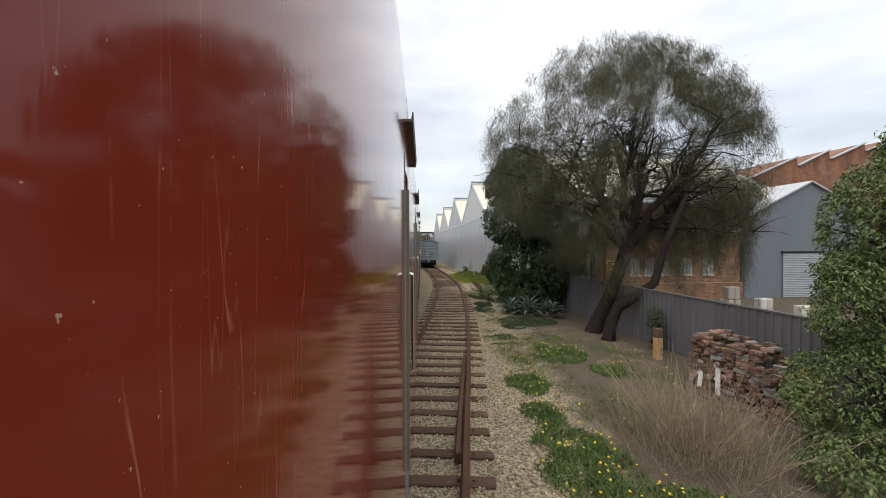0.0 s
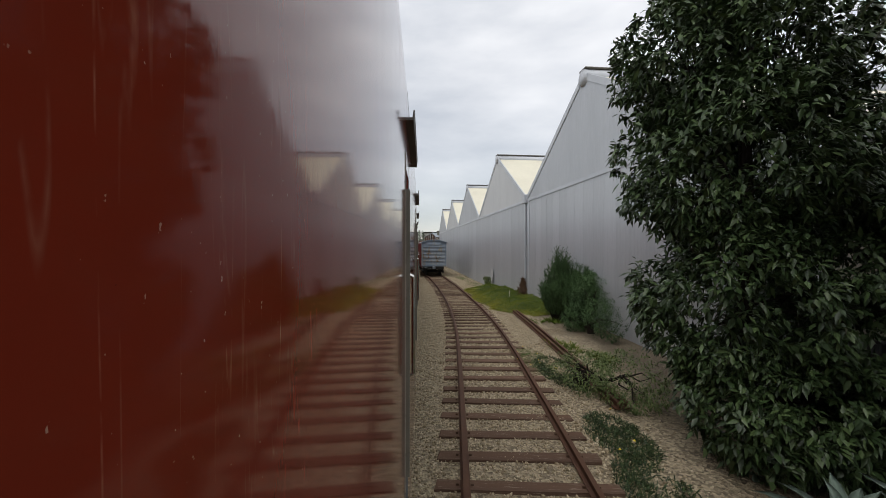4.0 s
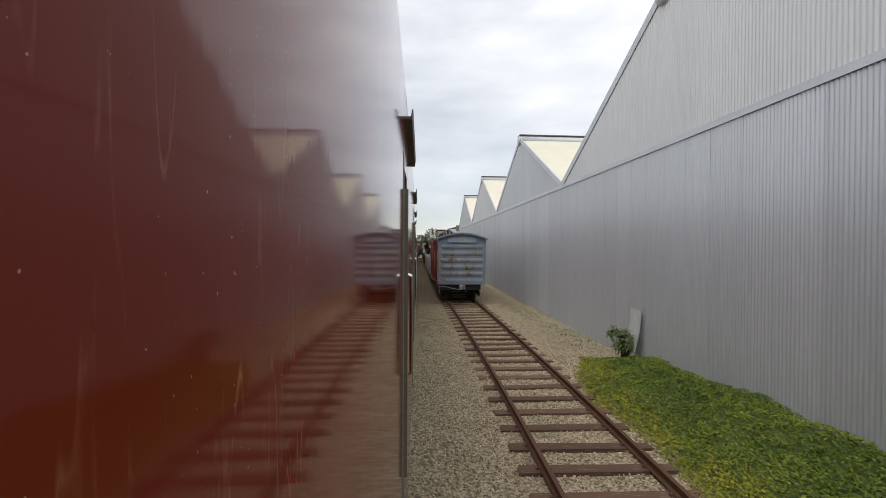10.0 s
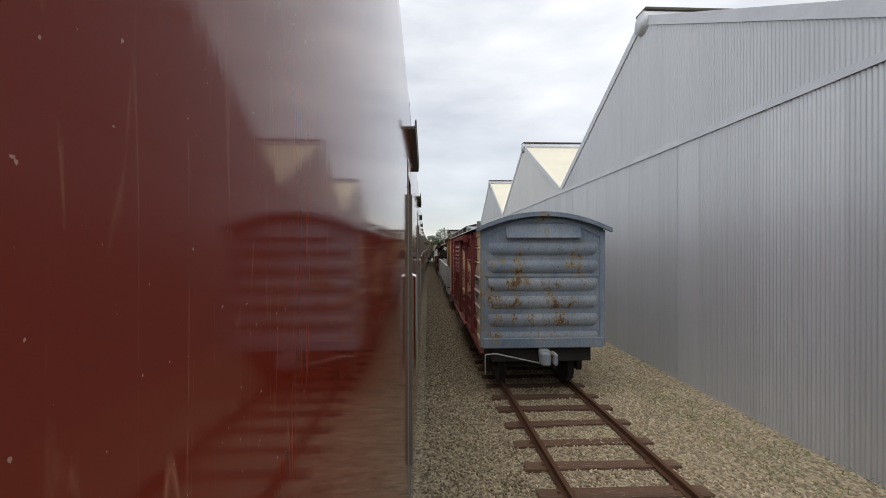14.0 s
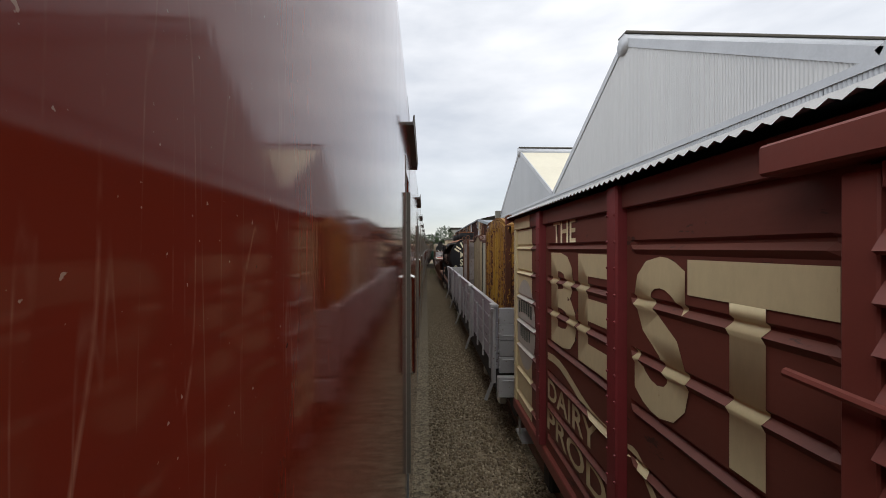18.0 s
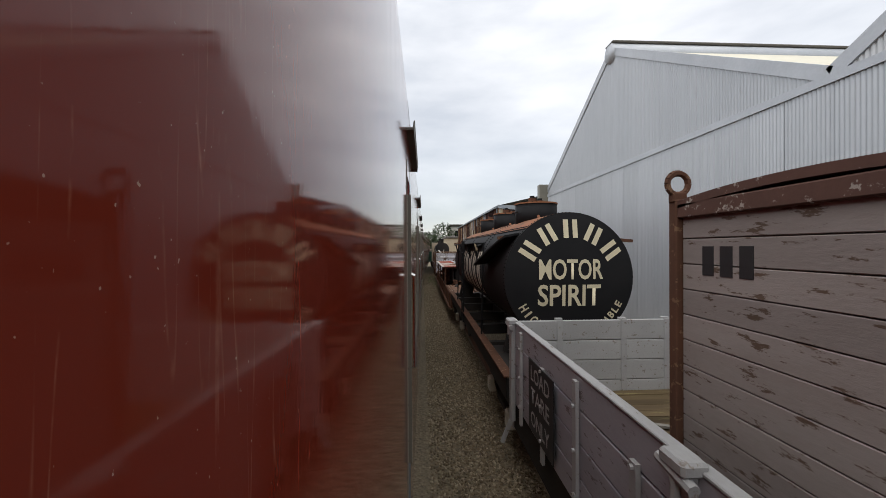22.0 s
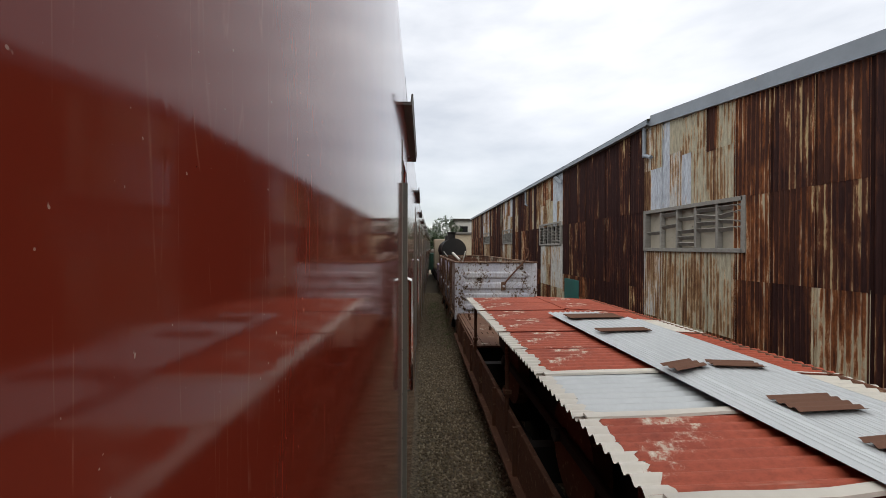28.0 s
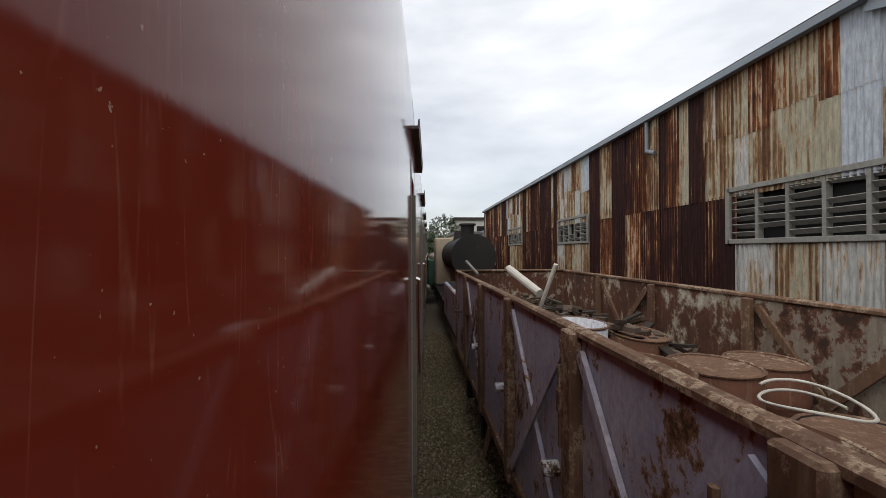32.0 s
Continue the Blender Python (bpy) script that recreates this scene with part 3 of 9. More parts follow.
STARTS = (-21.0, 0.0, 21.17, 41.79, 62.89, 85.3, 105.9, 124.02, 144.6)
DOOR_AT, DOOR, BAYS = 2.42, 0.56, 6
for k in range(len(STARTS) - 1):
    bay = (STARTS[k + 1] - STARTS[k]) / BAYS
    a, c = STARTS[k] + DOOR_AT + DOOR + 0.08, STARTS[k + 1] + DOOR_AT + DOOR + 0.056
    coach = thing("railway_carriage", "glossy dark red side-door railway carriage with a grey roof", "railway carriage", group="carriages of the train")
    pts = [(train_x(y), y, 0) for y in np.linspace(a, c, 40)]
    part("roof", sweep(pts, SIDE[6:13], False), M_ROOF_GREY, coach, smooth=True)
    part("far_side", sweep(pts, SIDE[12:], False), M_RED, coach)
    part("underframe", sweep(pts, [(-0.25, 0.75), (-0.25, 1.0), (-2.65, 1.0), (-2.65, 0.75)]), M_BLACK, coach)
    part("body_end", sweep([(train_x(y) - 0.12, y, 0) for y in (a, a + 0.03)], SIDE), M_RED, coach)
    part("body_end", sweep([(train_x(y) - 0.12, y, 0) for y in (c - 0.03, c)], SIDE), M_RED, coach)
    low = a
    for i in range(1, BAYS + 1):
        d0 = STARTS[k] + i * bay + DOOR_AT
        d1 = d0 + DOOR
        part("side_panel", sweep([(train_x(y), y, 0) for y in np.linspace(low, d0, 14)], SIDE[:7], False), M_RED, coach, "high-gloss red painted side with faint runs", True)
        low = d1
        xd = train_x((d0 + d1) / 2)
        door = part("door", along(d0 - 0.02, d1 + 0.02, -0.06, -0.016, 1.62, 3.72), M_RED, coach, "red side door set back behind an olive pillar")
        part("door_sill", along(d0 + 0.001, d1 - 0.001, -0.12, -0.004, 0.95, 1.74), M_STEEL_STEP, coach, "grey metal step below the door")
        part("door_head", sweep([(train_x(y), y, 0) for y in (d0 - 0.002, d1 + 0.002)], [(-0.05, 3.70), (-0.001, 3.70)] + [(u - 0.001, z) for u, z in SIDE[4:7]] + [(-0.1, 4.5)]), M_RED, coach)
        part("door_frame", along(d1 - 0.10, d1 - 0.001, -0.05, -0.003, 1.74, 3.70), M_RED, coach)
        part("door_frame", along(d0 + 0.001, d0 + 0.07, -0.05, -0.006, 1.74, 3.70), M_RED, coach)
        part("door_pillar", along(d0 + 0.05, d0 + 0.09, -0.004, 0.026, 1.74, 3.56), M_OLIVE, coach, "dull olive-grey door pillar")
        # beaded edge strip with screws
        strip = part("edge_strip", along(d0 - 0.028, d0 - 0.004, -0.004, 0.004, 1.05, 3.78), M_CREAMFRAME, coach, "thin pale edge strip")
        bm = bmesh.new()
        for z in np.arange(1.2, 3.75, 0.24):
            rod(bm, (train_x(d0 - 0.016) + 0.002, d0 - 0.016, z), (train_x(d0 - 0.016) + 0.0065, d0 - 0.016, z), 0.006, 6)
        part("screw", bm, M_BLACK, strip, kind="stuff")
        part("drip_gutter", sweep([(train_x(y), y, z) for y, z in ((d0 + 0.06, 4.06), (d0 + 0.12, 4.085), (d0 + 0.8, 4.09), (d0 + 1.45, 4.085), (d0 + 1.5, 4.06))], [(-0.001, -0.06), (0.046, -0.06), (0.054, 0.0), (0.046, 0.0), (0.04, -0.045), (-0.001, -0.045)]), M_DARKCAP, coach, "dark drip gutter over the door")
        bm = bmesh.new()
        hy = d0 + 0.16
        xd = train_x(hy)
        rod(bm, (xd + 0.045, hy, 2.36), (xd + 0.045, hy, 3.0), 0.012, 8)
        for z, o in ((2.36, -0.03), (3.0, 0.03)):
            rod(bm, (xd - 0.02, hy, z + o), (xd + 0.047, hy, z), 0.012, 8)
        part("handrail", bm, M_CHROME, door, "polished metal grab handle")
        part("handle_plate", block(xd - 0.017, xd - 0.010, hy - 0.05, hy + 0.05, 2.30, 2.40, 0.004), M_CHROME, door)
    if c - low > 0.02:
        part("side_panel", sweep([(train_x(y), y, 0) for y in np.linspace(low, c, 3)], SIDE[:7], False), M_RED, coach, "", True)
    for sx in (-0.55, -2.35):
        for yy in (a + 2.2, a + 4.6, c - 4.6, c - 2.2):
            part("wheel", bar((train_x(yy) + sx - 0.07, yy, 0.5), (train_x(yy) + sx + 0.07, yy, 0.5), 0.46, 20), M_BLACK, coach)

# ---- more materials ----
M_SHEET_DEEP = rusty_sheet("iron_deep_rust", (0.45, 0.34, 0.18), (0.108, 0.037, 0.017), (0.030, 0.011, 0.009), 0.425, 0.22)
M_SHEET_MID = rusty_sheet("iron_streaked_rust", (0.46, 0.39, 0.265), (0.21, 0.072, 0.024), (0.05, 0.018, 0.011), 0.485, 0.24)
M_SHEET_ZINC = rusty_sheet("iron_grey_zinc", (0.47, 0.465, 0.43), (0.30, 0.20, 0.11), (0.14, 0.065, 0.034), 0.57, 0.2)
M_SHEET_CLEAN = rusty_sheet("iron_pale_zinc", (0.46, 0.50, 0.545), (0.36, 0.28, 0.19), (0.17, 0.08, 0.042), 0.64, 0.16)
M_SHEET_TAN = rusty_sheet("iron_olive_tan", (0.40, 0.37, 0.27), (0.25, 0.145, 0.07), (0.10, 0.045, 0.024), 0.535, 0.18)
M_BRICK_DARK = paint("dark_brick", (0.13, 0.06, 0.042), (0.09, 0.045, 0.035), None, 0.9, 0, 0.6, 30, (1, 1, 1), 4.0, 0.5, 0.3)
M_MORTAR = paint("mortar", (0.34, 0.29, 0.24), (0.25, 0.21, 0.17), None, 0.95)
# Tone lowered so the goods shed's footing reads as a shaded gap.
M_CONCRETE = paint("concrete", (0.055, 0.048, 0.038), (0.035, 0.031, 0.026), None, 0.95, 0, 0.6, 20, (1, 1, 1), 1.2, 0.5)
M_TIMBER_GREY = paint("weathered_timber", (0.26, 0.25, 0.22), (0.17, 0.16, 0.14), (0.34, 0.33, 0.30), 0.85, 0, 0.64, 22, (0.3, 6, 6), 2.0, 0.5, 0.15)
# Near-black: puts the dark of unlit interiors into the colour.
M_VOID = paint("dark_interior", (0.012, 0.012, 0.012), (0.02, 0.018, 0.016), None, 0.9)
M_BOARDED = paint("tan_boarding", (0.36, 0.33, 0.26), (0.27, 0.245, 0.19), (0.17, 0.15, 0.12), 0.85, 0, 0.62, 14)
M_TEAL = paint("teal_board", (0.018, 0.10, 0.085), (0.013, 0.07, 0.062), None, 0.6)

# ---- the rusted goods shed ----
SX, SY0, SY1 = 6.3, 98.2, 145.4
goods = thing("goods_shed", "long goods shed clad in rust-streaked corrugated iron sheets", "shed", kind="structure")
rng = random.Random(11)


def shed_top(y):
    return 5.22 + (6.6 - 5.22) * (y - SY0) / (109.4 - SY0) if y < 109.4 else 6.62


sheet_cache = {}


def iron(y0, width, z0, z1, material, lift=0.0):
    key = (round(width, 2), round(z1 - z0, 2), material.name)
    if key not in sheet_cache:
        v, f = corrugated(width, 0.0, z1 - z0, 0.095, 0.016, 6)
        sheet_cache[key] = sheet_mesh("iron_sheet", v, f, material)
    tilt = rng.uniform(-0.004, 0.004)
    piece("iron_sheet", sheet_cache[key], goods, Matrix.Translation((SX - lift, y0, z0)) @ Matrix.Rotation(tilt, 4, "X"))


WINDOWS = [(106.37, 109.58, 3.17, 4.16), (116.0, 118.9, 3.36, 4.32), (125.0, 127.8, 3.5, 4.42), (133.4, 136.4, 3.55, 4.5)]
W_SHEET = 0.76
# near end: pale zinc and tan sheets by turns, in four courses
for i in range(7):
    for r, (a, c) in enumerate(((0.36, 1.78), (1.74, 2.94), (2.90, 4.04), (4.0, 5.16))):
        tan_one = i in (0, 1, 3, 5) if r != 3 else i in (1, 2, 4)
        top = min(c + 0.045 * i, 5.42) if r == 3 else c
        iron(SY0 + i * 0.545, 0.585, a, round(top, 2), (M_SHEET_MID if r == 3 and i != 2 else M_SHEET_TAN) if tan_one else M_SHEET_CLEAN, 0.005 * (i % 2) + 0.006 * r)
y = SY0 + 3.8
col = 0
while y < SY1 - 0.3:
    near_win = any(a - 0.4 < y + W_SHEET / 2 < b + 0.3 for a, b, *_ in WINDOWS)
    in_win = next((w for w in WINDOWS if w[0] - 0.05 < y + W_SHEET / 2 < w[1] + 0.05), None)
    lift = 0.006 * (col % 2)
    if in_win:
        iron(y, 0.80, 0.3 + rng.uniform(-0.05, 0.05), 1.42, rng.choice((M_SHEET_TAN, M_SHEET_TAN, M_SHEET_MID)), lift)
        iron(y, 0.80, 1.38, in_win[2], rng.choice((M_SHEET_TAN, M_SHEET_ZINC, M_SHEET_TAN)), lift + 0.006)
        iron(y, 0.80, in_win[3], 4.25, rng.choice((M_SHEET_ZINC, M_SHEET_TAN)), lift + 0.006)
    else:
        iron(y, 0.80, 0.3 + rng.uniform(-0.05, 0.05), 1.32, rng.choice((M_SHEET_TAN, M_SHEET_TAN, M_SHEET_MID) if y < 106 else (M_SHEET_MID, M_SHEET_TAN, M_SHEET_MID, M_SHEET_DEEP)), lift)
        step_z = 2.62 if y < 106 else 2.1
        iron(y, 0.80, 1.28, step_z, rng.choice((M_SHEET_DEEP, M_SHEET_MID, M_SHEET_MID, M_SHEET_TAN) if y < 106 else (M_SHEET_DEEP, M_SHEET_MID, M_SHEET_DEEP)), lift + 0.006)
        iron(y, 0.80, step_z - 0.04, 4.25, rng.choice((M_SHEET_DEEP,) if 110 < y < 115.6 else (M_SHEET_DEEP, M_SHEET_DEEP, M_SHEET_DEEP, M_SHEET_MID)), lift + 0.012)
    top = shed_top(y)
    choice = (M_SHEET_CLEAN, M_SHEET_TAN, M_SHEET_MID, M_SHEET_ZINC) if near_win else (M_SHEET_DEEP,) if y < 115.6 else (M_SHEET_DEEP, M_SHEET_DEEP, M_SHEET_MID, M_SHEET_TAN)
    if y < 106:
        iron(y, 0.80, 4.2, round(top, 1) - 0.02, rng.choice((M_SHEET_DEEP, M_SHEET_MID)), lift + 0.018)
    else:
        # narrow sheets of two sorts side by side under the eaves, lapped half-way over the windows
        lap = 5.3 + 0.12 * (col % 3) if near_win else 4.2
        for at, wide, out in ((0.0, 0.48, 0.018), (0.475, 0.31, 0.014)):
            if near_win:
                iron(y + at, wide, 4.2, round(lap + 0.04, 2), rng.choice((M_SHEET_TAN, M_SHEET_ZINC, M_SHEET_TAN, M_SHEET_CLEAN)), lift + out)
            iron(y + at, wide, lap, round(top, 1) - 0.02, rng.choice(choice), lift + out + 0.006)
    y += W_SHEET
    col += 1
# The dark gap below the sheets is put into the footing's colour.
part("foundation", block(SX - 0.12, SX + 0.35, SY0, SY1, -0.8, 0.36, 0.03), M_CONCRETE, goods, "concrete footing coloured dark like the shaded gap under the sheets")
# Black slab added behind the sheets, painted as the unlit shed interior.
part("dark_backing", block(SX + 0.26, SX + 0.3, SY0, SY1, 0.2, 5.1), M_VOID, goods)
part("end_wall", block(SX + 0.03, SX + 14, SY1 - 0.2, SY1, 0.0, 6.4), M_SHEET_MID, goods)
part("end_wall", block(SX + 0.03, SX + 14, SY0 + 0.02, SY0 + 0.2, 0.0, 5.0), M_SHEET_ZINC, goods)
part("verge_capping", strut((SX - 0.04, SY0 - 0.1, 5.27), (SX - 0.04, 109.3, 6.62), 0.12, 0.28), M_OLDFLASH, goods)
part("gutter", sweep([(SX - 0.13, y, 6.58) for y in (109.3, 127, SY1)], [(-0.07, 0.06), (-0.07, -0.07), (0.07, -0.07), (0.07, 0.06), (0.055, 0.06), (0.055, -0.055), (-0.055, -0.055), (-0.055, 0.06)]), M_OLDFLASH, goods)
bm = bmesh.new()
bm.faces.new([bm.verts.new(p) for p in ((SX - 0.16, 109.3, 6.68), (SX - 0.16, SY1, 6.68), (SX + 6, SY1, 8.1), (SX + 6, 109.3, 8.1))])
part("roof", bm, M_OLDFLASH, goods, "low iron roof")
bm = bmesh.new()
bm.faces.new([bm.verts.new(p) for p in ((SX - 0.05, SY0, 5.3), (SX - 0.05, 109.3, 6.64), (SX + 8, 109.3, 6.64), (SX + 8, SY0, 5.3))])
part("roof", bm, M_OLDFLASH, goods)
v, f = corrugated(36.0, 5.0, 8.1, 0.15, 0.015, 4)
piece("upper_wall", sheet_mesh("upper_wall", v, f, M_SHEET_ZINC), goods, Matrix.Translation((SX + 5.6, 105.1, 0)))
part("upper_capping", strut((SX + 5.55, 105.0, 8.12), (SX + 5.55, 141, 8.2), 0.2, 0.16), M_OLDFLASH, goods)
part("upper_end", block(SX + 5.6, SX + 12, 105.0, 105.1, 4, 8.0), M_SHEET_ZINC, goods)
for yy in (109.55, 121.4):
    part("downpipe", bar((SX - 0.1, yy, 5.7), (SX - 0.1, yy, 6.55), 0.05, 10), M_OLDFLASH, goods)
    part("pipe_shoe", bar((SX - 0.1, yy, 5.75), (SX - 0.12, yy - 0.35, 5.62), 0.05, 10), M_OLDFLASH, goods)
part("loose_flashing", strut((SX - 0.24, 115.3, 6.0), (SX - 0.10, 116.55, 6.44), 0.04, 0.17), M_OLDFLASH, goods, "bent loose strip of flashing")
part("teal_panel", block(SX - 0.05, SX - 0.02, 114.0, 115.45, 0.85, 1.9, 0.006), M_TEAL, goods, "square teal painted board")


def louvre_window(y0, y1, z0, z1, broken):
    # Backing sheet: the black one paints the shade behind the slats.
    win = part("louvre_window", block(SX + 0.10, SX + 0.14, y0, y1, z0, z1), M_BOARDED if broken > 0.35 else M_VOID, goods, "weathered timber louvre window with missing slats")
    fr = bmesh.new()
    for a, c in ((y0 - 0.06, y0 + 0.04), (y1 - 0.04, y1 + 0.06)):
        slab(fr, SX - 0.06, SX + 0.1, a, c, z0 - 0.06, z1 + 0.06, 0.006)
    for a, c in ((z0 - 0.06, z0 + 0.03), (z1 - 0.03, z1 + 0.06)):
        slab(fr, SX - 0.06, SX + 0.1, y0, y1, a, c, 0.006)
    part("window_frame", fr, M_TIMBER_GREY, win)
    n = 5
    for k in range(n):
        a = y0 + 0.04 + (y1 - y0 - 0.08) * k / n
        c = y0 + 0.04 + (y1 - y0 - 0.08) * (k + 1) / n
        if k:
            part("mullion", block(SX - 0.04, SX + 0.08, a - 0.03, a + 0.03, z0, z1, 0.004), M_TIMBER_GREY, win)
        for j in range(6):
            if rng.random() < broken:
                continue
            z = z0 + 0.05 + (z1 - z0 - 0.1) * (j + 0.5) / 6
            w = rng.uniform(-0.06, 0.06) if rng.random() < broken else rng.uniform(-0.01, 0.01)
            part("slat", strut((SX + 0.0, a + 0.03, z - w), (SX + 0.0, c - 0.03, z + w), 0.10, 0.016, (0.75, 0, 0.65)), M_TIMBER_GREY, win)


for k, (a, c, z0, z1) in enumerate(WINDOWS):
    louvre_window(a, c, z0, z1, (0.5, 0.12, 0.25, 0.25)[k])

# dark brick pier and iron post at the shed's near corner
pier = thing("brick_pier", "dark old brick pier at the corner of the shed", "brick wall", kind="structure")
part("core", block(SX - 0.19, SX + 0.3, 97.55, 98.12, -0.8, 5.2), M_MORTAR, pier)
bm = block(-0.006, 0.1, -0.115, 0.115, -0.038, 0.038, 0.006)
brick_me = mesh_of("brick", bm, M_BRICK_DARK)
for r in range(66):
    for k in range(3):
        yb = 97.55 + 0.09 + k * 0.24 - (0.12 if r % 2 else 0)
        if 97.5 < yb < 98.1:
            piece("brick", brick_me, pier, Matrix.Translation((SX - 0.19, yb, -0.6 + r * 0.086)))
wall_box = part("wall_box", block(WALL_X - 0.5, WALL_X + 0.1, 99.0, 99.4, 5.75, 6.75, 0.02), M_OLIVE, workshop, "small dull yellow box on the corner")

# ---- vehicle materials ----
M_BLUE = flaked("faded_blue_paint", (0.145, 0.19, 0.245), (0.225, 0.265, 0.31), (0.24, 0.19, 0.11), (0.11, 0.07, 0.04), 0.575, 0.58, 11.0)
M_GREYBLUE = flaked("chalky_grey_blue", (0.195, 0.24, 0.29), (0.275, 0.305, 0.335), (0.20, 0.155, 0.10), (0.10, 0.06, 0.035), 0.545, 0.54, 13.0)
M_VANRED = paint("van_oxide_red", (0.19, 0.045, 0.032), (0.145, 0.037, 0.028), None, 0.5, 0, 0.6, 12, (1, 1, 0.6), 1.4, 0.2)
M_VANBROWN = paint("van_brown", (0.155, 0.044, 0.029), (0.115, 0.035, 0.024), (0.045, 0.020, 0.015), 0.55, 0, 0.61, 20, (1, 0.4, 1), 1.1, 0.25)
M_POSTRED = paint("post_red", (0.22, 0.03, 0.034), (0.14, 0.03, 0.028), None, 0.5)
M_CREAM = paint("cream_paint", (0.66, 0.57, 0.34), (0.57, 0.48, 0.29), (0.36, 0.22, 0.10), 0.5, 0, 0.66, 20, (1, 1, 0.4), 1.1, 0.15)
M_DISC = paint("grey_white_paint", (0.50, 0.48, 0.43), (0.42, 0.40, 0.36), (0.30, 0.24, 0.19), 0.55, 0, 0.68, 9)
M_LETTER_BROWN = paint("brown_letter_paint", (0.10, 0.040, 0.028), (0.08, 0.034, 0.026), None, 0.55)
M_LETTER_GREEN = paint("dark_green_letter_paint", (0.025, 0.05, 0.035), (0.02, 0.04, 0.03), None, 0.55)
M_GALV = paint("old_galvanised", (0.42, 0.42, 0.41), (0.33, 0.33, 0.325), (0.24, 0.17, 0.11), 0.5, 0.5, 0.68, 14)
M_STEEL_RUST = paint("rusty_steel", (0.125, 0.058, 0.034), (0.07, 0.038, 0.027), (0.19, 0.115, 0.07), 0.85, 0, 0.575, 50, (1, 1, 1), 2.0, 0.5)
M_WHITE_BOX = paint("cream_axlebox_paint", (0.52, 0.49, 0.40), (0.40, 0.37, 0.30), (0.2, 0.14, 0.09), 0.6)

RAIL_TOP = -0.075


def wheelset(parent, xc, y, r=0.42, material=None):
    mt = material or M_BLACK
    for sx in (-0.835, 0.835):
        bm = bmesh.new()
        rod(bm, (xc + sx - 0.065, y, RAIL_TOP + r), (xc + sx + 0.065, y, RAIL_TOP + r), r, 24)
        d = math.copysign(0.03, -sx)
        rod(bm, (xc + sx + d * 2.6 - 0.012, y, RAIL_TOP + r), (xc + sx + d * 2.6 + 0.012, y, RAIL_TOP + r), r + 0.03, 24)
        w = part("wheel", bm, mt, parent)
        part("hub", bar((xc + sx - 0.09, y, RAIL_TOP + r), (xc + sx + 0.09, y, RAIL_TOP + r), 0.1, 12), mt, w)
    part("axle", bar((xc - 0.95, y, RAIL_TOP + r), (xc + 0.95, y, RAIL_TOP + r), 0.065, 10), mt, parent)


def bogie(parent, xc, y, boxes=None, r=0.42):
    for o in (-0.85, 0.85):
        wheelset(parent, xc, y + o, r)
    for sx in (-1.08, 1.08):
        bm = bmesh.new()
        slab(bm, xc + sx - 0.05, xc + sx + 0.05, y - 1.15, y + 1.15, 0.48, 0.60, 0.01)
        slab(bm, xc + sx - 0.05, xc + sx + 0.05, y - 0.35, y + 0.35, 0.22, 0.34, 0.01)
        beam(bm, (xc + sx, y - 0.95, 0.52), (xc + sx, y - 0.3, 0.27), 0.08, 0.07, (1, 0, 0))
        beam(bm, (xc + sx, y + 0.95, 0.52), (xc + sx, y + 0.3, 0.27), 0.08, 0.07, (1, 0, 0))
        for k in (-0.14, 0, 0.14):
            rod(bm, (xc + sx, y + k, 0.32), (xc + sx, y + k, 0.5), 0.05, 8)
        part("bogie_frame", bm, M_BLACK, parent)
        for o in (-0.85, 0.85):
            bm = bmesh.new()
            slab(bm, xc + sx - 0.02 if sx > 0 else xc + sx - 0.14, xc + sx + 0.14 if sx > 0 else xc + sx + 0.02, y + o - 0.13, y + o + 0.13, RAIL_TOP + r - 0.16, RAIL_TOP + r + 0.13, 0.03)
            part("axlebox", bm, boxes or M_BLACK, parent)


def coupler(parent, xc, y, d, z=0.82, material=None):
    bm = bmesh.new()
    slab(bm, xc - 0.11, xc + 0.11, min(y, y + d * 0.35), max(y, y + d * 0.35), z - 0.10, z + 0.10, 0.02)
    slab(bm, xc - 0.19, xc + 0.02, min(y + d * 0.3, y + d * 0.55), max(y + d * 0.3, y + d * 0.55), z - 0.15, z + 0.15, 0.04)
    slab(bm, xc + 0.06, xc + 0.15, min(y + d * 0.3, y + d * 0.6), max(y + d * 0.3, y + d * 0.6), z - 0.13, z + 0.13, 0.03)
    part("coupler", bm, material or M_BLACK, parent)


# ---- lettering with the built-in font, laid on a surface that faces -x ----
def letter_mesh(text, height, width=None, bold=0.0):
    cu = bpy.data.curves.new("words", "FONT")
    cu.body, cu.size, cu.offset = text, 1.0, bold
    cu.resolution_u = 3
    tmp = bpy.data.objects.new("words", cu)
    scene.collection.objects.link(tmp)
    me = bpy.data.meshes.new_from_object(tmp.evaluated_get(bpy.context.evaluated_depsgraph_get()))
    scene.collection.objects.unlink(tmp)
    bpy.data.objects.remove(tmp)
    bm = bmesh.new()
    bm.from_mesh(me)
    bpy.data.meshes.remove(me)
    bmesh.ops.triangulate(bm, faces=bm.faces, ngon_method="EAR_CLIP")
    xs_ = [v.co.x for v in bm.verts]
    ys_ = [v.co.y for v in bm.verts]
    w0, h0 = max(xs_) - min(xs_), max(ys_) - min(ys_)
    sx = (width / w0) if width else height / h0
    for v in bm.verts:
        v.co = Vector(((v.co.x - min(xs_)) * sx, (v.co.y - min(ys_)) * height / h0, 0))
    return bm


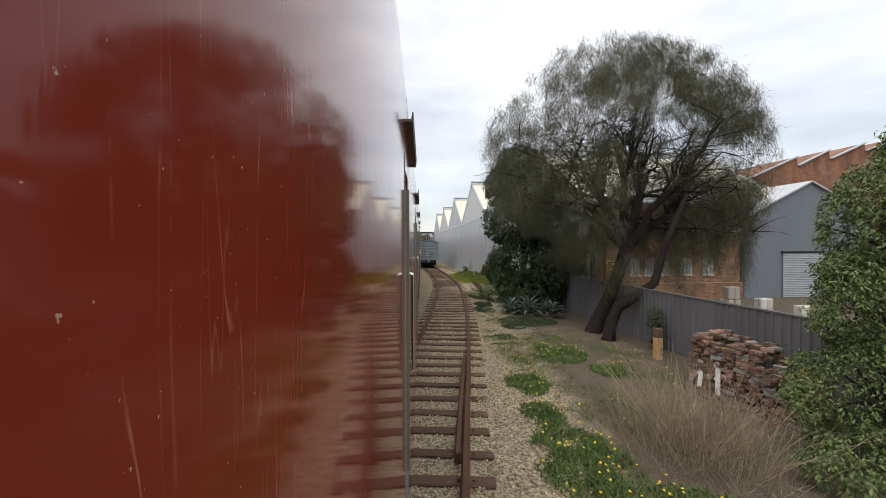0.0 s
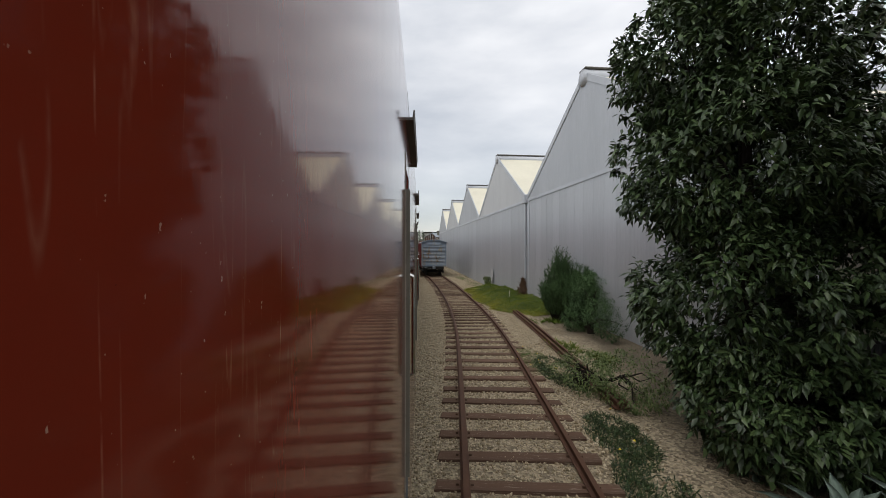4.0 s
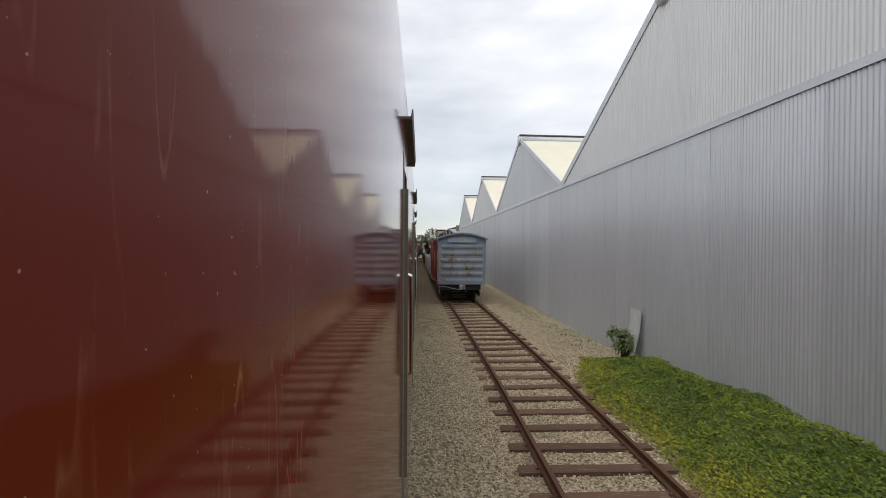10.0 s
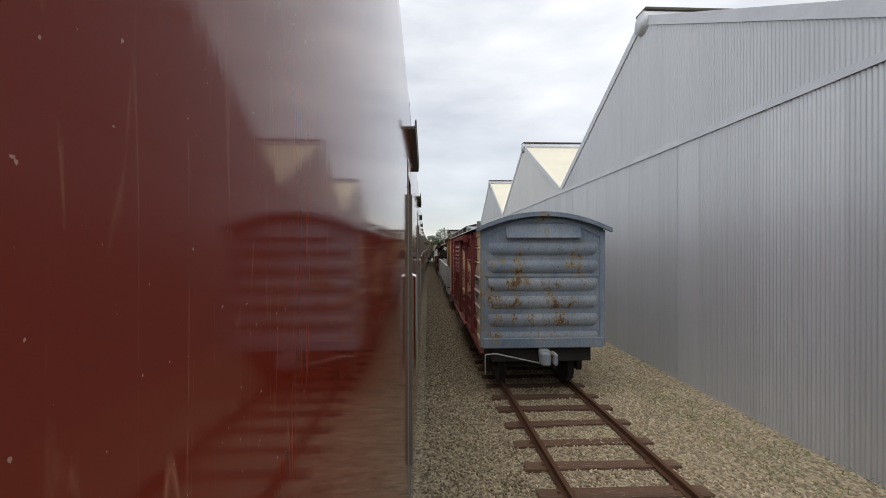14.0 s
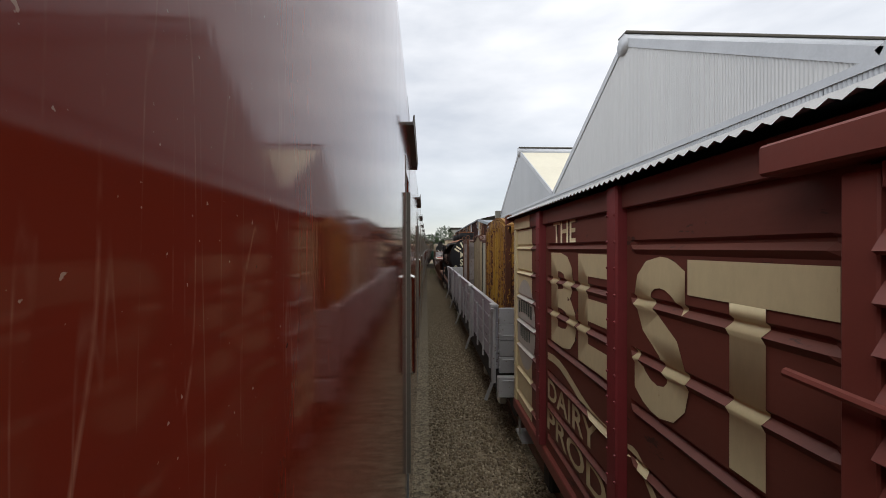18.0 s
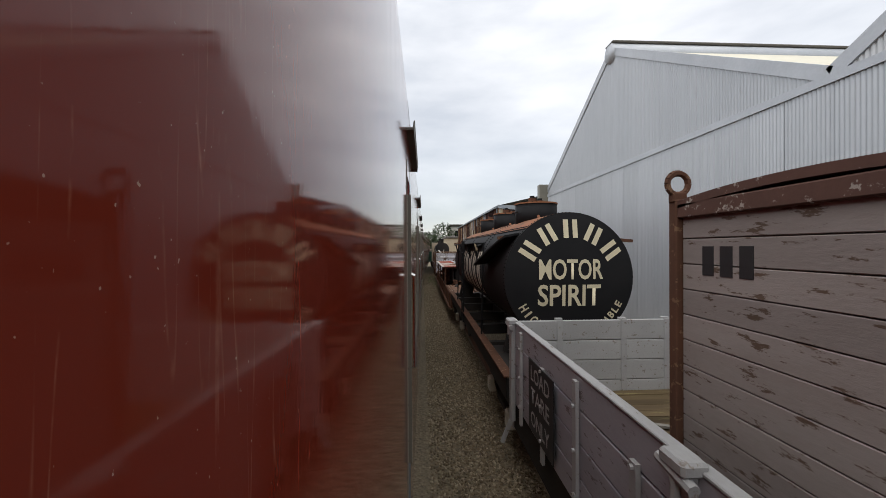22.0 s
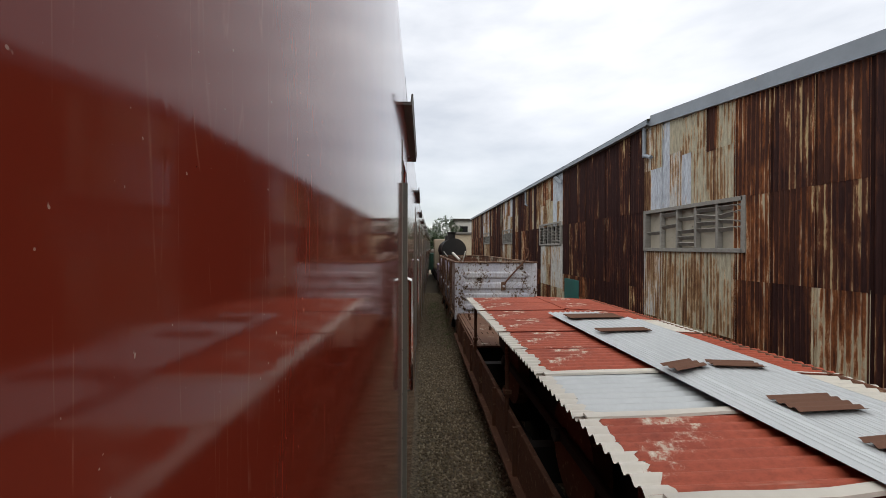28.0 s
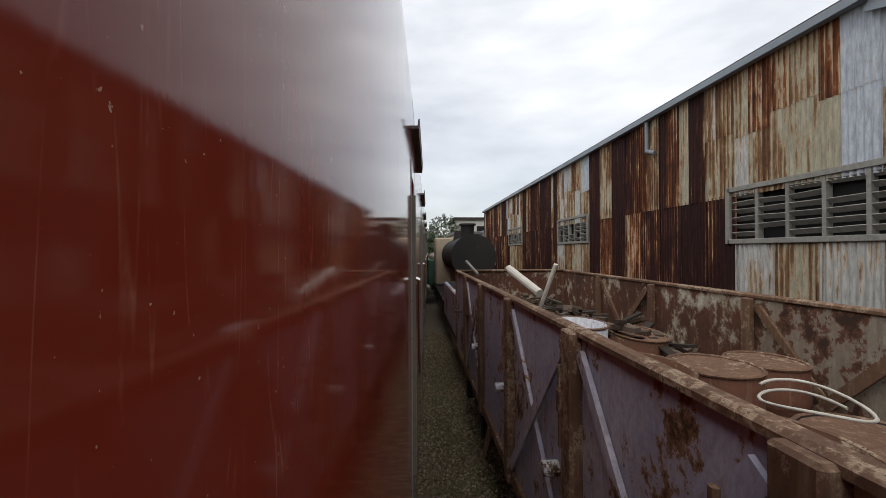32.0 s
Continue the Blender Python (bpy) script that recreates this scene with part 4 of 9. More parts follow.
def lay_on_side(bm, y_left, z_low, surf, cuts, lift):
    """Turns flat lettering (x right, y up) onto a side that faces -x; surf(z) gives the side's x."""
    for v in bm.verts:
        v.co = Vector((0, y_left - v.co.x, z_low + v.co.y))
    for z in cuts:
        bmesh.ops.bisect_plane(bm, geom=list(bm.verts) + list(bm.edges) + list(bm.faces), plane_co=(0, 0, z), plane_no=(0, 0, 1))
    for v in bm.verts:
        v.co.x = surf(v.co.z) - lift
    return bm


def side_shape(points, surf, cuts, lift):
    """A painted shape on a side that faces -x, from its (y, z) outline."""
    bm = bmesh.new()
    f = bm.faces.new([bm.verts.new((0, y, z)) for y, z in points])
    bmesh.ops.triangulate(bm, faces=[f])
    for z in cuts:
        bmesh.ops.bisect_plane(bm, geom=list(bm.verts) + list(bm.edges) + list(bm.faces), plane_co=(0, 0, z), plane_no=(0, 0, 1))
    for v in bm.verts:
        v.co.x = surf(v.co.z) - lift
    return bm


# ---- the bogie louvre van ----
VX0, VX1, VY0, VY1, VZ0, VZ1 = 1.28, 4.05, 57.22, 68.5, 0.98, 3.62
VC = (VX0 + VX1) / 2
RIBS = [3.21 - 0.345 * k for k in range(7)]
RIB_W, RIB_D = 0.040, 0.024


def van_surf(z):
    for r in RIBS:
        u = (z - r) / RIB_W
        if -1.3 < u < 1:
            return VX0 + float(np.interp(u, (-1.3, -0.5, 0.25, 0.6, 1.0), (0.0, -0.020, 0.020, 0.020, 0.0)))
    return VX0


VAN_CUTS = sorted({round(c, 4) for r in RIBS for c in (r - 1.3 * RIB_W, r - 0.5 * RIB_W, r + 0.25 * RIB_W, r + 0.6 * RIB_W, r + RIB_W)})
van = thing("goods_van", "brown bogie louvre van, cream lettering, faded blue steel end", "goods van")


def ribbed_panel(y0, y1, name, material, label=""):
    bm = bmesh.new()
    zz = sorted([VZ0, VZ1] + VAN_CUTS)
    cols = [y0, y0 + 0.05, y0 + 0.11, y1 - 0.11, y1 - 0.05, y1]
    end = [0, 0, 1, 1, 0, 0]
    grid = [[bm.verts.new((VX0 + (van_surf(z) - VX0) * e, y, z)) for z in zz] for y, e in zip(cols, end)]
    for a, b in zip(grid, grid[1:]):
        for k in range(len(zz) - 1):
            bm.faces.new((a[k], b[k], b[k + 1], a[k + 1]))
    bmesh.ops.recalc_face_normals(bm, faces=bm.faces)
    return part(name, bm, material, van, label)


for a, c in ((VY0, 58.62), (58.78, 60.26), (60.40, 62.0), (63.98, 65.38), (65.52, 67.1), (67.26, VY1)):
    ribbed_panel(a + 0.002, c - 0.002, "side_panel", M_VANBROWN, "pressed steel side panel with horizontal ribs")
for y in (58.70, 60.33, 65.45, 67.18):
    post = part("side_post", block(VX0 - 0.075, VX0 + 0.03, y - 0.07, y + 0.07, VZ0, VZ1, 0.012), M_POSTRED, van)
    bm = bmesh.new()
    for k in range(14):
        for s in (-0.052, 0.052):
            bmesh.ops.create_icosphere(bm, subdivisions=1, radius=0.011, matrix=Matrix.Translation((VX0 - 0.076, y + s, VZ0 + 0.1 + k * 0.18)))
    part("rivets", bm, M_POSTRED, post, kind="stuff")
part("core", block(VX0 + 0.04, VX1 - 0.02, VY0 + 0.04, VY1 - 0.04, VZ0, VZ1), M_BLACK, van)
part("far_side", block(VX1 - 0.02, VX1, VY0, VY1, VZ0, VZ1), M_VANBROWN, van)
part("side_sill", block(VX0 - 0.05, VX0 + 0.05, VY0, VY1, VZ0 - 0.14, VZ0, 0.01), M_VANRED, van)
for a, c, tone in ((VY0, 57.95, M_CREAM), (57.952, 67.658, M_VANBROWN), (67.66, VY1, M_CREAM)):
    part("cant_rail", block(VX0 - 0.035, VX0 + 0.03, a, c, VZ1 - 0.16, VZ1, 0.008), tone, van)
# sliding door with two banks of louvres
door = part("sliding_door", block(VX0 - 0.05, VX0 + 0.02, 62.0, 63.98, VZ0, VZ1 - 0.18), M_VANRED, van, "oxide red sliding door with louvres")
for a, c, z0, z1 in ((62.0, 62.1, VZ0, 3.42), (63.88, 63.98, VZ0, 3.42), (63.02, 63.12, 2.28, 3.42)):
    part("door_stile", block(VX0 - 0.10, VX0 - 0.05, a, c, z0, z1, 0.006), M_VANRED, door)
for z in (3.36, 2.24, 1.02):
    part("door_rail", block(VX0 - 0.098, VX0 - 0.05, 62.1, 63.88, z, z + 0.08, 0.006), M_VANRED, door)
for a, c in ((62.1, 63.02), (63.12, 63.88)):
    for k in range(7):
        z = 2.36 + 0.143 * k
        part("louvre", strut((VX0 - 0.075, a, z + 0.03), (VX0 - 0.075, c, z + 0.03), 0.02, 0.15, (0.55, 0, 0.85)), M_VANRED, door)
for a, c in ((62.12, 63.0), (63.14, 63.86)):
    part("lower_panel", block(VX0 - 0.062, VX0 - 0.05, a, c, 1.14, 2.2, 0.004), M_VANBROWN, door)
for z in (1.3, 1.95, 2.76):
    part("latch", bar((VX0 - 0.13, 63.8, z), (VX0 - 0.13, 64.12, z + 0.02), 0.018, 8), M_VANRED, door)
part("door_track", block(VX0 - 0.16, VX0 - 0.03, 59.8, 64.2, 3.45, 3.56, 0.01), M_VANRED, van, "rusty red steel door track")
part("track_stop", block(VX0 - 0.18, VX0 - 0.03, 59.76, 59.82, 3.36, 3.58, 0.008), M_POSTRED, van)
part("lower_track", block(VX0 - 0.14, VX0 - 0.02, 60.0, 64.1, VZ0 - 0.08, VZ0 - 0.02, 0.006), M_VANRED, van)
# painted signs
for a, c in ((VY0 + 0.01, 57.95), (67.66, VY1 - 0.01)):
    part("cream_panel", side_shape([(a, VZ0 + 0.01), (c, VZ0 + 0.01), (c, VZ1 - 0.17), (a, VZ1 - 0.17)], van_surf, VAN_CUTS, 0.004), M_CREAM, van, "cream painted end panel")
for cy in (57.98, 67.98):
    ring = [(cy + 0.48 * math.cos(2 * math.pi * k / 40), 2.17 + 0.60 * math.sin(2 * math.pi * k / 40)) for k in range(40)]
    part("pale_disc", side_shape(ring, van_surf, VAN_CUTS, 0.007), M_DISC, van, "pale grey painted disc")
    # the maker's name on the disc is kept as plain bars of its size
    for row, (z, n, step) in enumerate(((2.27, 7, 0.098), (1.98, 5, 0.105))):
        for k in range(n):
            y = cy + (n - 1) * step / 2 - k * step
            bow = 0.05 * (1 - ((k - (n - 1) / 2) / (n / 2)) ** 2) * (1 if row == 0 else -0.6)
            part("painted_bar", side_shape([(y - 0.03, z + bow), (y + 0.03, z + bow), (y + 0.03, z + bow + 0.17), (y - 0.03, z + bow + 0.17)], van_surf, VAN_CUTS, 0.010), M_LETTER_GREEN, van)
plate = [(61.9, 1.58), (61.9, 3.18), (60.33, 2.88), (59.33, 2.66), (59.19, 3.05), (59.0, 2.75), (58.85, 2.3), (59.05, 1.95), (59.35, 1.72), (59.30, 2.02), (60.33, 1.80)]
part("cream_plate", side_shape(plate, van_surf, VAN_CUTS, 0.004), M_CREAM, van, "cream painted shape behind the brown lettering")
part("cream_plate", block(VX0 - 0.081, VX0 - 0.076, 60.26, 60.40, 1.80, 2.88), M_CREAM, van)
part("word_branded", lay_on_side(letter_mesh("BRANDED", 0.42, 2.42, 0.02), 61.68, 2.12, van_surf, VAN_CUTS, 0.008), M_LETTER_BROWN, van, "brown painted word BRANDED")
part("word_the", lay_on_side(letter_mesh("THE", 0.22, 0.6, 0.02), 66.84, 3.25, van_surf, VAN_CUTS, 0.006), M_CREAM, van, "cream painted word THE")
part("word_best", lay_on_side(letter_mesh("BE", 0.93, 1.3, 0.03), 66.9, 2.22, van_surf, VAN_CUTS, 0.006), M_CREAM, van, "large cream painted letters BE")
part("word_best", lay_on_side(letter_mesh("ST", 0.93, 1.22, 0.03), 65.28, 2.22, van_surf, VAN_CUTS, 0.006), M_CREAM, van, "large cream painted letters ST")
for a, c, d in ((67.02, 65.56, 0.0), (65.36, 64.9, -0.16)):
    pts = [(a + (c - a) * k / 8, 2.06 - 0.16 * k / 8 + 0.05 * math.sin(k / 8 * 6) + d) for k in range(9)]
    part("cream_flourish", side_shape(pts + [(y, z - 0.08) for y, z in reversed(pts)], van_surf, VAN_CUTS, 0.006), M_CREAM, van)
part("word_dairy", lay_on_side(letter_mesh("DAIRY", 0.22, 1.2, 0.02), 67.02, 1.56, van_surf, VAN_CUTS, 0.006), M_CREAM, van, "cream painted word DAIRY")
part("word_prod", lay_on_side(letter_mesh("PROD", 0.24, 1.38, 0.02), 67.04, 1.22, van_surf, VAN_CUTS, 0.006), M_CREAM, van, "cream painted letters PROD")
part("word_end", lay_on_side(letter_mesh("UCTS", 0.24, 1.1, 0.02), 65.32, 1.18, van_surf, VAN_CUTS, 0.006), M_CREAM, van, "cream painted letters UCTS")
# roof: corrugated iron bowed over the body, its ribs running across
n_y = int((VY1 - VY0 + 0.3) / 0.019)
verts, faces = [], []
for i in range(n_y + 1):
    y = VY0 - 0.15 + i * 0.019
    w = 0.010 * math.cos(2 * math.pi * i / 4)
    for k in range(13):
        u = -1 + 2 * k / 12
        verts.append((VC + u * (VX1 - VX0 + 0.26) / 2, y, VZ1 + 0.02 + 0.36 * (1 - u * u) + w))
for i in range(n_y):
    for k in range(12):
        a = i * 13 + k
        faces.append((a, a + 1, a + 14, a + 13))
raw("roof", verts, faces, M_GALV, van, "bowed galvanised corrugated roof", True)
# ends with pressed ribs
for ye, d, mt, mt2 in ((VY0, -1, M_BLUE, M_GREYBLUE), (VY1, 1, M_GREYBLUE, M_GREYBLUE)):
    bm = bmesh.new()
    out = [bm.verts.new((VX0, ye, VZ0)), bm.verts.new((VX1, ye, VZ0))] + [bm.verts.new((VC - u * (VX1 - VX0) / 2, ye, VZ1 + 0.36 * (1 - u * u))) for u in [-1 + k / 6 for k in range(13)]]
    bm.faces.new(out)
    ext = bmesh.ops.extrude_face_region(bm, geom=list(bm.faces))
    for v in ext["geom"]:
        if isinstance(v, bmesh.types.BMVert):
            v.co.y = ye - d * 0.035
    bmesh.ops.recalc_face_normals(bm, faces=bm.faces)
    end = part("end_wall", bm, mt, van, "faded blue steel end with pressed ribs")
    for k in range(6):
        z = 3.27 - 0.40 * k
        bm = bmesh.new()
        y1 = ye + d * 0.042
        ring0 = [(VX0 + 0.12, z - 0.14), (VX0 + 0.26, z - 0.235), (VX1 - 0.26, z - 0.235), (VX1 - 0.12, z - 0.14), (VX1 - 0.15, z + 0.05), (VX0 + 0.15, z + 0.05)]
        lo = [bm.verts.new((x, ye + d * 0.002, zz)) for x, zz in ring0]
        hi = [bm.verts.new((x + (0.05 if x < VC else -0.05), y1 if zz < z else ye + d * 0.022, zz + (0.03 if zz < z else -0.04))) for x, zz in ring0]
        bm.faces.new(hi)
        for i in range(6):
            bm.faces.new((lo[i], lo[(i + 1) % 6], hi[(i + 1) % 6], hi[i]))
        bmesh.ops.recalc_face_normals(bm, faces=bm.faces)
        bmesh.ops.bevel(bm, geom=list(bm.edges), offset=0.018, segments=3, affect="EDGES")
        rib = part("pressed_rib", bm, mt if k < 2 else mt2, end, smooth=True)
        bm = bmesh.new()
        for x in (VX0 + 0.45, VX0 + 1.05, VX1 - 1.05, VX1 - 0.45):
            rod(bm, (x, ye + d * 0.03, z - 0.09), (x, ye + d * 0.048, z - 0.09), 0.010, 8)
        if k < 5:
            part("bolts", bm, M_STEEL_RUST, end, kind="stuff")
        else:
            bm.free()
    bm = block(VC - 0.84, VC + 0.84, min(ye, ye + d * 0.10), max(ye, ye + d * 0.10), 3.43, 3.74)
    for v in bm.verts:
        if v.co.z > 3.5 and abs(v.co.y - ye) > 0.05:
            v.co.y = ye + d * 0.02
    part("vent_hood", bm, mt, end, "sloping riveted ventilator hood")
    bm = bmesh.new()
    for k in range(24):
        bmesh.ops.create_icosphere(bm, subdivisions=1, radius=0.009, matrix=Matrix.Translation((VC - 0.8 + k * 0.0695, ye + d * 0.03, 3.71)))
        bmesh.ops.create_icosphere(bm, subdivisions=1, radius=0.009, matrix=Matrix.Translation((VX0 + 0.14 + k * (VX1 - VX0 - 0.28) / 23, ye + d * 0.018, 2.575)))
    for k in range(15):
        for x in (VX0 + 0.005, VX0 + 0.055, VX1 - 0.055, VX1 - 0.005):
            bmesh.ops.create_icosphere(bm, subdivisions=1, radius=0.012, matrix=Matrix.Translation((x, ye + d * 0.032, VZ0 + 0.08 + k * 0.175 + (0.07 if x in (VX0 + 0.055, VX1 - 0.055) else 0))))
    part("end_rivets", bm, mt, end, kind="stuff")
    part("seam_strip", block(VX0 + 0.1, VX1 - 0.1, min(ye, ye + d * 0.016), max(ye, ye + d * 0.016), 2.545, 2.60, 0.004), mt, end)
    part("arch_band", sweep([(VC + u * (VX1 - VX0 - 0.12) / 2, ye + d * 0.012, VZ1 - 0.14 + 0.36 * (1 - u * u)) for u in [-1 + k / 8 for k in range(17)]], [(-0.012, -0.045), (0.012, -0.045), (0.012, 0.045), (-0.012, 0.045)]), mt, end)
    for x in (VX0 + 0.03, VX1 - 0.03):
        part("corner_angle", block(x - 0.06, x + 0.06, min(ye, ye + d * 0.03), max(ye, ye + d * 0.03), VZ0, VZ1 - 0.02, 0.006), mt, end)
    part("headstock", block(VX0 + 0.02, VX1 - 0.02, min(ye, ye + d * 0.06), max(ye, ye + d * 0.06), VZ0 - 0.02, VZ0 + 0.2, 0.012), mt, end)
    part("roof_edge", sweep([(VC + u * (VX1 - VX0 + 0.28) / 2, ye + d * 0.12, VZ1 - 0.02 + 0.36 * (1 - u * u)) for u in [-1 + k / 6 for k in range(13)]], [(-0.035, -0.05), (0.035, -0.05), (0.035, 0.045), (-0.035, 0.045)]), M_BLUE if d < 0 else M_VANBROWN, van)
    coupler(van, VC, ye, d, 0.84, M_GREYBLUE)
for y in (VY0, VY1):
    part("corner_strip", block(VX0 - 0.034, VX0 + 0.02, y - 0.003 if y == VY0 else y - 0.10, y + 0.10 if y == VY0 else y + 0.003, VZ0, VZ1 - 0.16, 0.006), M_CREAM, van)
bm = bmesh.new()
for y in (VY0 + 0.03, VY1 - 0.03):
    for k in range(13):
        bmesh.ops.create_icosphere(bm, subdivisions=1, radius=0.014, matrix=Matrix.Translation((VX0 - 0.036, y, VZ0 + 0.1 + k * 0.2)))
part("rivets", bm, M_CREAM, van, kind="stuff")
bm = bmesh.new()
rod(bm, (VX0 + 0.05, VY0 - 0.18, 0.45), (VX0 + 0.05, VY0 - 0.18, 0.86), 0.014, 6)
rod(bm, (VX0 + 0.05, VY0 - 0.18, 0.86), (VX0 + 0.30, VY0 - 0.2, 0.88), 0.014, 6)
rod(bm, (VX0 + 0.30, VY0 - 0.2, 0.88), (VC - 0.1, VY0 - 0.22, 0.66), 0.014, 6)
part("uncoupling_lever", bm, M_GALV, van, "bent grey uncoupling rod")
part("underframe", block(VX0 + 0.25, VX1 - 0.25, VY0 + 0.1, VY1 - 0.1, 0.62, VZ0 - 0.01), M_BLACK, van)
for y in (VY0 + 1.75, VY1 - 1.75):
    bogie(van, VC, y)
for y in (VY0 + 4.0, VY0 + 7.2):
    part("brake_gear", bar((VX0 + 0.35, y, 0.5), (VX0 + 0.35, y + 0.9, 0.5), 0.2, 14), M_BLACK, van)
bm = block(VX0 - 0.02, VX0 + 0.22, VY1 - 0.42, VY1 - 0.02, 0.5, 0.53)
part("step", bm, M_GALV, van, "small grated footstep")
part("step_hanger", strut((VX0 + 0.0, VY1 - 0.2, 0.52), (VX0 + 0.0, VY1 - 0.2, VZ0), 0.03, 0.03, (1, 0, 0)), M_GALV, van)

# ---- the grey open wagon ----
M_LAVENDER = paint("lavender_grey_paint", (0.40, 0.385, 0.41), (0.30, 0.285, 0.315), (0.16, 0.13, 0.125), 0.6, 0, 0.585, 60, (1, 0.25, 1), 1.4, 0.4, 0.12)
M_WAGONGREY = paint("pale_wagon_grey", (0.40, 0.40, 0.395), (0.31, 0.312, 0.305), (0.22, 0.19, 0.16), 0.55, 0, 0.60, 60, (1, 0.3, 1), 1.4, 0.4, 0.1)
M_FLOORWOOD = paint("mossy_floor_boards", (0.135, 0.098, 0.052), (0.06, 0.042, 0.027), (0.20, 0.17, 0.075), 0.9, 0, 0.565, 30, (0.16, 1.6, 1), 2.0, 0.6, 0.45)
M_SIGNBLACK = paint("black_sign_board", (0.02, 0.02, 0.022), (0.03, 0.03, 0.03), None, 0.5)
OX0, OX1, OY0, OY1, OZ0, OZ1 = 1.12, 3.93, 69.25, 82.85, 1.0, 2.2
open_wagon = thing("open_wagon", "long grey bogie open wagon with plank drop sides", "open wagon")
rng = random.Random(5)


def plank_side(x, d, y0, y1, material):
    """Four planks, one over the other, with worn top edges."""
    n = 4
    for k in range(n):
        z0 = OZ0 + 0.12 + (OZ1 - OZ0 - 0.12) * k / n
        z1 = OZ0 + 0.12 + (OZ1 - OZ0 - 0.12) * (k + 1) / n - 0.012
        bm = bmesh.new()
        slab(bm, x - 0.03, x + 0.03, y0, y1, z0, z1, 0.006)
        part("plank", bm, material, open_wagon)
    bm = block(x - 0.04, x + 0.04, y0, y1, OZ1 - 0.006, OZ1 + 0.016, 0.006)
    part("top_strip", bm, M_WAGONGREY, open_wagon)


doors_y = [OY0 + 0.12 + (OY1 - OY0 - 0.24) * k / 4 for k in range(5)]
for a, c in zip(doors_y, doors_y[1:]):
    plank_side(OX0 + 0.03, -1, a + 0.02, c - 0.02, M_LAVENDER)
    plank_side(OX1 - 0.03, 1, a + 0.02, c - 0.02, M_WAGONGREY)
    for k in range(4):
        y = a + (c - a) * (k + 0.5) / 4
        h = OZ1 - (0.05 if k % 2 else 0.22)
        st = part("strap", strut((OX0 - 0.025, y, OZ0 + 0.02), (OX0 - 0.025, y, h), 0.07, 0.03, (1, 0, 0)), M_WAGONGREY, open_wagon)
        for z in (OZ0 + 0.25, OZ0 + 0.6, OZ0 + 0.95):
            if z < h:
                part("bolt", bar((OX0 - 0.06, y, z), (OX0 - 0.02, y, z), 0.018, 6), M_WAGONGREY, st)
    for k in range(3):
        y = a + (c - a) * (k + 0.5) / 3
        part("strap", block(OX1 - 0.075, OX1 - 0.06, y - 0.04, y + 0.04, OZ0 + 0.1, OZ1 - 0.02), M_WAGONGREY, open_wagon)
for y in doors_y:
    for x, s in ((OX0, -1), (OX1, 1)):
        bm = block(min(x, x + s * 0.06), max(x, x + s * 0.06), y - 0.06, y + 0.06, OZ0 - 0.1, OZ1 + 0.03, 0.008)
        part("stanchion", bm, M_WAGONGREY, open_wagon)
        bm = bmesh.new()
        slab(bm, min(x - 0.03, x + s * 0.10), max(x + 0.03, x + s * 0.10), y - 0.09, y + 0.09, OZ1 - 0.02, OZ1 + 0.05, 0.015)
        rod(bm, (x + s * 0.07, y - 0.12, OZ1 - 0.05), (x + s * 0.07, y + 0.12, OZ1 - 0.02), 0.03, 8)
        rod(bm, (x + s * 0.07, y, OZ1 - 0.16), (x + s * 0.07, y, OZ1 - 0.02), 0.025, 8)
        part("door_catch", bm, M_WAGONGREY, open_wagon)
        part("catch_hook", strut((x + s * 0.05, y, OZ0 - 0.1), (x + s * 0.16, y + 0.05, OZ0 - 0.42), 0.05, 0.04, (0, 1, 0)), M_WAGONGREY, open_wagon)
for ye, s in ((OY0, -1), (OY1, 1)):
    for k in range(4):
        z0 = OZ0 + 0.10 + 0.275 * k
        part("end_plank", block(OX0 + 0.04, OX1 - 0.04, ye - 0.03, ye + 0.03, z0, z0 + 0.265, 0.006), M_WAGONGREY, open_wagon)
    for x in (OX0 + 0.65, VC, OX1 - 0.65):
        part("end_strap", block(x - 0.05, x + 0.05, min(ye, ye + s * 0.05), max(ye + 0.032, ye + s * 0.05), OZ0, OZ1 + 0.02, 0.006), M_WAGONGREY, open_wagon)
        part("end_strap", block(x - 0.04, x + 0.04, min(ye - s * 0.045, ye - s * 0.03), max(ye - s * 0.045, ye - s * 0.03), OZ0 + 0.2, OZ1), M_WAGONGREY, open_wagon)
    for x in (OX0 + 0.04, OX0 + 0.65, VC, OX1 - 0.65):
        for z in (OZ0 + 0.2, OZ0 + 0.48, OZ0 + 0.76, OZ0 + 1.04):
            part("end_bolt", bar((x, ye + s * 0.03, z), (x, ye + s * 0.075, z), 0.02, 6), M_WAGONGREY, open_wagon)
    for x in (OX0 + 0.65, OX1 - 0.65):
        part("gusset", strut((x, ye + s * 0.05, OZ1 - 0.25), (x, ye + s * 0.16, OZ0), 0.08, 0.09, (0, 1, 0)), M_WAGONGREY, open_wagon)
    part("headstock", block(OX0, OX1, min(ye, ye + s * 0.12), max(ye, ye + s * 0.12), OZ0 - 0.28, OZ0 + 0.06, 0.012), M_WAGONGREY, open_wagon)
    coupler(open_wagon, 2.55, ye + s * 0.1, s)
    for x in (OX0 + 0.1,):
        bm = bmesh.new()
        for z in (1.75, 1.35, 1.0):
            rod(bm, (x - 0.02, ye + s * 0.12, z), (x + 0.30, ye + s * 0.12, z), 0.014, 6)
        part("grab_iron", bm, M_WAGONGREY, open_wagon)
n_fl = 84
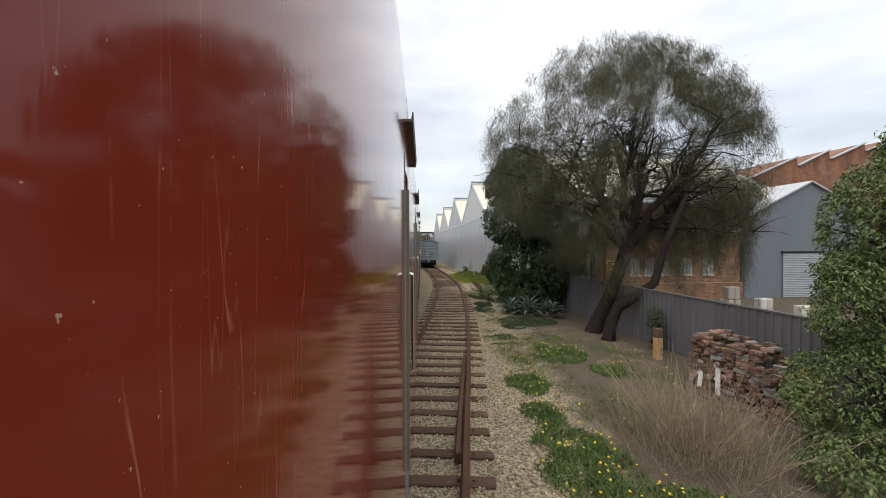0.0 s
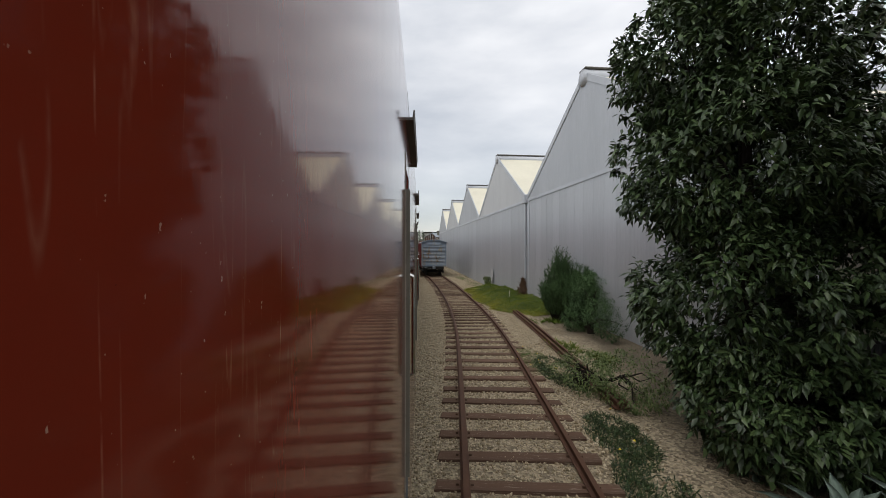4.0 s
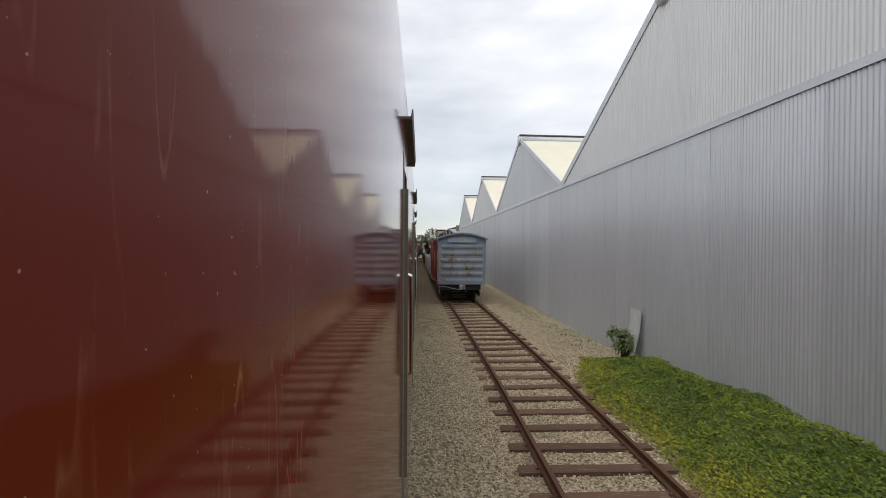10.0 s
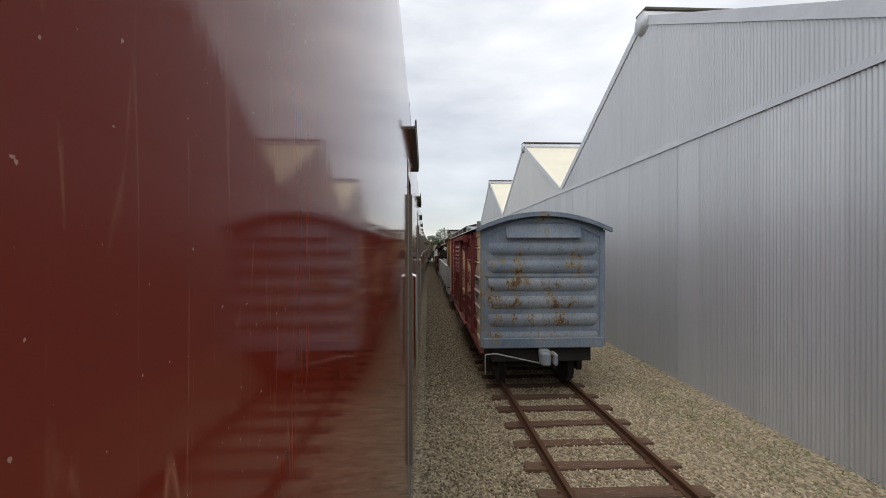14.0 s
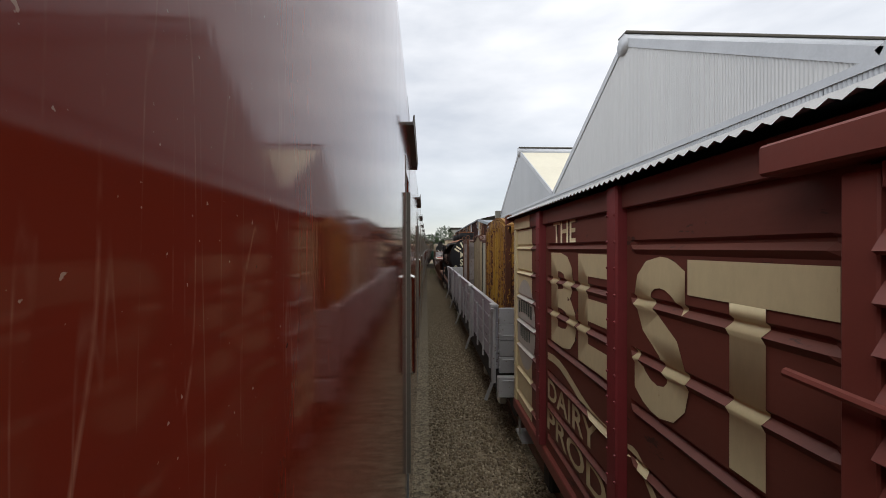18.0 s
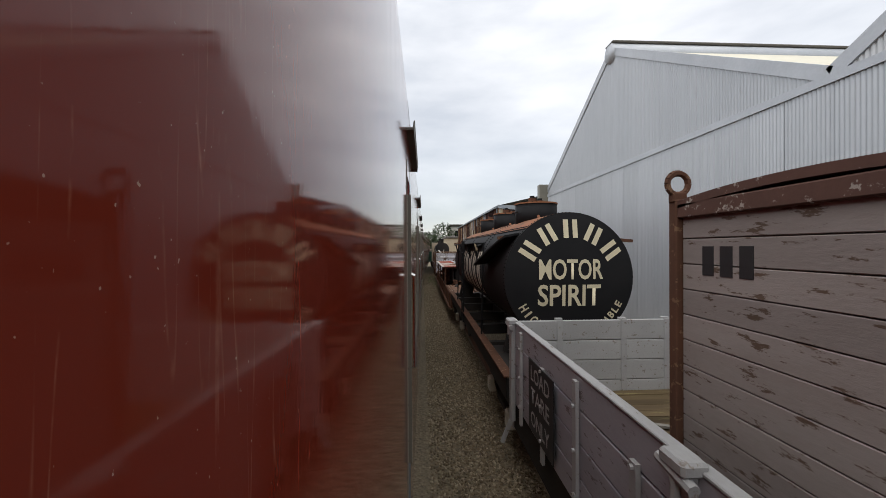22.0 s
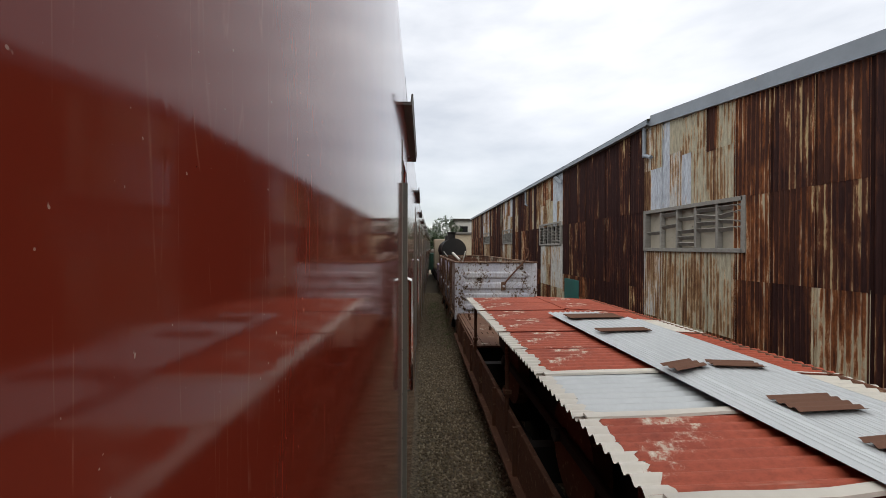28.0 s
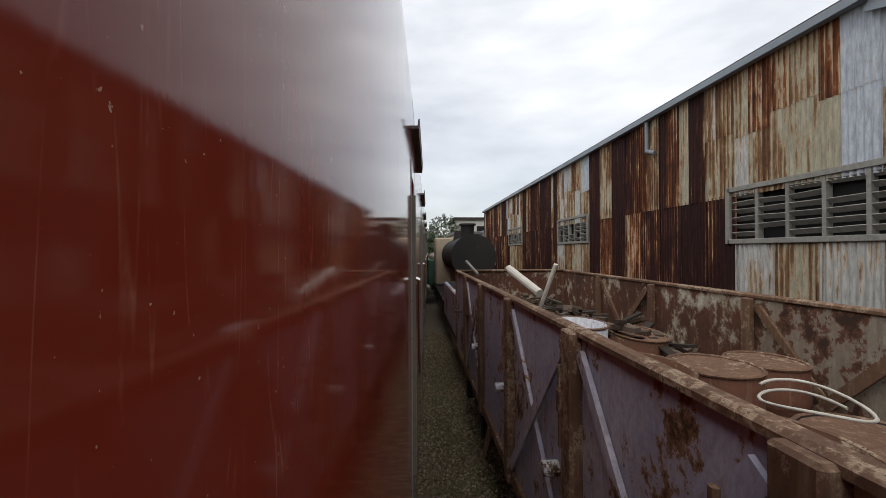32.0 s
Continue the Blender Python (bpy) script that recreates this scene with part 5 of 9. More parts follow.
for k in range(n_fl):
    y0 = OY0 + 0.04 + (OY1 - OY0 - 0.08) * k / n_fl
    part("floor_board", block(OX0 + 0.07, OX1 - 0.07, y0 + 0.004, y0 + (OY1 - OY0 - 0.08) / n_fl - 0.004, 1.16, 1.215 + rng.uniform(0, 0.008)), M_FLOORWOOD, open_wagon)
part("sole_bar", block(OX0 + 0.02, OX0 + 0.12, OY0, OY1, OZ0 - 0.26, OZ0 + 0.1, 0.01), M_BLACK, open_wagon)
part("sole_bar", block(OX1 - 0.12, OX1 - 0.02, OY0, OY1, OZ0 - 0.26, OZ0 + 0.1, 0.01), M_BLACK, open_wagon)
part("underframe", block(OX0 + 0.3, OX1 - 0.3, OY0 + 0.1, OY1 - 0.1, 0.66, 1.15), M_BLACK, open_wagon)
for y in (OY0 + 1.9, OY1 - 1.9):
    bogie(open_wagon, 2.55, y, M_WHITE_BOX)
sign = part("load_board", block(OX0 - 0.045, OX0 - 0.035, OY1 - 1.75, OY1 - 0.95, 1.2, 1.98, 0.004), M_SIGNBLACK, open_wagon, "black stencil board with grey words")
for word, z in (("LOAD", 1.76), ("TARE", 1.53), ("ONLY", 1.28)):
    part("word_" + word.lower(), lay_on_side(letter_mesh(word, 0.16, 0.6, 0.015), OY1 - 1.05, z, lambda z: OX0 - 0.045, [], 0.003), M_WAGONGREY, sign)

# ---- containers on the open wagon ----
M_YELLOW = flaked("rusting_yellow_paint", (0.42, 0.25, 0.035), (0.27, 0.13, 0.028), (0.135, 0.05, 0.023), (0.04, 0.019, 0.013), 0.50, 0.42, 20.0)
M_YELLOWRUST = paint("rust_with_yellow_remnants", (0.10, 0.036, 0.018), (0.05, 0.022, 0.014), (0.30, 0.155, 0.025), 0.8, 0, 0.565, 50, (1, 1, 0.5), 3.0, 0.5)
M_BOARD_GREY = paint("grey_tongue_boards", (0.32, 0.30, 0.235), (0.23, 0.21, 0.16), (0.13, 0.095, 0.06), 0.75, 0, 0.60, 60, (1, 1, 0.12), 1.5, 0.35, 0.25)
M_BOARD_BROWN = paint("bare_brown_boards", (0.26, 0.21, 0.135), (0.16, 0.12, 0.075), (0.10, 0.065, 0.045), 0.8, 0, 0.565, 60, (1, 1, 0.12), 1.4, 0.4, 0.2)
M_BOARD_PINK = paint("faded_pinkish_boards", (0.285, 0.25, 0.235), (0.19, 0.155, 0.14), (0.10, 0.068, 0.05), 0.8, 0, 0.575, 60, (1, 0.25, 1), 2.2, 0.45, 0.28)
M_ROOFTIN = paint("flaking_red_roof", (0.12, 0.062, 0.048), (0.075, 0.045, 0.036), (0.34, 0.30, 0.26), 0.75, 0, 0.575, 34)
Z_FLOOR = 1.222


def arch(u, rise):
    return rise * (1 - (2 * u - 1) ** 2)


def arched_roof(parent, x0, x1, y0, y1, z, rise, material, over=0.05):
    bm = bmesh.new()
    ring = []
    for x in (x0 - over, x1 + over):
        ring.append([(bm.verts.new((x, y0 - over + (y1 - y0 + 2 * over) * k / 12, z + arch(k / 12, rise) + 0.02)), bm.verts.new((x, y0 - over + (y1 - y0 + 2 * over) * k / 12, z + arch(k / 12, rise) - 0.03))) for k in range(13)])
    for k in range(12):
        for t in (0, 1):
            bm.faces.new((ring[0][k][t], ring[0][k + 1][t], ring[1][k + 1][t], ring[1][k][t]))
        for r in ring:
            bm.faces.new((r[k][0], r[k][1], r[k + 1][1], r[k + 1][0]))
    bm.faces.new((ring[0][0][0], ring[0][0][1], ring[1][0][1], ring[1][0][0]))
    bm.faces.new((ring[0][12][0], ring[0][12][1], ring[1][12][1], ring[1][12][0]))
    bmesh.ops.recalc_face_normals(bm, faces=bm.faces)
    return part("roof", bm, material, parent)


def lifting_ring(parent, x, y, z, material):
    bm = bmesh.new()
    pts = [(0.075 * math.cos(a), 0.075 * math.sin(a)) for a in [2 * math.pi * k / 14 for k in range(14)]]
    for (a, b), (c, d) in zip(pts, pts[1:] + pts[:1]):
        rod(bm, (x + a, y, z + 0.09 + b), (x + c, y, z + 0.09 + d), 0.022, 6)
    slab(bm, x - 0.05, x + 0.05, y - 0.03, y + 0.03, z - 0.04, z + 0.03, 0.008)
    part("lifting_ring", bm, material, parent)


# yellow steel container with pressed upright flutes
cx0, cx1, cy0, cy1, ct = 1.36, 3.30, 69.45, 71.62, 3.58
yellow = thing("steel_container", "rusting yellow steel goods container with upright flutes", "container", group="containers on the open wagon")


def fluted(along, a, c, fixed, out, top, z0=Z_FLOOR + 0.05):
    """A fluted plate along y (along=1) or x (along=0); top(u) gives its upper edge."""
    n = int(round((c - a) / 0.28)) * 4
    bm = bmesh.new()
    rows = []
    for i in range(n + 1):
        u = i / n
        d = 0.085 if i % 4 in (1, 2) else 0.0
        p = a + (c - a) * u
        lo, hi = z0, top(u)
        q = lambda z: (fixed + out * d, p, z) if along else (p, fixed + out * d, z)
        rows.append((bm.verts.new(q(lo)), bm.verts.new(q(hi))))
    for r, s in zip(rows, rows[1:]):
        bm.faces.new((r[0], s[0], s[1], r[1]))
    return bm


part("side", fluted(1, cy0, cy1, cx0 + 0.03, -1, lambda u: ct + arch(u, 0.2) - 0.12), M_YELLOW, yellow, "fluted arched side, flaking to rust")
part("side", fluted(1, cy0, cy1, cx1 - 0.03, 1, lambda u: ct + arch(u, 0.2) - 0.12), M_YELLOW, yellow)
part("end", fluted(0, cx0, cx1, cy0 + 0.03, -1, lambda u: ct - 0.1), M_YELLOW, yellow)
part("end", fluted(0, cx0, cx1, cy1 - 0.03, 1, lambda u: ct - 0.1), M_YELLOW, yellow)
part("lining", block(cx0 + 0.08, cx1 - 0.08, cy0 + 0.08, cy1 - 0.08, Z_FLOOR, ct - 0.1), M_STEEL_RUST, yellow)
arched_roof(yellow, cx0, cx1, cy0, cy1, ct, 0.2, M_YELLOW, 0.02)
for x in (cx0, cx1):
    for y in (cy0, cy1):
        part("corner_post", block(x - 0.05, x + 0.05, y - 0.05, y + 0.05, Z_FLOOR, ct + 0.01, 0.012), M_YELLOWRUST, yellow)
        d, e = (0.3 if x == cx0 else -0.3), (0.3 if y == cy0 else -0.3)
        bm = bmesh.new()
        for tri in (((0, 0), (d, 0), (0, e)),):
            low = [bm.verts.new((x + p, y + q, ct - 0.02)) for p, q in tri]
            high = [bm.verts.new((x + p, y + q, ct + 0.035 + 0.05 * abs(q))) for p, q in tri]
            bm.faces.new(low)
            bm.faces.new(high)
            for i in range(3):
                bm.faces.new((low[i], low[(i + 1) % 3], high[(i + 1) % 3], high[i]))
        bmesh.ops.recalc_face_normals(bm, faces=bm.faces)
        part("corner_plate", bm, M_YELLOWRUST, yellow, "rusted triangular corner plate")
    bm = sweep([(x, cy0 + (cy1 - cy0) * k / 12, ct - 0.12 + arch(k / 12, 0.2)) for k in range(13)], [(-0.045, -0.06), (0.045, -0.06), (0.045, 0.08), (-0.045, 0.08)])
    part("top_rail", bm, M_YELLOW, yellow)
    part("bottom_rail", block(x - 0.05, x + 0.05, cy0, cy1, Z_FLOOR, Z_FLOOR + 0.12, 0.01), M_YELLOW, yellow)
for y in (cy0, cy1):
    part("top_rail", block(cx0, cx1, y - 0.05, y + 0.05, ct - 0.14, ct, 0.01), M_YELLOW, yellow)
hook = [(0, 0.0), (0.02, 0.10), (0.01, 0.14), (-0.02, 0.18), (-0.06, 0.2), (-0.10, 0.185), (-0.125, 0.15)]
for yy in (cy0 + 0.14, cy1 - 0.14):
    bm = bmesh.new()
    for (a, b), (c, d) in zip(hook, hook[1:]):
        rod(bm, (cx0 + 0.12 + a, yy - 0.5 * a, ct - 0.05 + 1.2 * b), (cx0 + 0.12 + c, yy - 0.5 * c, ct - 0.05 + 1.2 * d), 0.028, 8)
    part("lifting_hook", bm, M_STEEL_RUST, yellow, "heavy rusted lifting hook")
bm = bmesh.new()
for a, c in (((0, 0, 0), (0, 0, 0.12)), ((0, 0, 0.12), (0, 0.22, 0.12)), ((0, 0.22, 0.12), (0, 0.22, 0))):
    rod(bm, (cx0 + 0.5, cy0 + 1.3 + a[1], ct + 0.19 + a[2]), (cx0 + 0.5, cy0 + 1.3 + c[1], ct + 0.19 + c[2]), 0.012, 6)
part("roof_handle", bm, M_STEEL_RUST, yellow)

for row, z in ((0, 2.86), (1, 2.46)):
    for k in range(7):
        yb = cy0 + 0.18 + 0.271 * k
        part("worn_mark", block(cx0 - 0.038, cx0 - 0.031, yb - 0.03, yb + 0.03, z - 0.09 + 0.02 * (k % 3), z + 0.05 + 0.02 * (k % 2)), M_SIGNBLACK, yellow)

# grey boarded container, one board gone
gx0, gx1, gy0, gy1, gt = 1.92, 3.85, 76.6, 78.35, 3.46
grey_box = thing("timber_container", "weathered grey boarded container with one plank missing", "container", group="containers on the open wagon")
n = 17
for k in range(n):
    a = gx0 + 0.06 + (gx1 - gx0 - 0.12) * k / n
    if k == 13:
        part("bare_lining", block(a, a + 0.1, gy0 + 0.05, gy0 + 0.06, Z_FLOOR + 0.3, gt - 0.35), M_GALV, grey_box, "crumpled foil lining behind the gap")
        continue
    part("end_board", block(a + 0.003, a + (gx1 - gx0 - 0.12) / n - 0.003, gy0, gy0 + 0.04, Z_FLOOR, gt - 0.06, 0.004), M_BOARD_GREY, grey_box)
n = 14
for k in range(n):
    a = gy0 + 0.06 + (gy1 - gy0 - 0.12) * k / n
    part("side_board", block(gx0, gx0 + 0.04, a + 0.003, a + (gy1 - gy0 - 0.12) / n - 0.003, Z_FLOOR, gt - 0.04 + arch((k + 0.5) / n, 0.22), 0.004), M_BOARD_BROWN, grey_box)
# Solid core, painted near-black as the unlit inside behind the missing plank.
part("lining", block(gx0 + 0.06, gx1 - 0.04, gy0 + 0.08, gy1 - 0.04, Z_FLOOR, gt - 0.05), M_VOID, grey_box)
part("far_end", block(gx0 + 0.05, gx1 - 0.05, gy1 - 0.04, gy1, Z_FLOOR, gt), M_BOARD_GREY, grey_box)
part("far_side", block(gx1 - 0.04, gx1, gy0, gy1, Z_FLOOR, gt), M_BOARD_GREY, grey_box)
arched_roof(grey_box, gx0, gx1, gy0, gy1, gt, 0.22, M_ROOFTIN, 0.04)
for x in (gx0, gx1):
    for y in (gy0, gy1):
        part("corner_iron", block(x - 0.035, x + 0.035, y - 0.035, y + 0.035, Z_FLOOR, gt, 0.008), M_BOARD_BROWN, grey_box)
        lifting_ring(grey_box, x, y, gt + 0.03, M_STEEL_RUST)
for x in (gx0 + 0.78, gx0 + 1.36, gx0 + 1.72):
    part("batten", block(x - 0.03, x + 0.03, gy0 - 0.025, gy0, Z_FLOOR + 0.02, gt - 0.08, 0.005), M_BOARD_GREY, grey_box)
part("head_rail", block(gx0, gx1, gy0 - 0.03, gy0 + 0.02, gt - 0.08, gt + 0.03, 0.01), M_ROOFTIN, grey_box)

# pinkish boarded container with level planks
px0, px1, py0, py1, pt = 1.66, 3.55, 78.55, 80.25, 3.52
pink_box = thing("timber_container", "faded pinkish plank container with a peeling red roof", "container", group="containers on the open wagon")
n = 13
for k in range(n):
    z0 = Z_FLOOR + (pt - 0.1 - Z_FLOOR) * k / n
    part("side_board", block(px0, px0 + 0.04, py0 + 0.05, py1 - 0.05, z0 + 0.003, z0 + (pt - 0.1 - Z_FLOOR) / n - 0.003, 0.004), M_BOARD_PINK, pink_box)
    part("end_board", block(px0 + 0.05, px1 - 0.05, py0, py0 + 0.04, z0 + 0.003, z0 + (pt - 0.1 - Z_FLOOR) / n - 0.003, 0.004), M_BOARD_PINK, pink_box)
part("lining", block(px0 + 0.05, px1, py0 + 0.05, py1, Z_FLOOR, pt - 0.1), M_BOARD_PINK, pink_box)
arched_roof(pink_box, px0, px1, py0, py1, pt - 0.04, 0.06, M_ROOFTIN, 0.03)
part("roof_fascia", block(px0 - 0.03, px0 + 0.03, py0, py1, pt - 0.13, pt - 0.03, 0.008), M_ROOFTIN, pink_box, "peeling red and white roof edge")
for x in (px0, px1):
    for y in (py0, py1):
        part("corner_iron", block(x - 0.04, x + 0.04, y - 0.04, y + 0.04, Z_FLOOR, pt, 0.008), M_STEEL_RUST, pink_box)
        lifting_ring(pink_box, x, y, pt + 0.02, M_STEEL_RUST)
for k, y in enumerate((py1 - 0.28, py1 - 0.42, py1 - 0.56)):
    part("number_bar", block(px0 - 0.004, px0 + 0.001, y - 0.045, y + 0.045, 3.02, 3.2), M_SIGNBLACK, pink_box)
rng = random.Random(8)
for k in range(7):
    x, y = rng.uniform(1.5, 3.2), rng.choice((rng.uniform(73.2, 76.2), rng.uniform(81.6, 82.6)))
    a = rng.uniform(-0.5, 0.5)
    stick = part("timber_scrap", strut((x, y, Z_FLOOR + 0.03), (x + 0.4 * math.cos(a), y + 0.4 * math.sin(a), Z_FLOOR + 0.035), 0.06, 0.025), M_TIMBER_GREY)
    tagged(stick, "broken scrap of timber on the wagon floor", "timber", "scraps on the wagon floor")

# ---- the tank wagon ----
M_TANKBLACK = paint("tank_black", (0.010, 0.010, 0.011), (0.018, 0.017, 0.017), (0.05, 0.033, 0.024), 0.66, 0, 0.70, 12, (1, 1, 1), 1.3, 0.2)
M_TANKRUST = paint("tank_top_rust", (0.27, 0.112, 0.055), (0.12, 0.066, 0.042), (0.045, 0.038, 0.03), 0.7, 0, 0.60, 22, (1, 1, 1), 1.2, 0.3)
M_SIGNCREAM = paint("cream_sign_paint", (0.66, 0.59, 0.40), (0.58, 0.52, 0.36), (0.35, 0.30, 0.22), 0.55, 0, 0.70, 9)
M_SIGNWORN = paint("worn_sign_paint", (0.66, 0.62, 0.52), (0.50, 0.46, 0.37), (0.06, 0.055, 0.05), 0.6, 0, 0.63, 22, (1, 1, 0.3), 1.6)
TX, TZ, TR, TY0, TY1 = 2.36, 2.68, 1.10, 83.98, 93.4
tank_wagon = thing("tank_wagon", "old riveted black tank wagon with cream lettering", "tank wagon")
bm = bmesh.new()
bmesh.ops.create_cone(bm, cap_ends=False, segments=64, radius1=TR, radius2=TR, depth=TY1 - TY0, matrix=Matrix.Translation((TX, (TY0 + TY1) / 2, TZ)) @ Matrix.Rotation(math.pi / 2, 4, "X"))
barrel = part("barrel", bm, M_TANKBLACK, tank_wagon, smooth=True)
for ye, s in ((TY0, -1), (TY1, 1)):
    bm = bmesh.new()
    rings = []
    for k in range(7):
        r = TR * (1 - k / 6)
        d = 0.10 * (1 - (r / TR) ** 2)
        rings.append([bm.verts.new((TX + r * math.cos(a), ye + s * d, TZ + r * math.sin(a))) for a in [2 * math.pi * j / 48 for j in range(48)]] if k < 6 else [bm.verts.new((TX, ye + s * d, TZ))])
    for a, c in zip(rings, rings[1:]):
        for j in range(48):
            bm.faces.new((a[j], a[(j + 1) % 48], c[(j + 1) % 48], c[j]) if len(c) > 1 else (a[j], a[(j + 1) % 48], c[0]))
    bmesh.ops.recalc_face_normals(bm, faces=bm.faces)
    part("tank_end", bm, M_TANKBLACK, tank_wagon, "shallow dished black tank end", True)
# lap straps and rivet rows
top_fan = [math.radians(90 + k * 4.6) for k in range(-9, 10)]
bm = bmesh.new()
rows = [[bm.verts.new((TX + (TR + 0.006) * math.cos(a), y, TZ + (TR + 0.006) * math.sin(a))) for a in top_fan] for y in np.linspace(TY0 + 0.02, TY1 - 0.02, 12)]
for a, c in zip(rows, rows[1:]):
    for k in range(len(top_fan) - 1):
        bm.faces.new((a[k], a[k + 1], c[k + 1], c[k]))
part("top_plate", bm, M_TANKRUST, tank_wagon, "rust-red crown plate along the top", True)
rivets = bmesh.new()
seams = [TY0 + 0.06, 86.53, 86.6, 87.05, 87.12, 89.55, 89.62, 92.2, TY1 - 0.06]
dome_pt = bmesh.new()
bmesh.ops.create_icosphere(dome_pt, subdivisions=1, radius=0.0155)
dv, df = [v.co.copy() for v in dome_pt.verts], [[v.index for v in f.verts] for f in dome_pt.faces]
dome_pt.free()
rv, rf = [], []


def rivet(p):
    n0 = len(rv)
    rv.extend([tuple(Vector(p) + c) for c in dv])
    rf.extend([[n0 + i for i in f] for f in df])


rivets.free()
for y in seams:
    for k in range(110):
        a = 2 * math.pi * k / 110
        rivet((TX + (TR + 0.002) * math.cos(a), y, TZ + (TR + 0.002) * math.sin(a)))
for a in (top_fan[0], top_fan[0] + 0.05, top_fan[-1], top_fan[-1] - 0.05):
    for k in range(170):
        rivet((TX + (TR + 0.006) * math.cos(a), TY0 + 0.1 + k * (TY1 - TY0 - 0.2) / 170, TZ + (TR + 0.006) * math.sin(a)))
raw("rivets", rv, rf, M_TANKBLACK, tank_wagon, "rows of domed rivets", True, "stuff")
for y in (85.85, 88.35, 90.8):
    bm = bmesh.new()
    rod(bm, (TX, y, TZ + TR - 0.14), (TX, y, TZ + TR + 0.33), 0.44, 32)
    dome = part("dome", bm, M_TANKBLACK, tank_wagon, "flat-topped black filling dome", True)
    part("dome_lid", bar((TX, y, TZ + TR + 0.33), (TX, y, TZ + TR + 0.36), 0.455, 32), M_TANKRUST, dome)
    for o in (-0.20, 0.22):
        part("valve_cap", bar((TX + o * 0.7, y + o, TZ + TR + 0.37), (TX + o * 0.7, y + o, TZ + TR + 0.45), 0.085, 12), M_STEEL_RUST, dome)
        part("valve_nut", bar((TX + o * 0.7, y + o, TZ + TR + 0.45), (TX + o * 0.7, y + o, TZ + TR + 0.50), 0.05, 6), M_TANKBLACK, dome)
    part("dome_handle", bar((TX - 0.44, y - 0.18, TZ + TR + 0.16), (TX - 0.50, y + 0.05, TZ + TR + 0.16), 0.014, 6), M_TANKBLACK, dome)
    for o in (-0.5, 0.5):
        part("dome_foot", bar((TX + o * 0.2, y + o * 1.25, TZ + TR - 0.06), (TX + o * 0.2, y + o, TZ + TR + 0.05), 0.03, 6), M_TANKRUST, dome)


def on_end(bm, u0, v0, lift=0.012):
    """Flat lettering (x right, y up) onto the dished near end, its lower left corner at (u0, v0) from the centre."""
    for v in bm.verts:
        x, z = u0 + v.co.x, v0 + v.co.y
        r2 = min((x * x + z * z) / TR**2, 1)
        v.co = Vector((TX + x, TY0 - 0.10 * (1 - r2) - lift, TZ + z))
    return bm


def round_text(text, radius, a0, a1, height, inward=False):
    """Letters round an arc on the tank end, from angle a0 to a1 (degrees from the right, counter-clockwise)."""
    out = bmesh.new()
    n = len(text)
    for k, ch in enumerate(text):
        if ch == " ":
            continue
        a = radians(a0 + (a1 - a0) * k / (n - 1))
        step = abs(radians(a1 - a0)) / (n - 1) * radius
        g = letter_mesh(ch, height, min(step * 0.74, height * 0.85) if ch != "I" else height * 0.24, 0.03)
        w = max(v.co.x for v in g.verts)
        me = bpy.data.meshes.new("letter")
        turn = a - math.pi / 2 if not inward else a + math.pi / 2
        for v in g.verts:
            p = Vector((v.co.x - w / 2, v.co.y - height / 2, 0))
            p.rotate(Matrix.Rotation(turn, 3, "Z"))
            v.co = Vector((p.x + radius * math.cos(a), p.y + radius * math.sin(a), 0))
        g.to_mesh(me)
        g.free()
        out.from_mesh(me)
        bpy.data.meshes.remove(me)
    return out


part("word_motor", on_end(letter_mesh("MOTOR", 0.34, 1.08, 0.02), -0.54, -0.02), M_SIGNCREAM, tank_wagon, "cream painted word MOTOR")
part("word_spirit", on_end(letter_mesh("SPIRIT", 0.36, 1.06, 0.02), -0.56, -0.46), M_SIGNCREAM, tank_wagon, "cream painted word SPIRIT")
part("word_highly", on_end(round_text("HIGHLY", 0.93, 212, 252, 0.15, True), 0, 0), M_SIGNCREAM, tank_wagon, "cream arched word HIGHLY")
part("word_inflammable", on_end(round_text("INFLAMMABLE", 0.93, 264, 332, 0.13, True), 0, 0), M_SIGNCREAM, tank_wagon, "cream arched word INFLAMMABLE")
# the brand name is kept as plain pairs of bars in its colour, five on the end and five along the side
for k in range(5):
    a = radians(146 - 28 * k)
    bm = bmesh.new()
    for x0, x1, z0, z1 in ((-0.12, -0.035, -0.15, 0.16), (0.035, 0.12, -0.15, 0.16)):
        q = []
        for x, z in ((x0, z0), (x1, z0), (x1, z1), (x0, z1)):
            p = Vector((x, z, 0))
            p.rotate(Matrix.Rotation(a - math.pi / 2, 3, "Z"))
            q.append(bm.verts.new((p.x + 0.82 * math.cos(a), p.y + 0.82 * math.sin(a), 0)))
        bm.faces.new(q)
    part("painted_slab", on_end(bm, 0, 0), M_SIGNCREAM, tank_wagon)


def on_barrel(points, lift=0.010):
    """A painted shape on the barrel's near side from (y, height along the side) corners, wrapped round it."""
    bm = bmesh.new()
    f = bm.faces.new([bm.verts.new((0, y, s)) for y, s in points])
    bmesh.ops.triangulate(bm, faces=[f])
    for k in range(-9, 10):
        bmesh.ops.bisect_plane(bm, geom=list(bm.verts) + list(bm.edges) + list(bm.faces), plane_co=(0, 0, k * 0.09), plane_no=(0, 0, 1))
    for v in bm.verts:
        a = math.pi - v.co.z / TR
        v.co = Vector((TX + (TR + lift) * math.cos(a), v.co.y, TZ + (TR + lift) * math.sin(a)))
    return bm


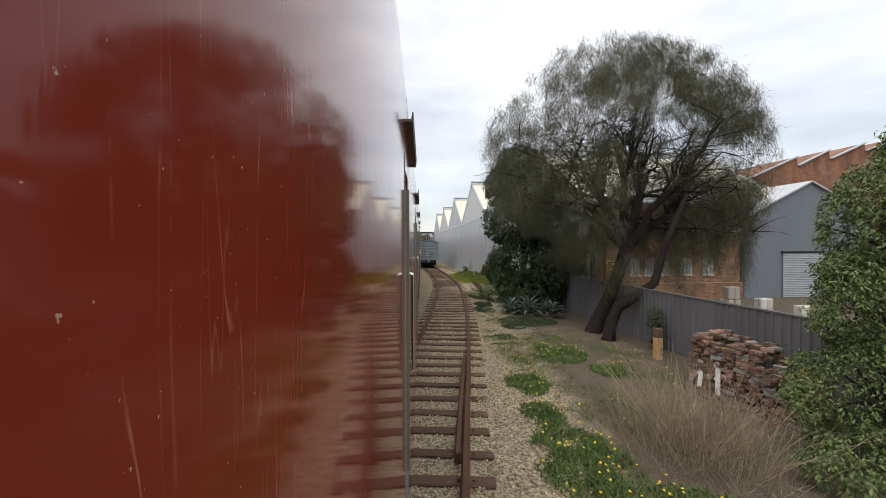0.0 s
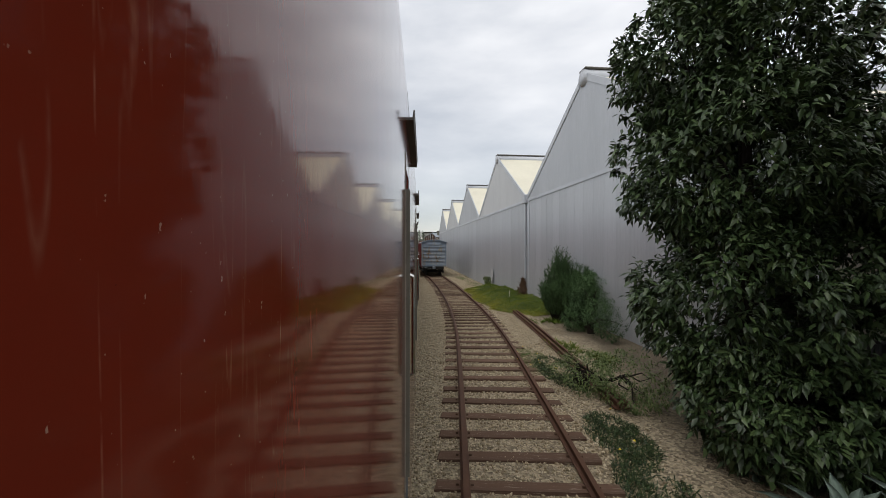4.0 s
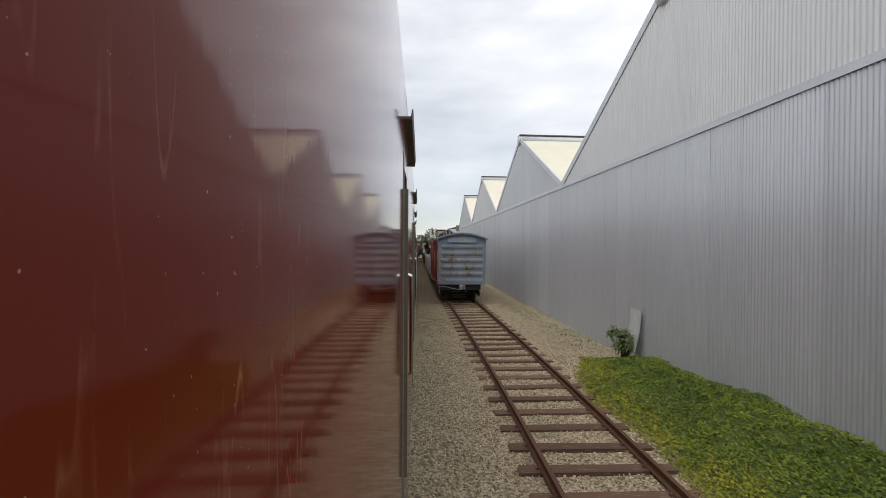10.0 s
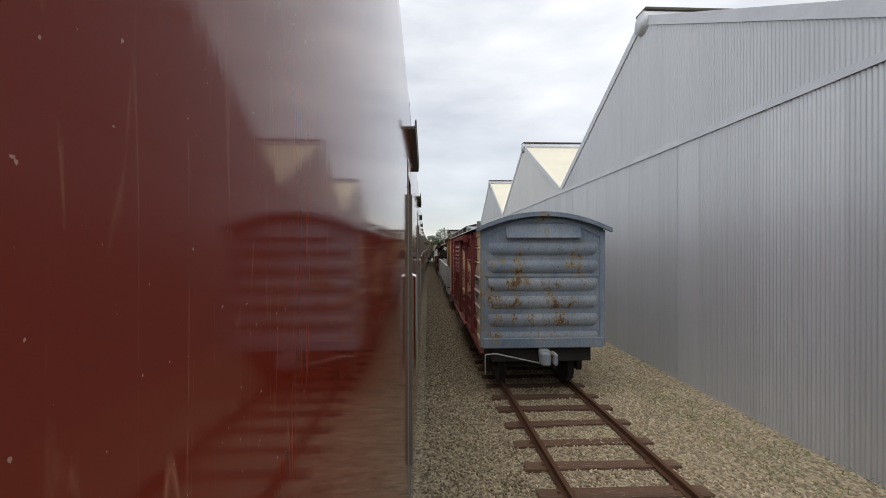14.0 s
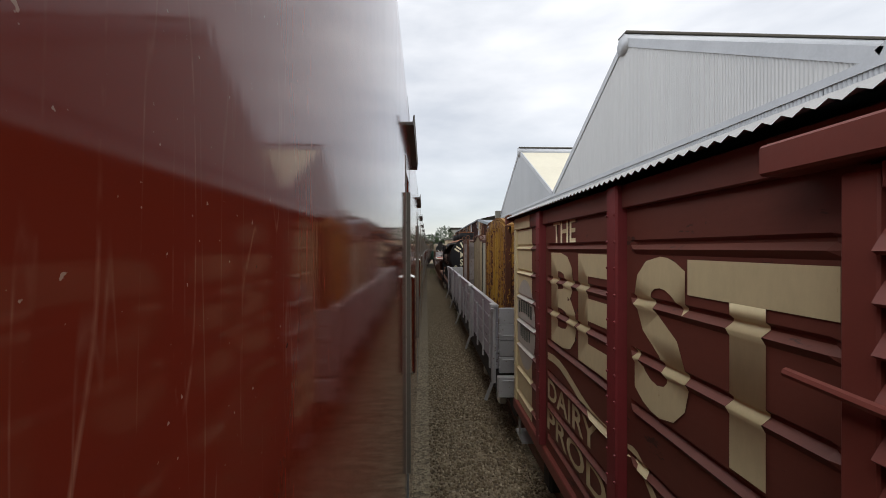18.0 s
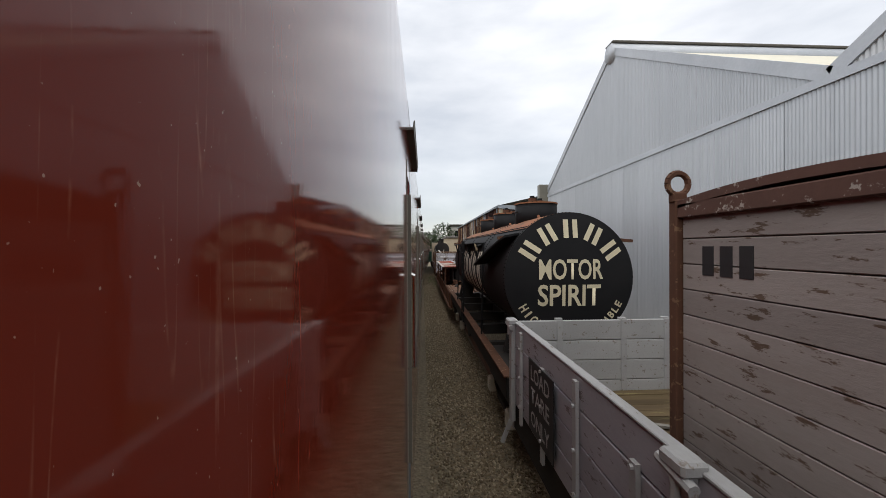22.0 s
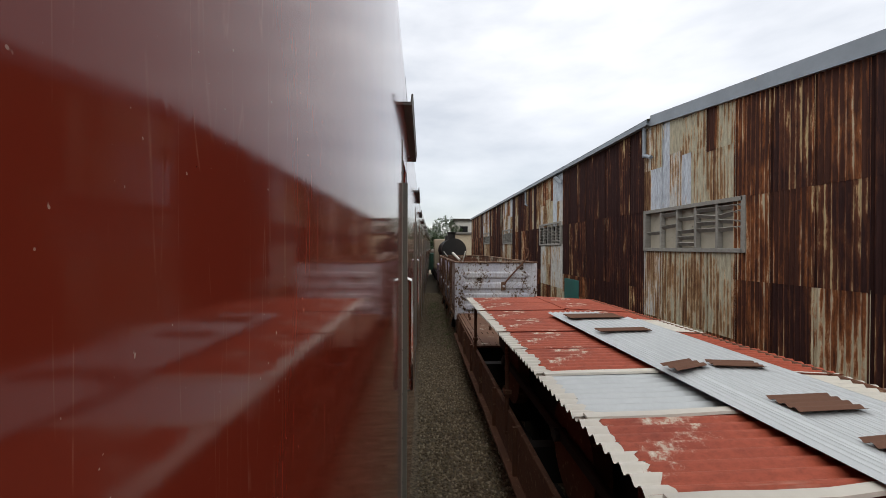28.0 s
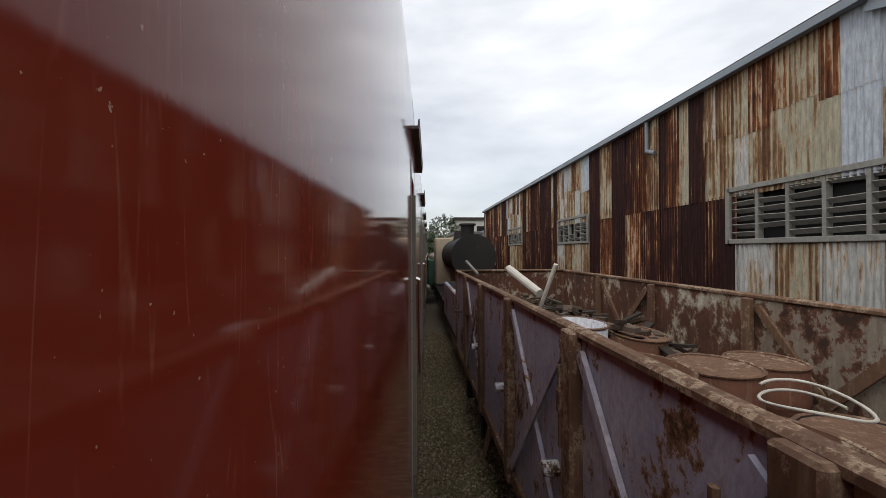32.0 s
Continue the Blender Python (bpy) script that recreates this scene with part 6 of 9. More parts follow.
for k in range(5):
    y = 90.25 - 0.79 * k
    for a, c, s0, s1 in ((y - 0.42, y - 0.24, -0.60, 0.42), (y - 0.13, y + 0.05, -0.60, 0.42)):
        part("painted_slab", on_barrel([(a, s0), (c, s0), (c, s1), (a, s1)], 0.010 + 0.001 * k), M_SIGNWORN, tank_wagon, smooth=True)
# walkway, ladder, cradle and frame
part("walkway", block(TX - TR - 0.12, TX - TR + 0.32, 87.1, 92.6, TZ + 0.60, TZ + 0.64, 0.01), M_TANKBLACK, tank_wagon, "warped narrow walkway board")
bm = bmesh.new()
rows = []
for k in range(9):
    u = k / 8
    z = TZ + 0.74 - 0.55 * u - 0.06 * math.sin(math.pi * u)
    x_in = TX - math.sqrt(TR**2 - (z - TZ) ** 2) - 0.004
    x_out = x_in - 0.26 - 0.05 * math.sin(2.2 * u)
    rows.append([bm.verts.new((x, 84.08 + 1.6 * u, zz)) for x, zz in ((x_in, z + 0.03), (x_out, z - 0.02), (x_out, z - 0.055), (x_in, z - 0.01))])
for r, q in zip(rows, rows[1:]):
    for k in range(4):
        bm.faces.new((r[k], r[(k + 1) % 4], q[(k + 1) % 4], q[k]))
bm.faces.new(rows[0])
bm.faces.new(list(reversed(rows[-1])))
bmesh.ops.recalc_face_normals(bm, faces=bm.faces)
part("collapsed_walkway", bm, M_TANKBLACK, tank_wagon, "sagging black walkway plate torn from its brackets")
part("walkway_stay", bar((TX - TR - 0.02, 86.95, TZ + 0.55), (TX - TR + 0.2, 87.3, TZ + 0.62), 0.03, 6), M_TANKBLACK, tank_wagon)
part("broken_board", strut((TX - TR - 0.06, 87.12, TZ + 0.62), (TX - TR - 0.02, 87.02, TZ + 0.44), 0.045, 0.025), M_BOARD_BROWN, tank_wagon, "splintered board end")
for y in (87.2, 88.6, 90.4, 92.2):
    part("walkway_bracket", strut((TX - TR - 0.08, y, TZ + 0.62), (TX - TR + 0.03, y, TZ + 0.2), 0.05, 0.05, (0, 1, 0)), M_TANKBLACK, tank_wagon)
lad = part("ladder", strut((TX - TR - 0.16, 88.9, 1.0), (TX - TR - 0.14, 88.9, TZ + 0.7), 0.05, 0.03, (0, 1, 0)), M_TANKBLACK, tank_wagon, "black iron side ladder")
part("ladder_stile", strut((TX - TR - 0.16, 89.28, 1.0), (TX - TR - 0.14, 89.28, TZ + 0.7), 0.05, 0.03, (0, 1, 0)), M_TANKBLACK, lad)
for k in range(7):
    part("rung", bar((TX - TR - 0.155, 88.9, 1.25 + k * 0.3), (TX - TR - 0.155, 89.28, 1.25 + k * 0.3), 0.013, 6), M_TANKBLACK, lad)
for y in (86.0, 91.6):
    part("stay_rod", bar((TX - TR - 0.08, y, 1.1), (TX - TR - 0.02, y, TZ + 0.62), 0.02, 6), M_TANKBLACK, tank_wagon)
for y in (84.1, 93.2):
    part("shoulder_bracket", strut((TX - TR - 0.06, y + 0.15, TZ + 0.68), (TX - TR + 0.3, y + 0.15, TZ + 0.72), 0.12, 0.05), M_STEEL_RUST, tank_wagon)
    part("shoulder_bracket", strut((TX + TR - 0.3, y + 0.15, TZ + 0.66), (TX + TR + 0.12, y + 0.15, TZ + 0.62), 0.12, 0.05), M_STEEL_RUST, tank_wagon)
FX0, FX1, FY0, FY1 = 1.12, 3.78, 83.25, 94.2
for x in (FX0, FX1 - 0.12):
    part("sole_bar", block(x, x + 0.10, FY0, FY1, 0.98, 1.27, 0.008), M_BLACK, tank_wagon)
    part("sole_bar_flange", block(x - 0.03, x + 0.13, FY0, FY1, 1.27, 1.30, 0.004), M_STEEL_RUST, tank_wagon)
for y in (FY0 + 0.06, 85.6, 87.4, 89.2, 91.0, 92.6, FY1 - 0.06):
    part("cross_member", block(FX0 + 0.11, FX1 - 0.13, y - 0.08, y + 0.08, 1.0, 1.24, 0.008), M_BLACK, tank_wagon)
part("centre_sill", block(TX + 0.0, TX + 0.4, FY0, FY1, 0.95, 1.22), M_BLACK, tank_wagon)
part("deck_plate", block(FX0 + 0.12, FX1 - 0.14, FY0 + 0.15, 85.2, 1.245, 1.262), M_BLACK, tank_wagon)
for y in (84.6, 92.9):
    for sx in (-0.75, 0.75):
        part("saddle", strut((TX + sx, y, 1.24), (TX + sx * 0.8, y, TZ - 0.82), 0.5, 0.10, (0, 1, 0)), M_BLACK, tank_wagon)
part("vent_stand", block(TX + 0.55, TX + 0.85, 83.3, 83.55, 1.2, 1.72, 0.02), M_STEEL_RUST, tank_wagon, "rusted square end stanchion")
for y in (FY0 + 1.6, FY1 - 1.6):
    bogie(tank_wagon, 2.5, y, M_WHITE_BOX)
coupler(tank_wagon, 2.5, FY0, -1)
coupler(tank_wagon, 2.5, FY1, 1)

# ---- long flat wagon with a tin-roofed engine frame on it ----
M_DECK = flaked("rusted_deck_plate", (0.185, 0.10, 0.062), (0.155, 0.085, 0.058), (0.31, 0.26, 0.205), (0.40, 0.36, 0.30), 0.59, 0.66, 7.0, 0.85, 0.6)
M_TIN_RED = flaked("flaking_red_tin", (0.37, 0.085, 0.045), (0.27, 0.06, 0.035), (0.46, 0.36, 0.28), (0.58, 0.53, 0.45), 0.60, 0.62, 9.0, 0.6)
M_TIN_WHITE = paint("flaking_white_tin", (0.55, 0.52, 0.45), (0.45, 0.42, 0.37), (0.30, 0.10, 0.06), 0.6, 0, 0.66, 12, (1, 1, 1), 1.2, 0.2, 0.1)
M_TIN_ZINC = paint("grey_zinc_sheet", (0.47, 0.49, 0.49), (0.40, 0.42, 0.42), (0.33, 0.27, 0.2), 0.45, 0.35, 0.70, 12, (1, 1, 1), 1.0, 0.15, 0.1)
M_TIN_BROWN = paint("rusty_brown_tin", (0.13, 0.065, 0.042), (0.09, 0.05, 0.035), None, 0.8)
M_RIVET = paint("dark_rusty_rivet", (0.055, 0.028, 0.018), (0.03, 0.018, 0.013), None, 0.8)
flat = thing("flat_wagon", "long rusted steel flat wagon with riveted deck", "flat wagon")
LX0, LX1, LY0, LY1 = 1.18, 3.98, 94.45, 111.0
for a, c in ((LY0, 98.35), (107.15, LY1)):
    part("deck_plate", block(LX0, LX1, a, c, 1.12, 1.17, 0.008), M_DECK, flat, "riveted rusty deck plate")
    rv, rf = [], []
    for x in np.arange(LX0 + 0.06, LX1, 0.13):
        for y in (a + 0.06, a + 0.2, a + 1.1, a + 1.2, a + 2.2, a + 2.3, c - 0.2, c - 0.06):
            rivet((x, y, 1.168))
    for y in np.arange(a + 0.1, c, 0.13):
        for x in (LX0 + 0.06, LX0 + 0.17, LX0 + 0.9, LX1 - 0.9, LX1 - 0.17, LX1 - 0.06):
            rivet((x, y, 1.168))
    raw("rivets", rv, rf, M_RIVET, flat, "rows of domed rivets", True, "stuff")
for x in (2.38, 3.08):
    for s in (-0.09, 0.09):
        part("deck_channel", block(x + s - 0.02, x + s + 0.02, LY0, 98.5, 1.17, 1.25, 0.005), M_STEEL_RUST, flat)
    for k in range(6):
        y = LY0 + 0.3 + k * 0.7
        part("channel_tie", block(x - 0.1, x + 0.1, y, y + 0.18, 1.205, 1.222), M_STEEL_RUST, flat)
for x, y in ((1.5, 97.9), (1.66, 97.9), (1.95, 97.7), (3.5, 97.9)):
    part("deck_bolt", bar((x, y, 1.16), (x, y, 1.27), 0.025, 8), M_STEEL_RUST, flat)
for x, y in ((2.05, 97.9), (3.35, 97.6)):
    bm = bmesh.new()
    for s in (-0.05, 0.05):
        pts = [(x + s, y + 0.07 * math.cos(a), 1.17 + 0.11 * math.sin(a)) for a in [math.pi * k / 6 for k in range(7)]]
        for p, q in zip(pts, pts[1:]):
            rod(bm, p, q, 0.018, 6)
    part("deck_lug", bm, M_STEEL_RUST, flat)
part("deck_wedge", strut((1.62, 97.3, 1.17), (1.72, 97.45, 1.30), 0.14, 0.05), M_BLACK, flat)
for x in (2.36, 3.17):
    for o in (-0.075, 0.075):
        part("deck_channel", block(x + o - 0.018, x + o + 0.018, 107.3, 109.75, 1.17, 1.25, 0.005), M_STEEL_RUST, flat)
    for k in range(4):
        part("channel_tie", block(x - 0.06, x + 0.06, 107.5 + 0.65 * k, 107.66 + 0.65 * k, 1.172, 1.19), M_STEEL_RUST, flat)
part("loose_bar", strut((3.5, 108.4, 1.19), (3.66, 109.0, 1.19), 0.07, 0.03), M_TIMBER_GREY, flat, "loose pale strip on the deck")
for x, y in ((1.42, 109.9), (1.75, 108.6), (1.45, 110.3)):
    part("deck_lug", bar((x, y, 1.165), (x, y + 0.02, 1.26), 0.035, 8), M_STEEL_RUST, flat)
for x in (LX0, LX1):
    part("sole_bar", block(x - 0.03, x + 0.03, LY0, LY1, 0.55, 1.12, 0.008), M_STEEL_RUST, flat)
    part("sole_flange", block(x - 0.12, x + 0.05, LY0, LY1, 0.52, 0.56, 0.005), M_STEEL_RUST, flat)
    for y in np.arange(LY0 + 0.5, LY1, 1.25):
        part("web_stiffener", block(x - 0.08, x + 0.0, y - 0.02, y + 0.02, 0.56, 1.12), M_STEEL_RUST, flat)
for y in np.arange(LY0 + 0.1, LY1, 1.5):
    part("cross_member", block(LX0 + 0.03, LX1 - 0.03, y - 0.08, y + 0.08, 0.6, 1.0), M_BLACK, flat)
part("centre_sill", block(2.3, 2.86, LY0, LY1, 0.55, 0.95), M_BLACK, flat)
for y in (LY0 + 1.7, LY1 - 1.7, 100.2, 104.0):
    bogie(flat, 2.58, y)
coupler(flat, 2.55, LY0, -1)

frame_ = thing("engine_frame", "black locomotive frame standing on the flat wagon", "engine frame")
for x in (1.62, 3.52):
    bm = bmesh.new()
    outline = [(98.9, 1.3), (98.9, 1.95), (99.6, 1.95), (99.9, 1.6), (101.2, 1.6), (101.6, 1.95), (103.2, 1.95), (103.6, 1.65), (105.0, 1.65), (105.3, 1.9), (106.8, 1.9), (106.8, 1.3), (105.2, 1.05), (100.6, 1.05)]
    a = [bm.verts.new((x - 0.03, y, z)) for y, z in outline]
    bm.faces.new(a)
    e = bmesh.ops.extrude_face_region(bm, geom=list(bm.faces))
    for v in e["geom"]:
        if isinstance(v, bmesh.types.BMVert):
            v.co.x = x + 0.03
    bmesh.ops.recalc_face_normals(bm, faces=bm.faces)
    part("side_plate", bm, M_BLACK, frame_)
for y in (100.4, 102.6, 104.8):
    for x in (1.42, 3.72):
        w = part("wheel", bar((x - 0.06, y, 1.42), (x + 0.06, y, 1.42), 0.42, 24), M_BLACK, frame_)
        part("tyre", bar((x - 0.07, y, 1.42), (x + 0.07, y, 1.42), 0.45, 24), M_STEEL_RUST, w)
        part("crank_pin", bar((x - 0.18, y + 0.15, 1.5), (x + 0.0, y + 0.15, 1.5), 0.06, 10), M_BLACK, w)
    part("axle", bar((1.4, y, 1.42), (3.74, y, 1.42), 0.07, 10), M_BLACK, frame_)
part("coupling_rod", block(1.28, 1.33, 100.3, 105.1, 1.46, 1.56, 0.01), M_BLACK, frame_)
bm = bmesh.new()
outline = [(1.75, 1.32), (1.75, 1.92), (2.0, 1.92), (2.15, 1.55), (2.95, 1.55), (3.1, 1.92), (3.4, 1.92), (3.4, 1.32)]
bm.faces.new([bm.verts.new((x, 98.86, z)) for x, z in outline])
e = bmesh.ops.extrude_face_region(bm, geom=list(bm.faces))
for v in e["geom"]:
    if isinstance(v, bmesh.types.BMVert):
        v.co.y = 98.92
bmesh.ops.recalc_face_normals(bm, faces=bm.faces)
part("front_plate", bm, M_BLACK, frame_)
part("front_beam", block(1.7, 3.45, 98.72, 98.86, 1.28, 1.34, 0.01), M_STEEL_RUST, frame_)
for x in (2.42, 2.5, 2.58):
    bm = bmesh.new()
    pts = [(x, 98.75, 1.98), (x - 0.02, 98.62, 1.8), (x + 0.03, 98.6, 1.5), (x + 0.08, 98.55, 1.22)]
    for p, q in zip(pts, pts[1:]):
        rod(bm, p, q, 0.022, 6)
    part("hose", bm, M_BLACK, frame_, "hanging black hose")
part("hose_coupling", bar((2.6, 98.55, 1.2), (2.6, 98.55, 1.32), 0.035, 8), M_GALV, frame_)
part("gear_case", block(1.9, 3.2, 99.4, 106.4, 1.15, 1.75, 0.05), M_VOID, frame_)
for x in (1.75, 3.4):
    part("buffer_block", block(x - 0.15, x + 0.15, 98.7, 99.1, 1.17, 1.4, 0.03), M_STEEL_RUST, frame_)

tin_roof = thing("tin_shelter", "makeshift shelter of red and white corrugated tin sheets", "shelter")
rng = random.Random(21)
RX0, RX1, RY0, RY1 = 1.05, 3.72, 98.5, 107.2


def roof_z(x):
    return 2.13 - 0.06 * (x - RX0) / (RX1 - RX0) + 0.05 * (1 - abs(2 * (x - RX0) / (RX1 - RX0) - 1))


tones = ["r", "r", "r", "r", "w", "r", "R", "R", "r", "r", "R"]
step = (RY1 - RY0) / len(tones)
for k, tone in enumerate(tones):
    y0 = RY0 + k * step
    for j, (xa, xb) in enumerate(((RX0, 2.55), (2.45, RX1))):
        v, f = corrugated(step + 0.05, 0.0, xb - xa, 0.09, 0.017, 6)
        mt = M_TIN_RED if tone in "rR" and not (j == 1 and k in (4, 7)) else M_TIN_WHITE if j else M_TIN_ZINC
        me = sheet_mesh("tin_sheet", v, f, mt)
        za, zb = roof_z(xa) + 0.006 * (k % 2) + 0.012 * j, roof_z(xb) + 0.006 * (k % 2) + 0.012 * j
        tilt = -math.atan2(zb - za, xb - xa)
        piece("tin_sheet", me, tin_roof, Matrix.Translation((xa + rng.uniform(-0.05, 0.02) * (1 - j), y0, za)) @ Matrix.Rotation(math.pi / 2 + tilt, 4, "Y"))
    # bare pale band along the track-side edge, with a ragged inner rim
    v, f = corrugated(step + 0.04, 0.0, 0.15, 0.09, 0.017, 6)
    rag = [rng.uniform(0.55, 1.15) for _ in range(len(v))]
    top_v = max(p[2] for p in v)
    v = [(p[0], p[1], p[2] * (0.5 * rag[i] + 0.5 * rag[i // 6 * 6]) if p[2] > 0.5 * top_v else p[2]) for i, p in enumerate(v)]
    piece("pale_edge", sheet_mesh("pale_edge", v, f, M_TIN_WHITE), tin_roof, Matrix.Translation((RX0 - 0.06, y0, roof_z(RX0) + 0.006 * (k % 2) + 0.005)) @ Matrix.Rotation(math.pi / 2 - 0.02, 4, "Y"))
for k in (1, 2, 3, 4, 5):
    y0 = RY0 + k * step
    end = RX1 if k in (1, 4, 7) else 2.5
    bm = sweep([(RX0 + (end - RX0) * i / 6, y0 + rng.uniform(-0.012, 0.012), roof_z(RX0 + (end - RX0) * i / 6) + 0.024) for i in range(7)], [(-0.03, -0.01), (0.035, -0.01), (0.03, 0.008), (-0.025, 0.012)])
    part("sheet_lap", bm, M_TIN_WHITE, tin_roof, "bare pale lap between two sheets")
for y in (RY0 + 0.1, 101.2, 104.2, RY1 - 0.2):
    for x in (RX0 + 0.1, RX1 - 0.1):
        post = part("post", bar((x, y, 0.8), (x, y, 2.1), 0.03, 8), M_STEEL_RUST, tin_roof)
        part("clamp", block(x - 0.05, x + 0.05, y - 0.05, y + 0.05, 1.32, 1.38, 0.01), M_STEEL_RUST, post)
    part("purlin", bar((RX0 + 0.05, y, 2.085), (RX1 - 0.05, y, 2.05), 0.03, 8), M_STEEL_RUST, tin_roof)
for x in (RX0 + 0.1, RX1 - 0.1):
    part("edge_rail", bar((x, RY0, 2.09), (x, RY1, 2.09), 0.025, 8), M_STEEL_RUST, tin_roof)
stack = thing("sheet_stack", "stack of loose grey corrugated zinc sheets", "metal sheets")
for k in range(5):
    v, f = corrugated(0.78, 0.0, 6.1 - 0.25 * k, 0.076, 0.010, 6)
    me = sheet_mesh("zinc_sheet", v, f, M_TIN_ZINC)
    m = Matrix.Translation((2.0 + 0.035 * k, 98.95 + 0.07 * k, 2.215 + 0.0055 * k)) @ Matrix.Rotation(-0.004 + rng.uniform(-0.01, 0.01), 4, "Z") @ Matrix(((0, 1, 0, 0), (0, 0, 1, 0), (1, 0, 0, 0), (0, 0, 0, 1)))
    piece("zinc_sheet", me, stack, m)
for k, (x, y, z, w, l, a) in enumerate(((2.04, 104.3, 2.262, 0.74, 0.30, 0.03), (2.05, 103.5, 2.262, 0.62, 0.16, 0.05), (2.02, 102.15, 2.262, 0.36, 0.18, 0.35), (2.38, 102.25, 2.262, 0.38, 0.16, -0.15), (2.22, 101.4, 2.262, 0.44, 0.24, 0.05), (2.2, 100.95, 2.262, 0.48, 0.16, 0.1), (1.72, 100.05, 2.235, 0.45, 0.26, 0.25), (1.45, 99.3, 2.22, 0.42, 0.3, 0.1), (1.6, 98.85, 2.22, 0.4, 0.26, -0.1))):
    v, f = corrugated(l, 0.0, w, 0.06, 0.008, 6)
    scrap = new("tin_scrap", sheet_mesh("tin_scrap", v, f, M_TIN_BROWN))
    scrap.matrix_basis = Matrix.Translation((x, y, z)) @ Matrix.Rotation(a, 4, "Z") @ Matrix.Rotation(math.pi / 2, 4, "Y")
    tagged(scrap, "small rusty brown offcut of corrugated tin", "metal scrap", "tin offcuts on the shelter")

# ---- the rusted open wagon full of scrap ----
M_MAUVE = flaked("flaking_mauve_paint", (0.47, 0.45, 0.51), (0.34, 0.345, 0.46), (0.20, 0.115, 0.06), (0.06, 0.035, 0.025), 0.55, 0.52, 11.0)
M_WHITERUST = flaked("flaking_white_rust_paint", (0.62, 0.63, 0.645), (0.49, 0.50, 0.57), (0.135, 0.085, 0.048), (0.04, 0.028, 0.022), 0.56, 0.53, 15.0, 0.6, 0.45)
M_SIDEWORN = flaked("worn_white_side_paint", (0.52, 0.50, 0.475), (0.38, 0.35, 0.31), (0.17, 0.085, 0.045), (0.05, 0.03, 0.022), 0.545, 0.51, 10.0, 0.7, 0.45)
M_RUSTIN = flaked("deep_rust_inside", (0.125, 0.052, 0.030), (0.075, 0.036, 0.024), (0.30, 0.25, 0.18), (0.46, 0.43, 0.35), 0.545, 0.57, 6.0, 0.85, 0.5)
M_INNERWORN = flaked("worn_inner_side_paint", (0.33, 0.30, 0.24), (0.17, 0.092, 0.056), (0.12, 0.055, 0.032), (0.05, 0.028, 0.02), 0.50, 0.47, 7.0, 0.8, 0.5)
M_RUSTRAIL = flaked("brown_rust_rail", (0.165, 0.092, 0.055), (0.11, 0.06, 0.038), (0.30, 0.22, 0.15), (0.055, 0.03, 0.022), 0.55, 0.52, 16.0, 0.8, 0.5)
JX0, JX1, JY0, JY1, JZ0, JZ1 = 1.16, 3.66, 111.2, 120.6, 1.0, 2.72
scrap_wagon = thing("steel_open_wagon", "rusted steel open wagon, flaking mauve and white paint", "open wagon")
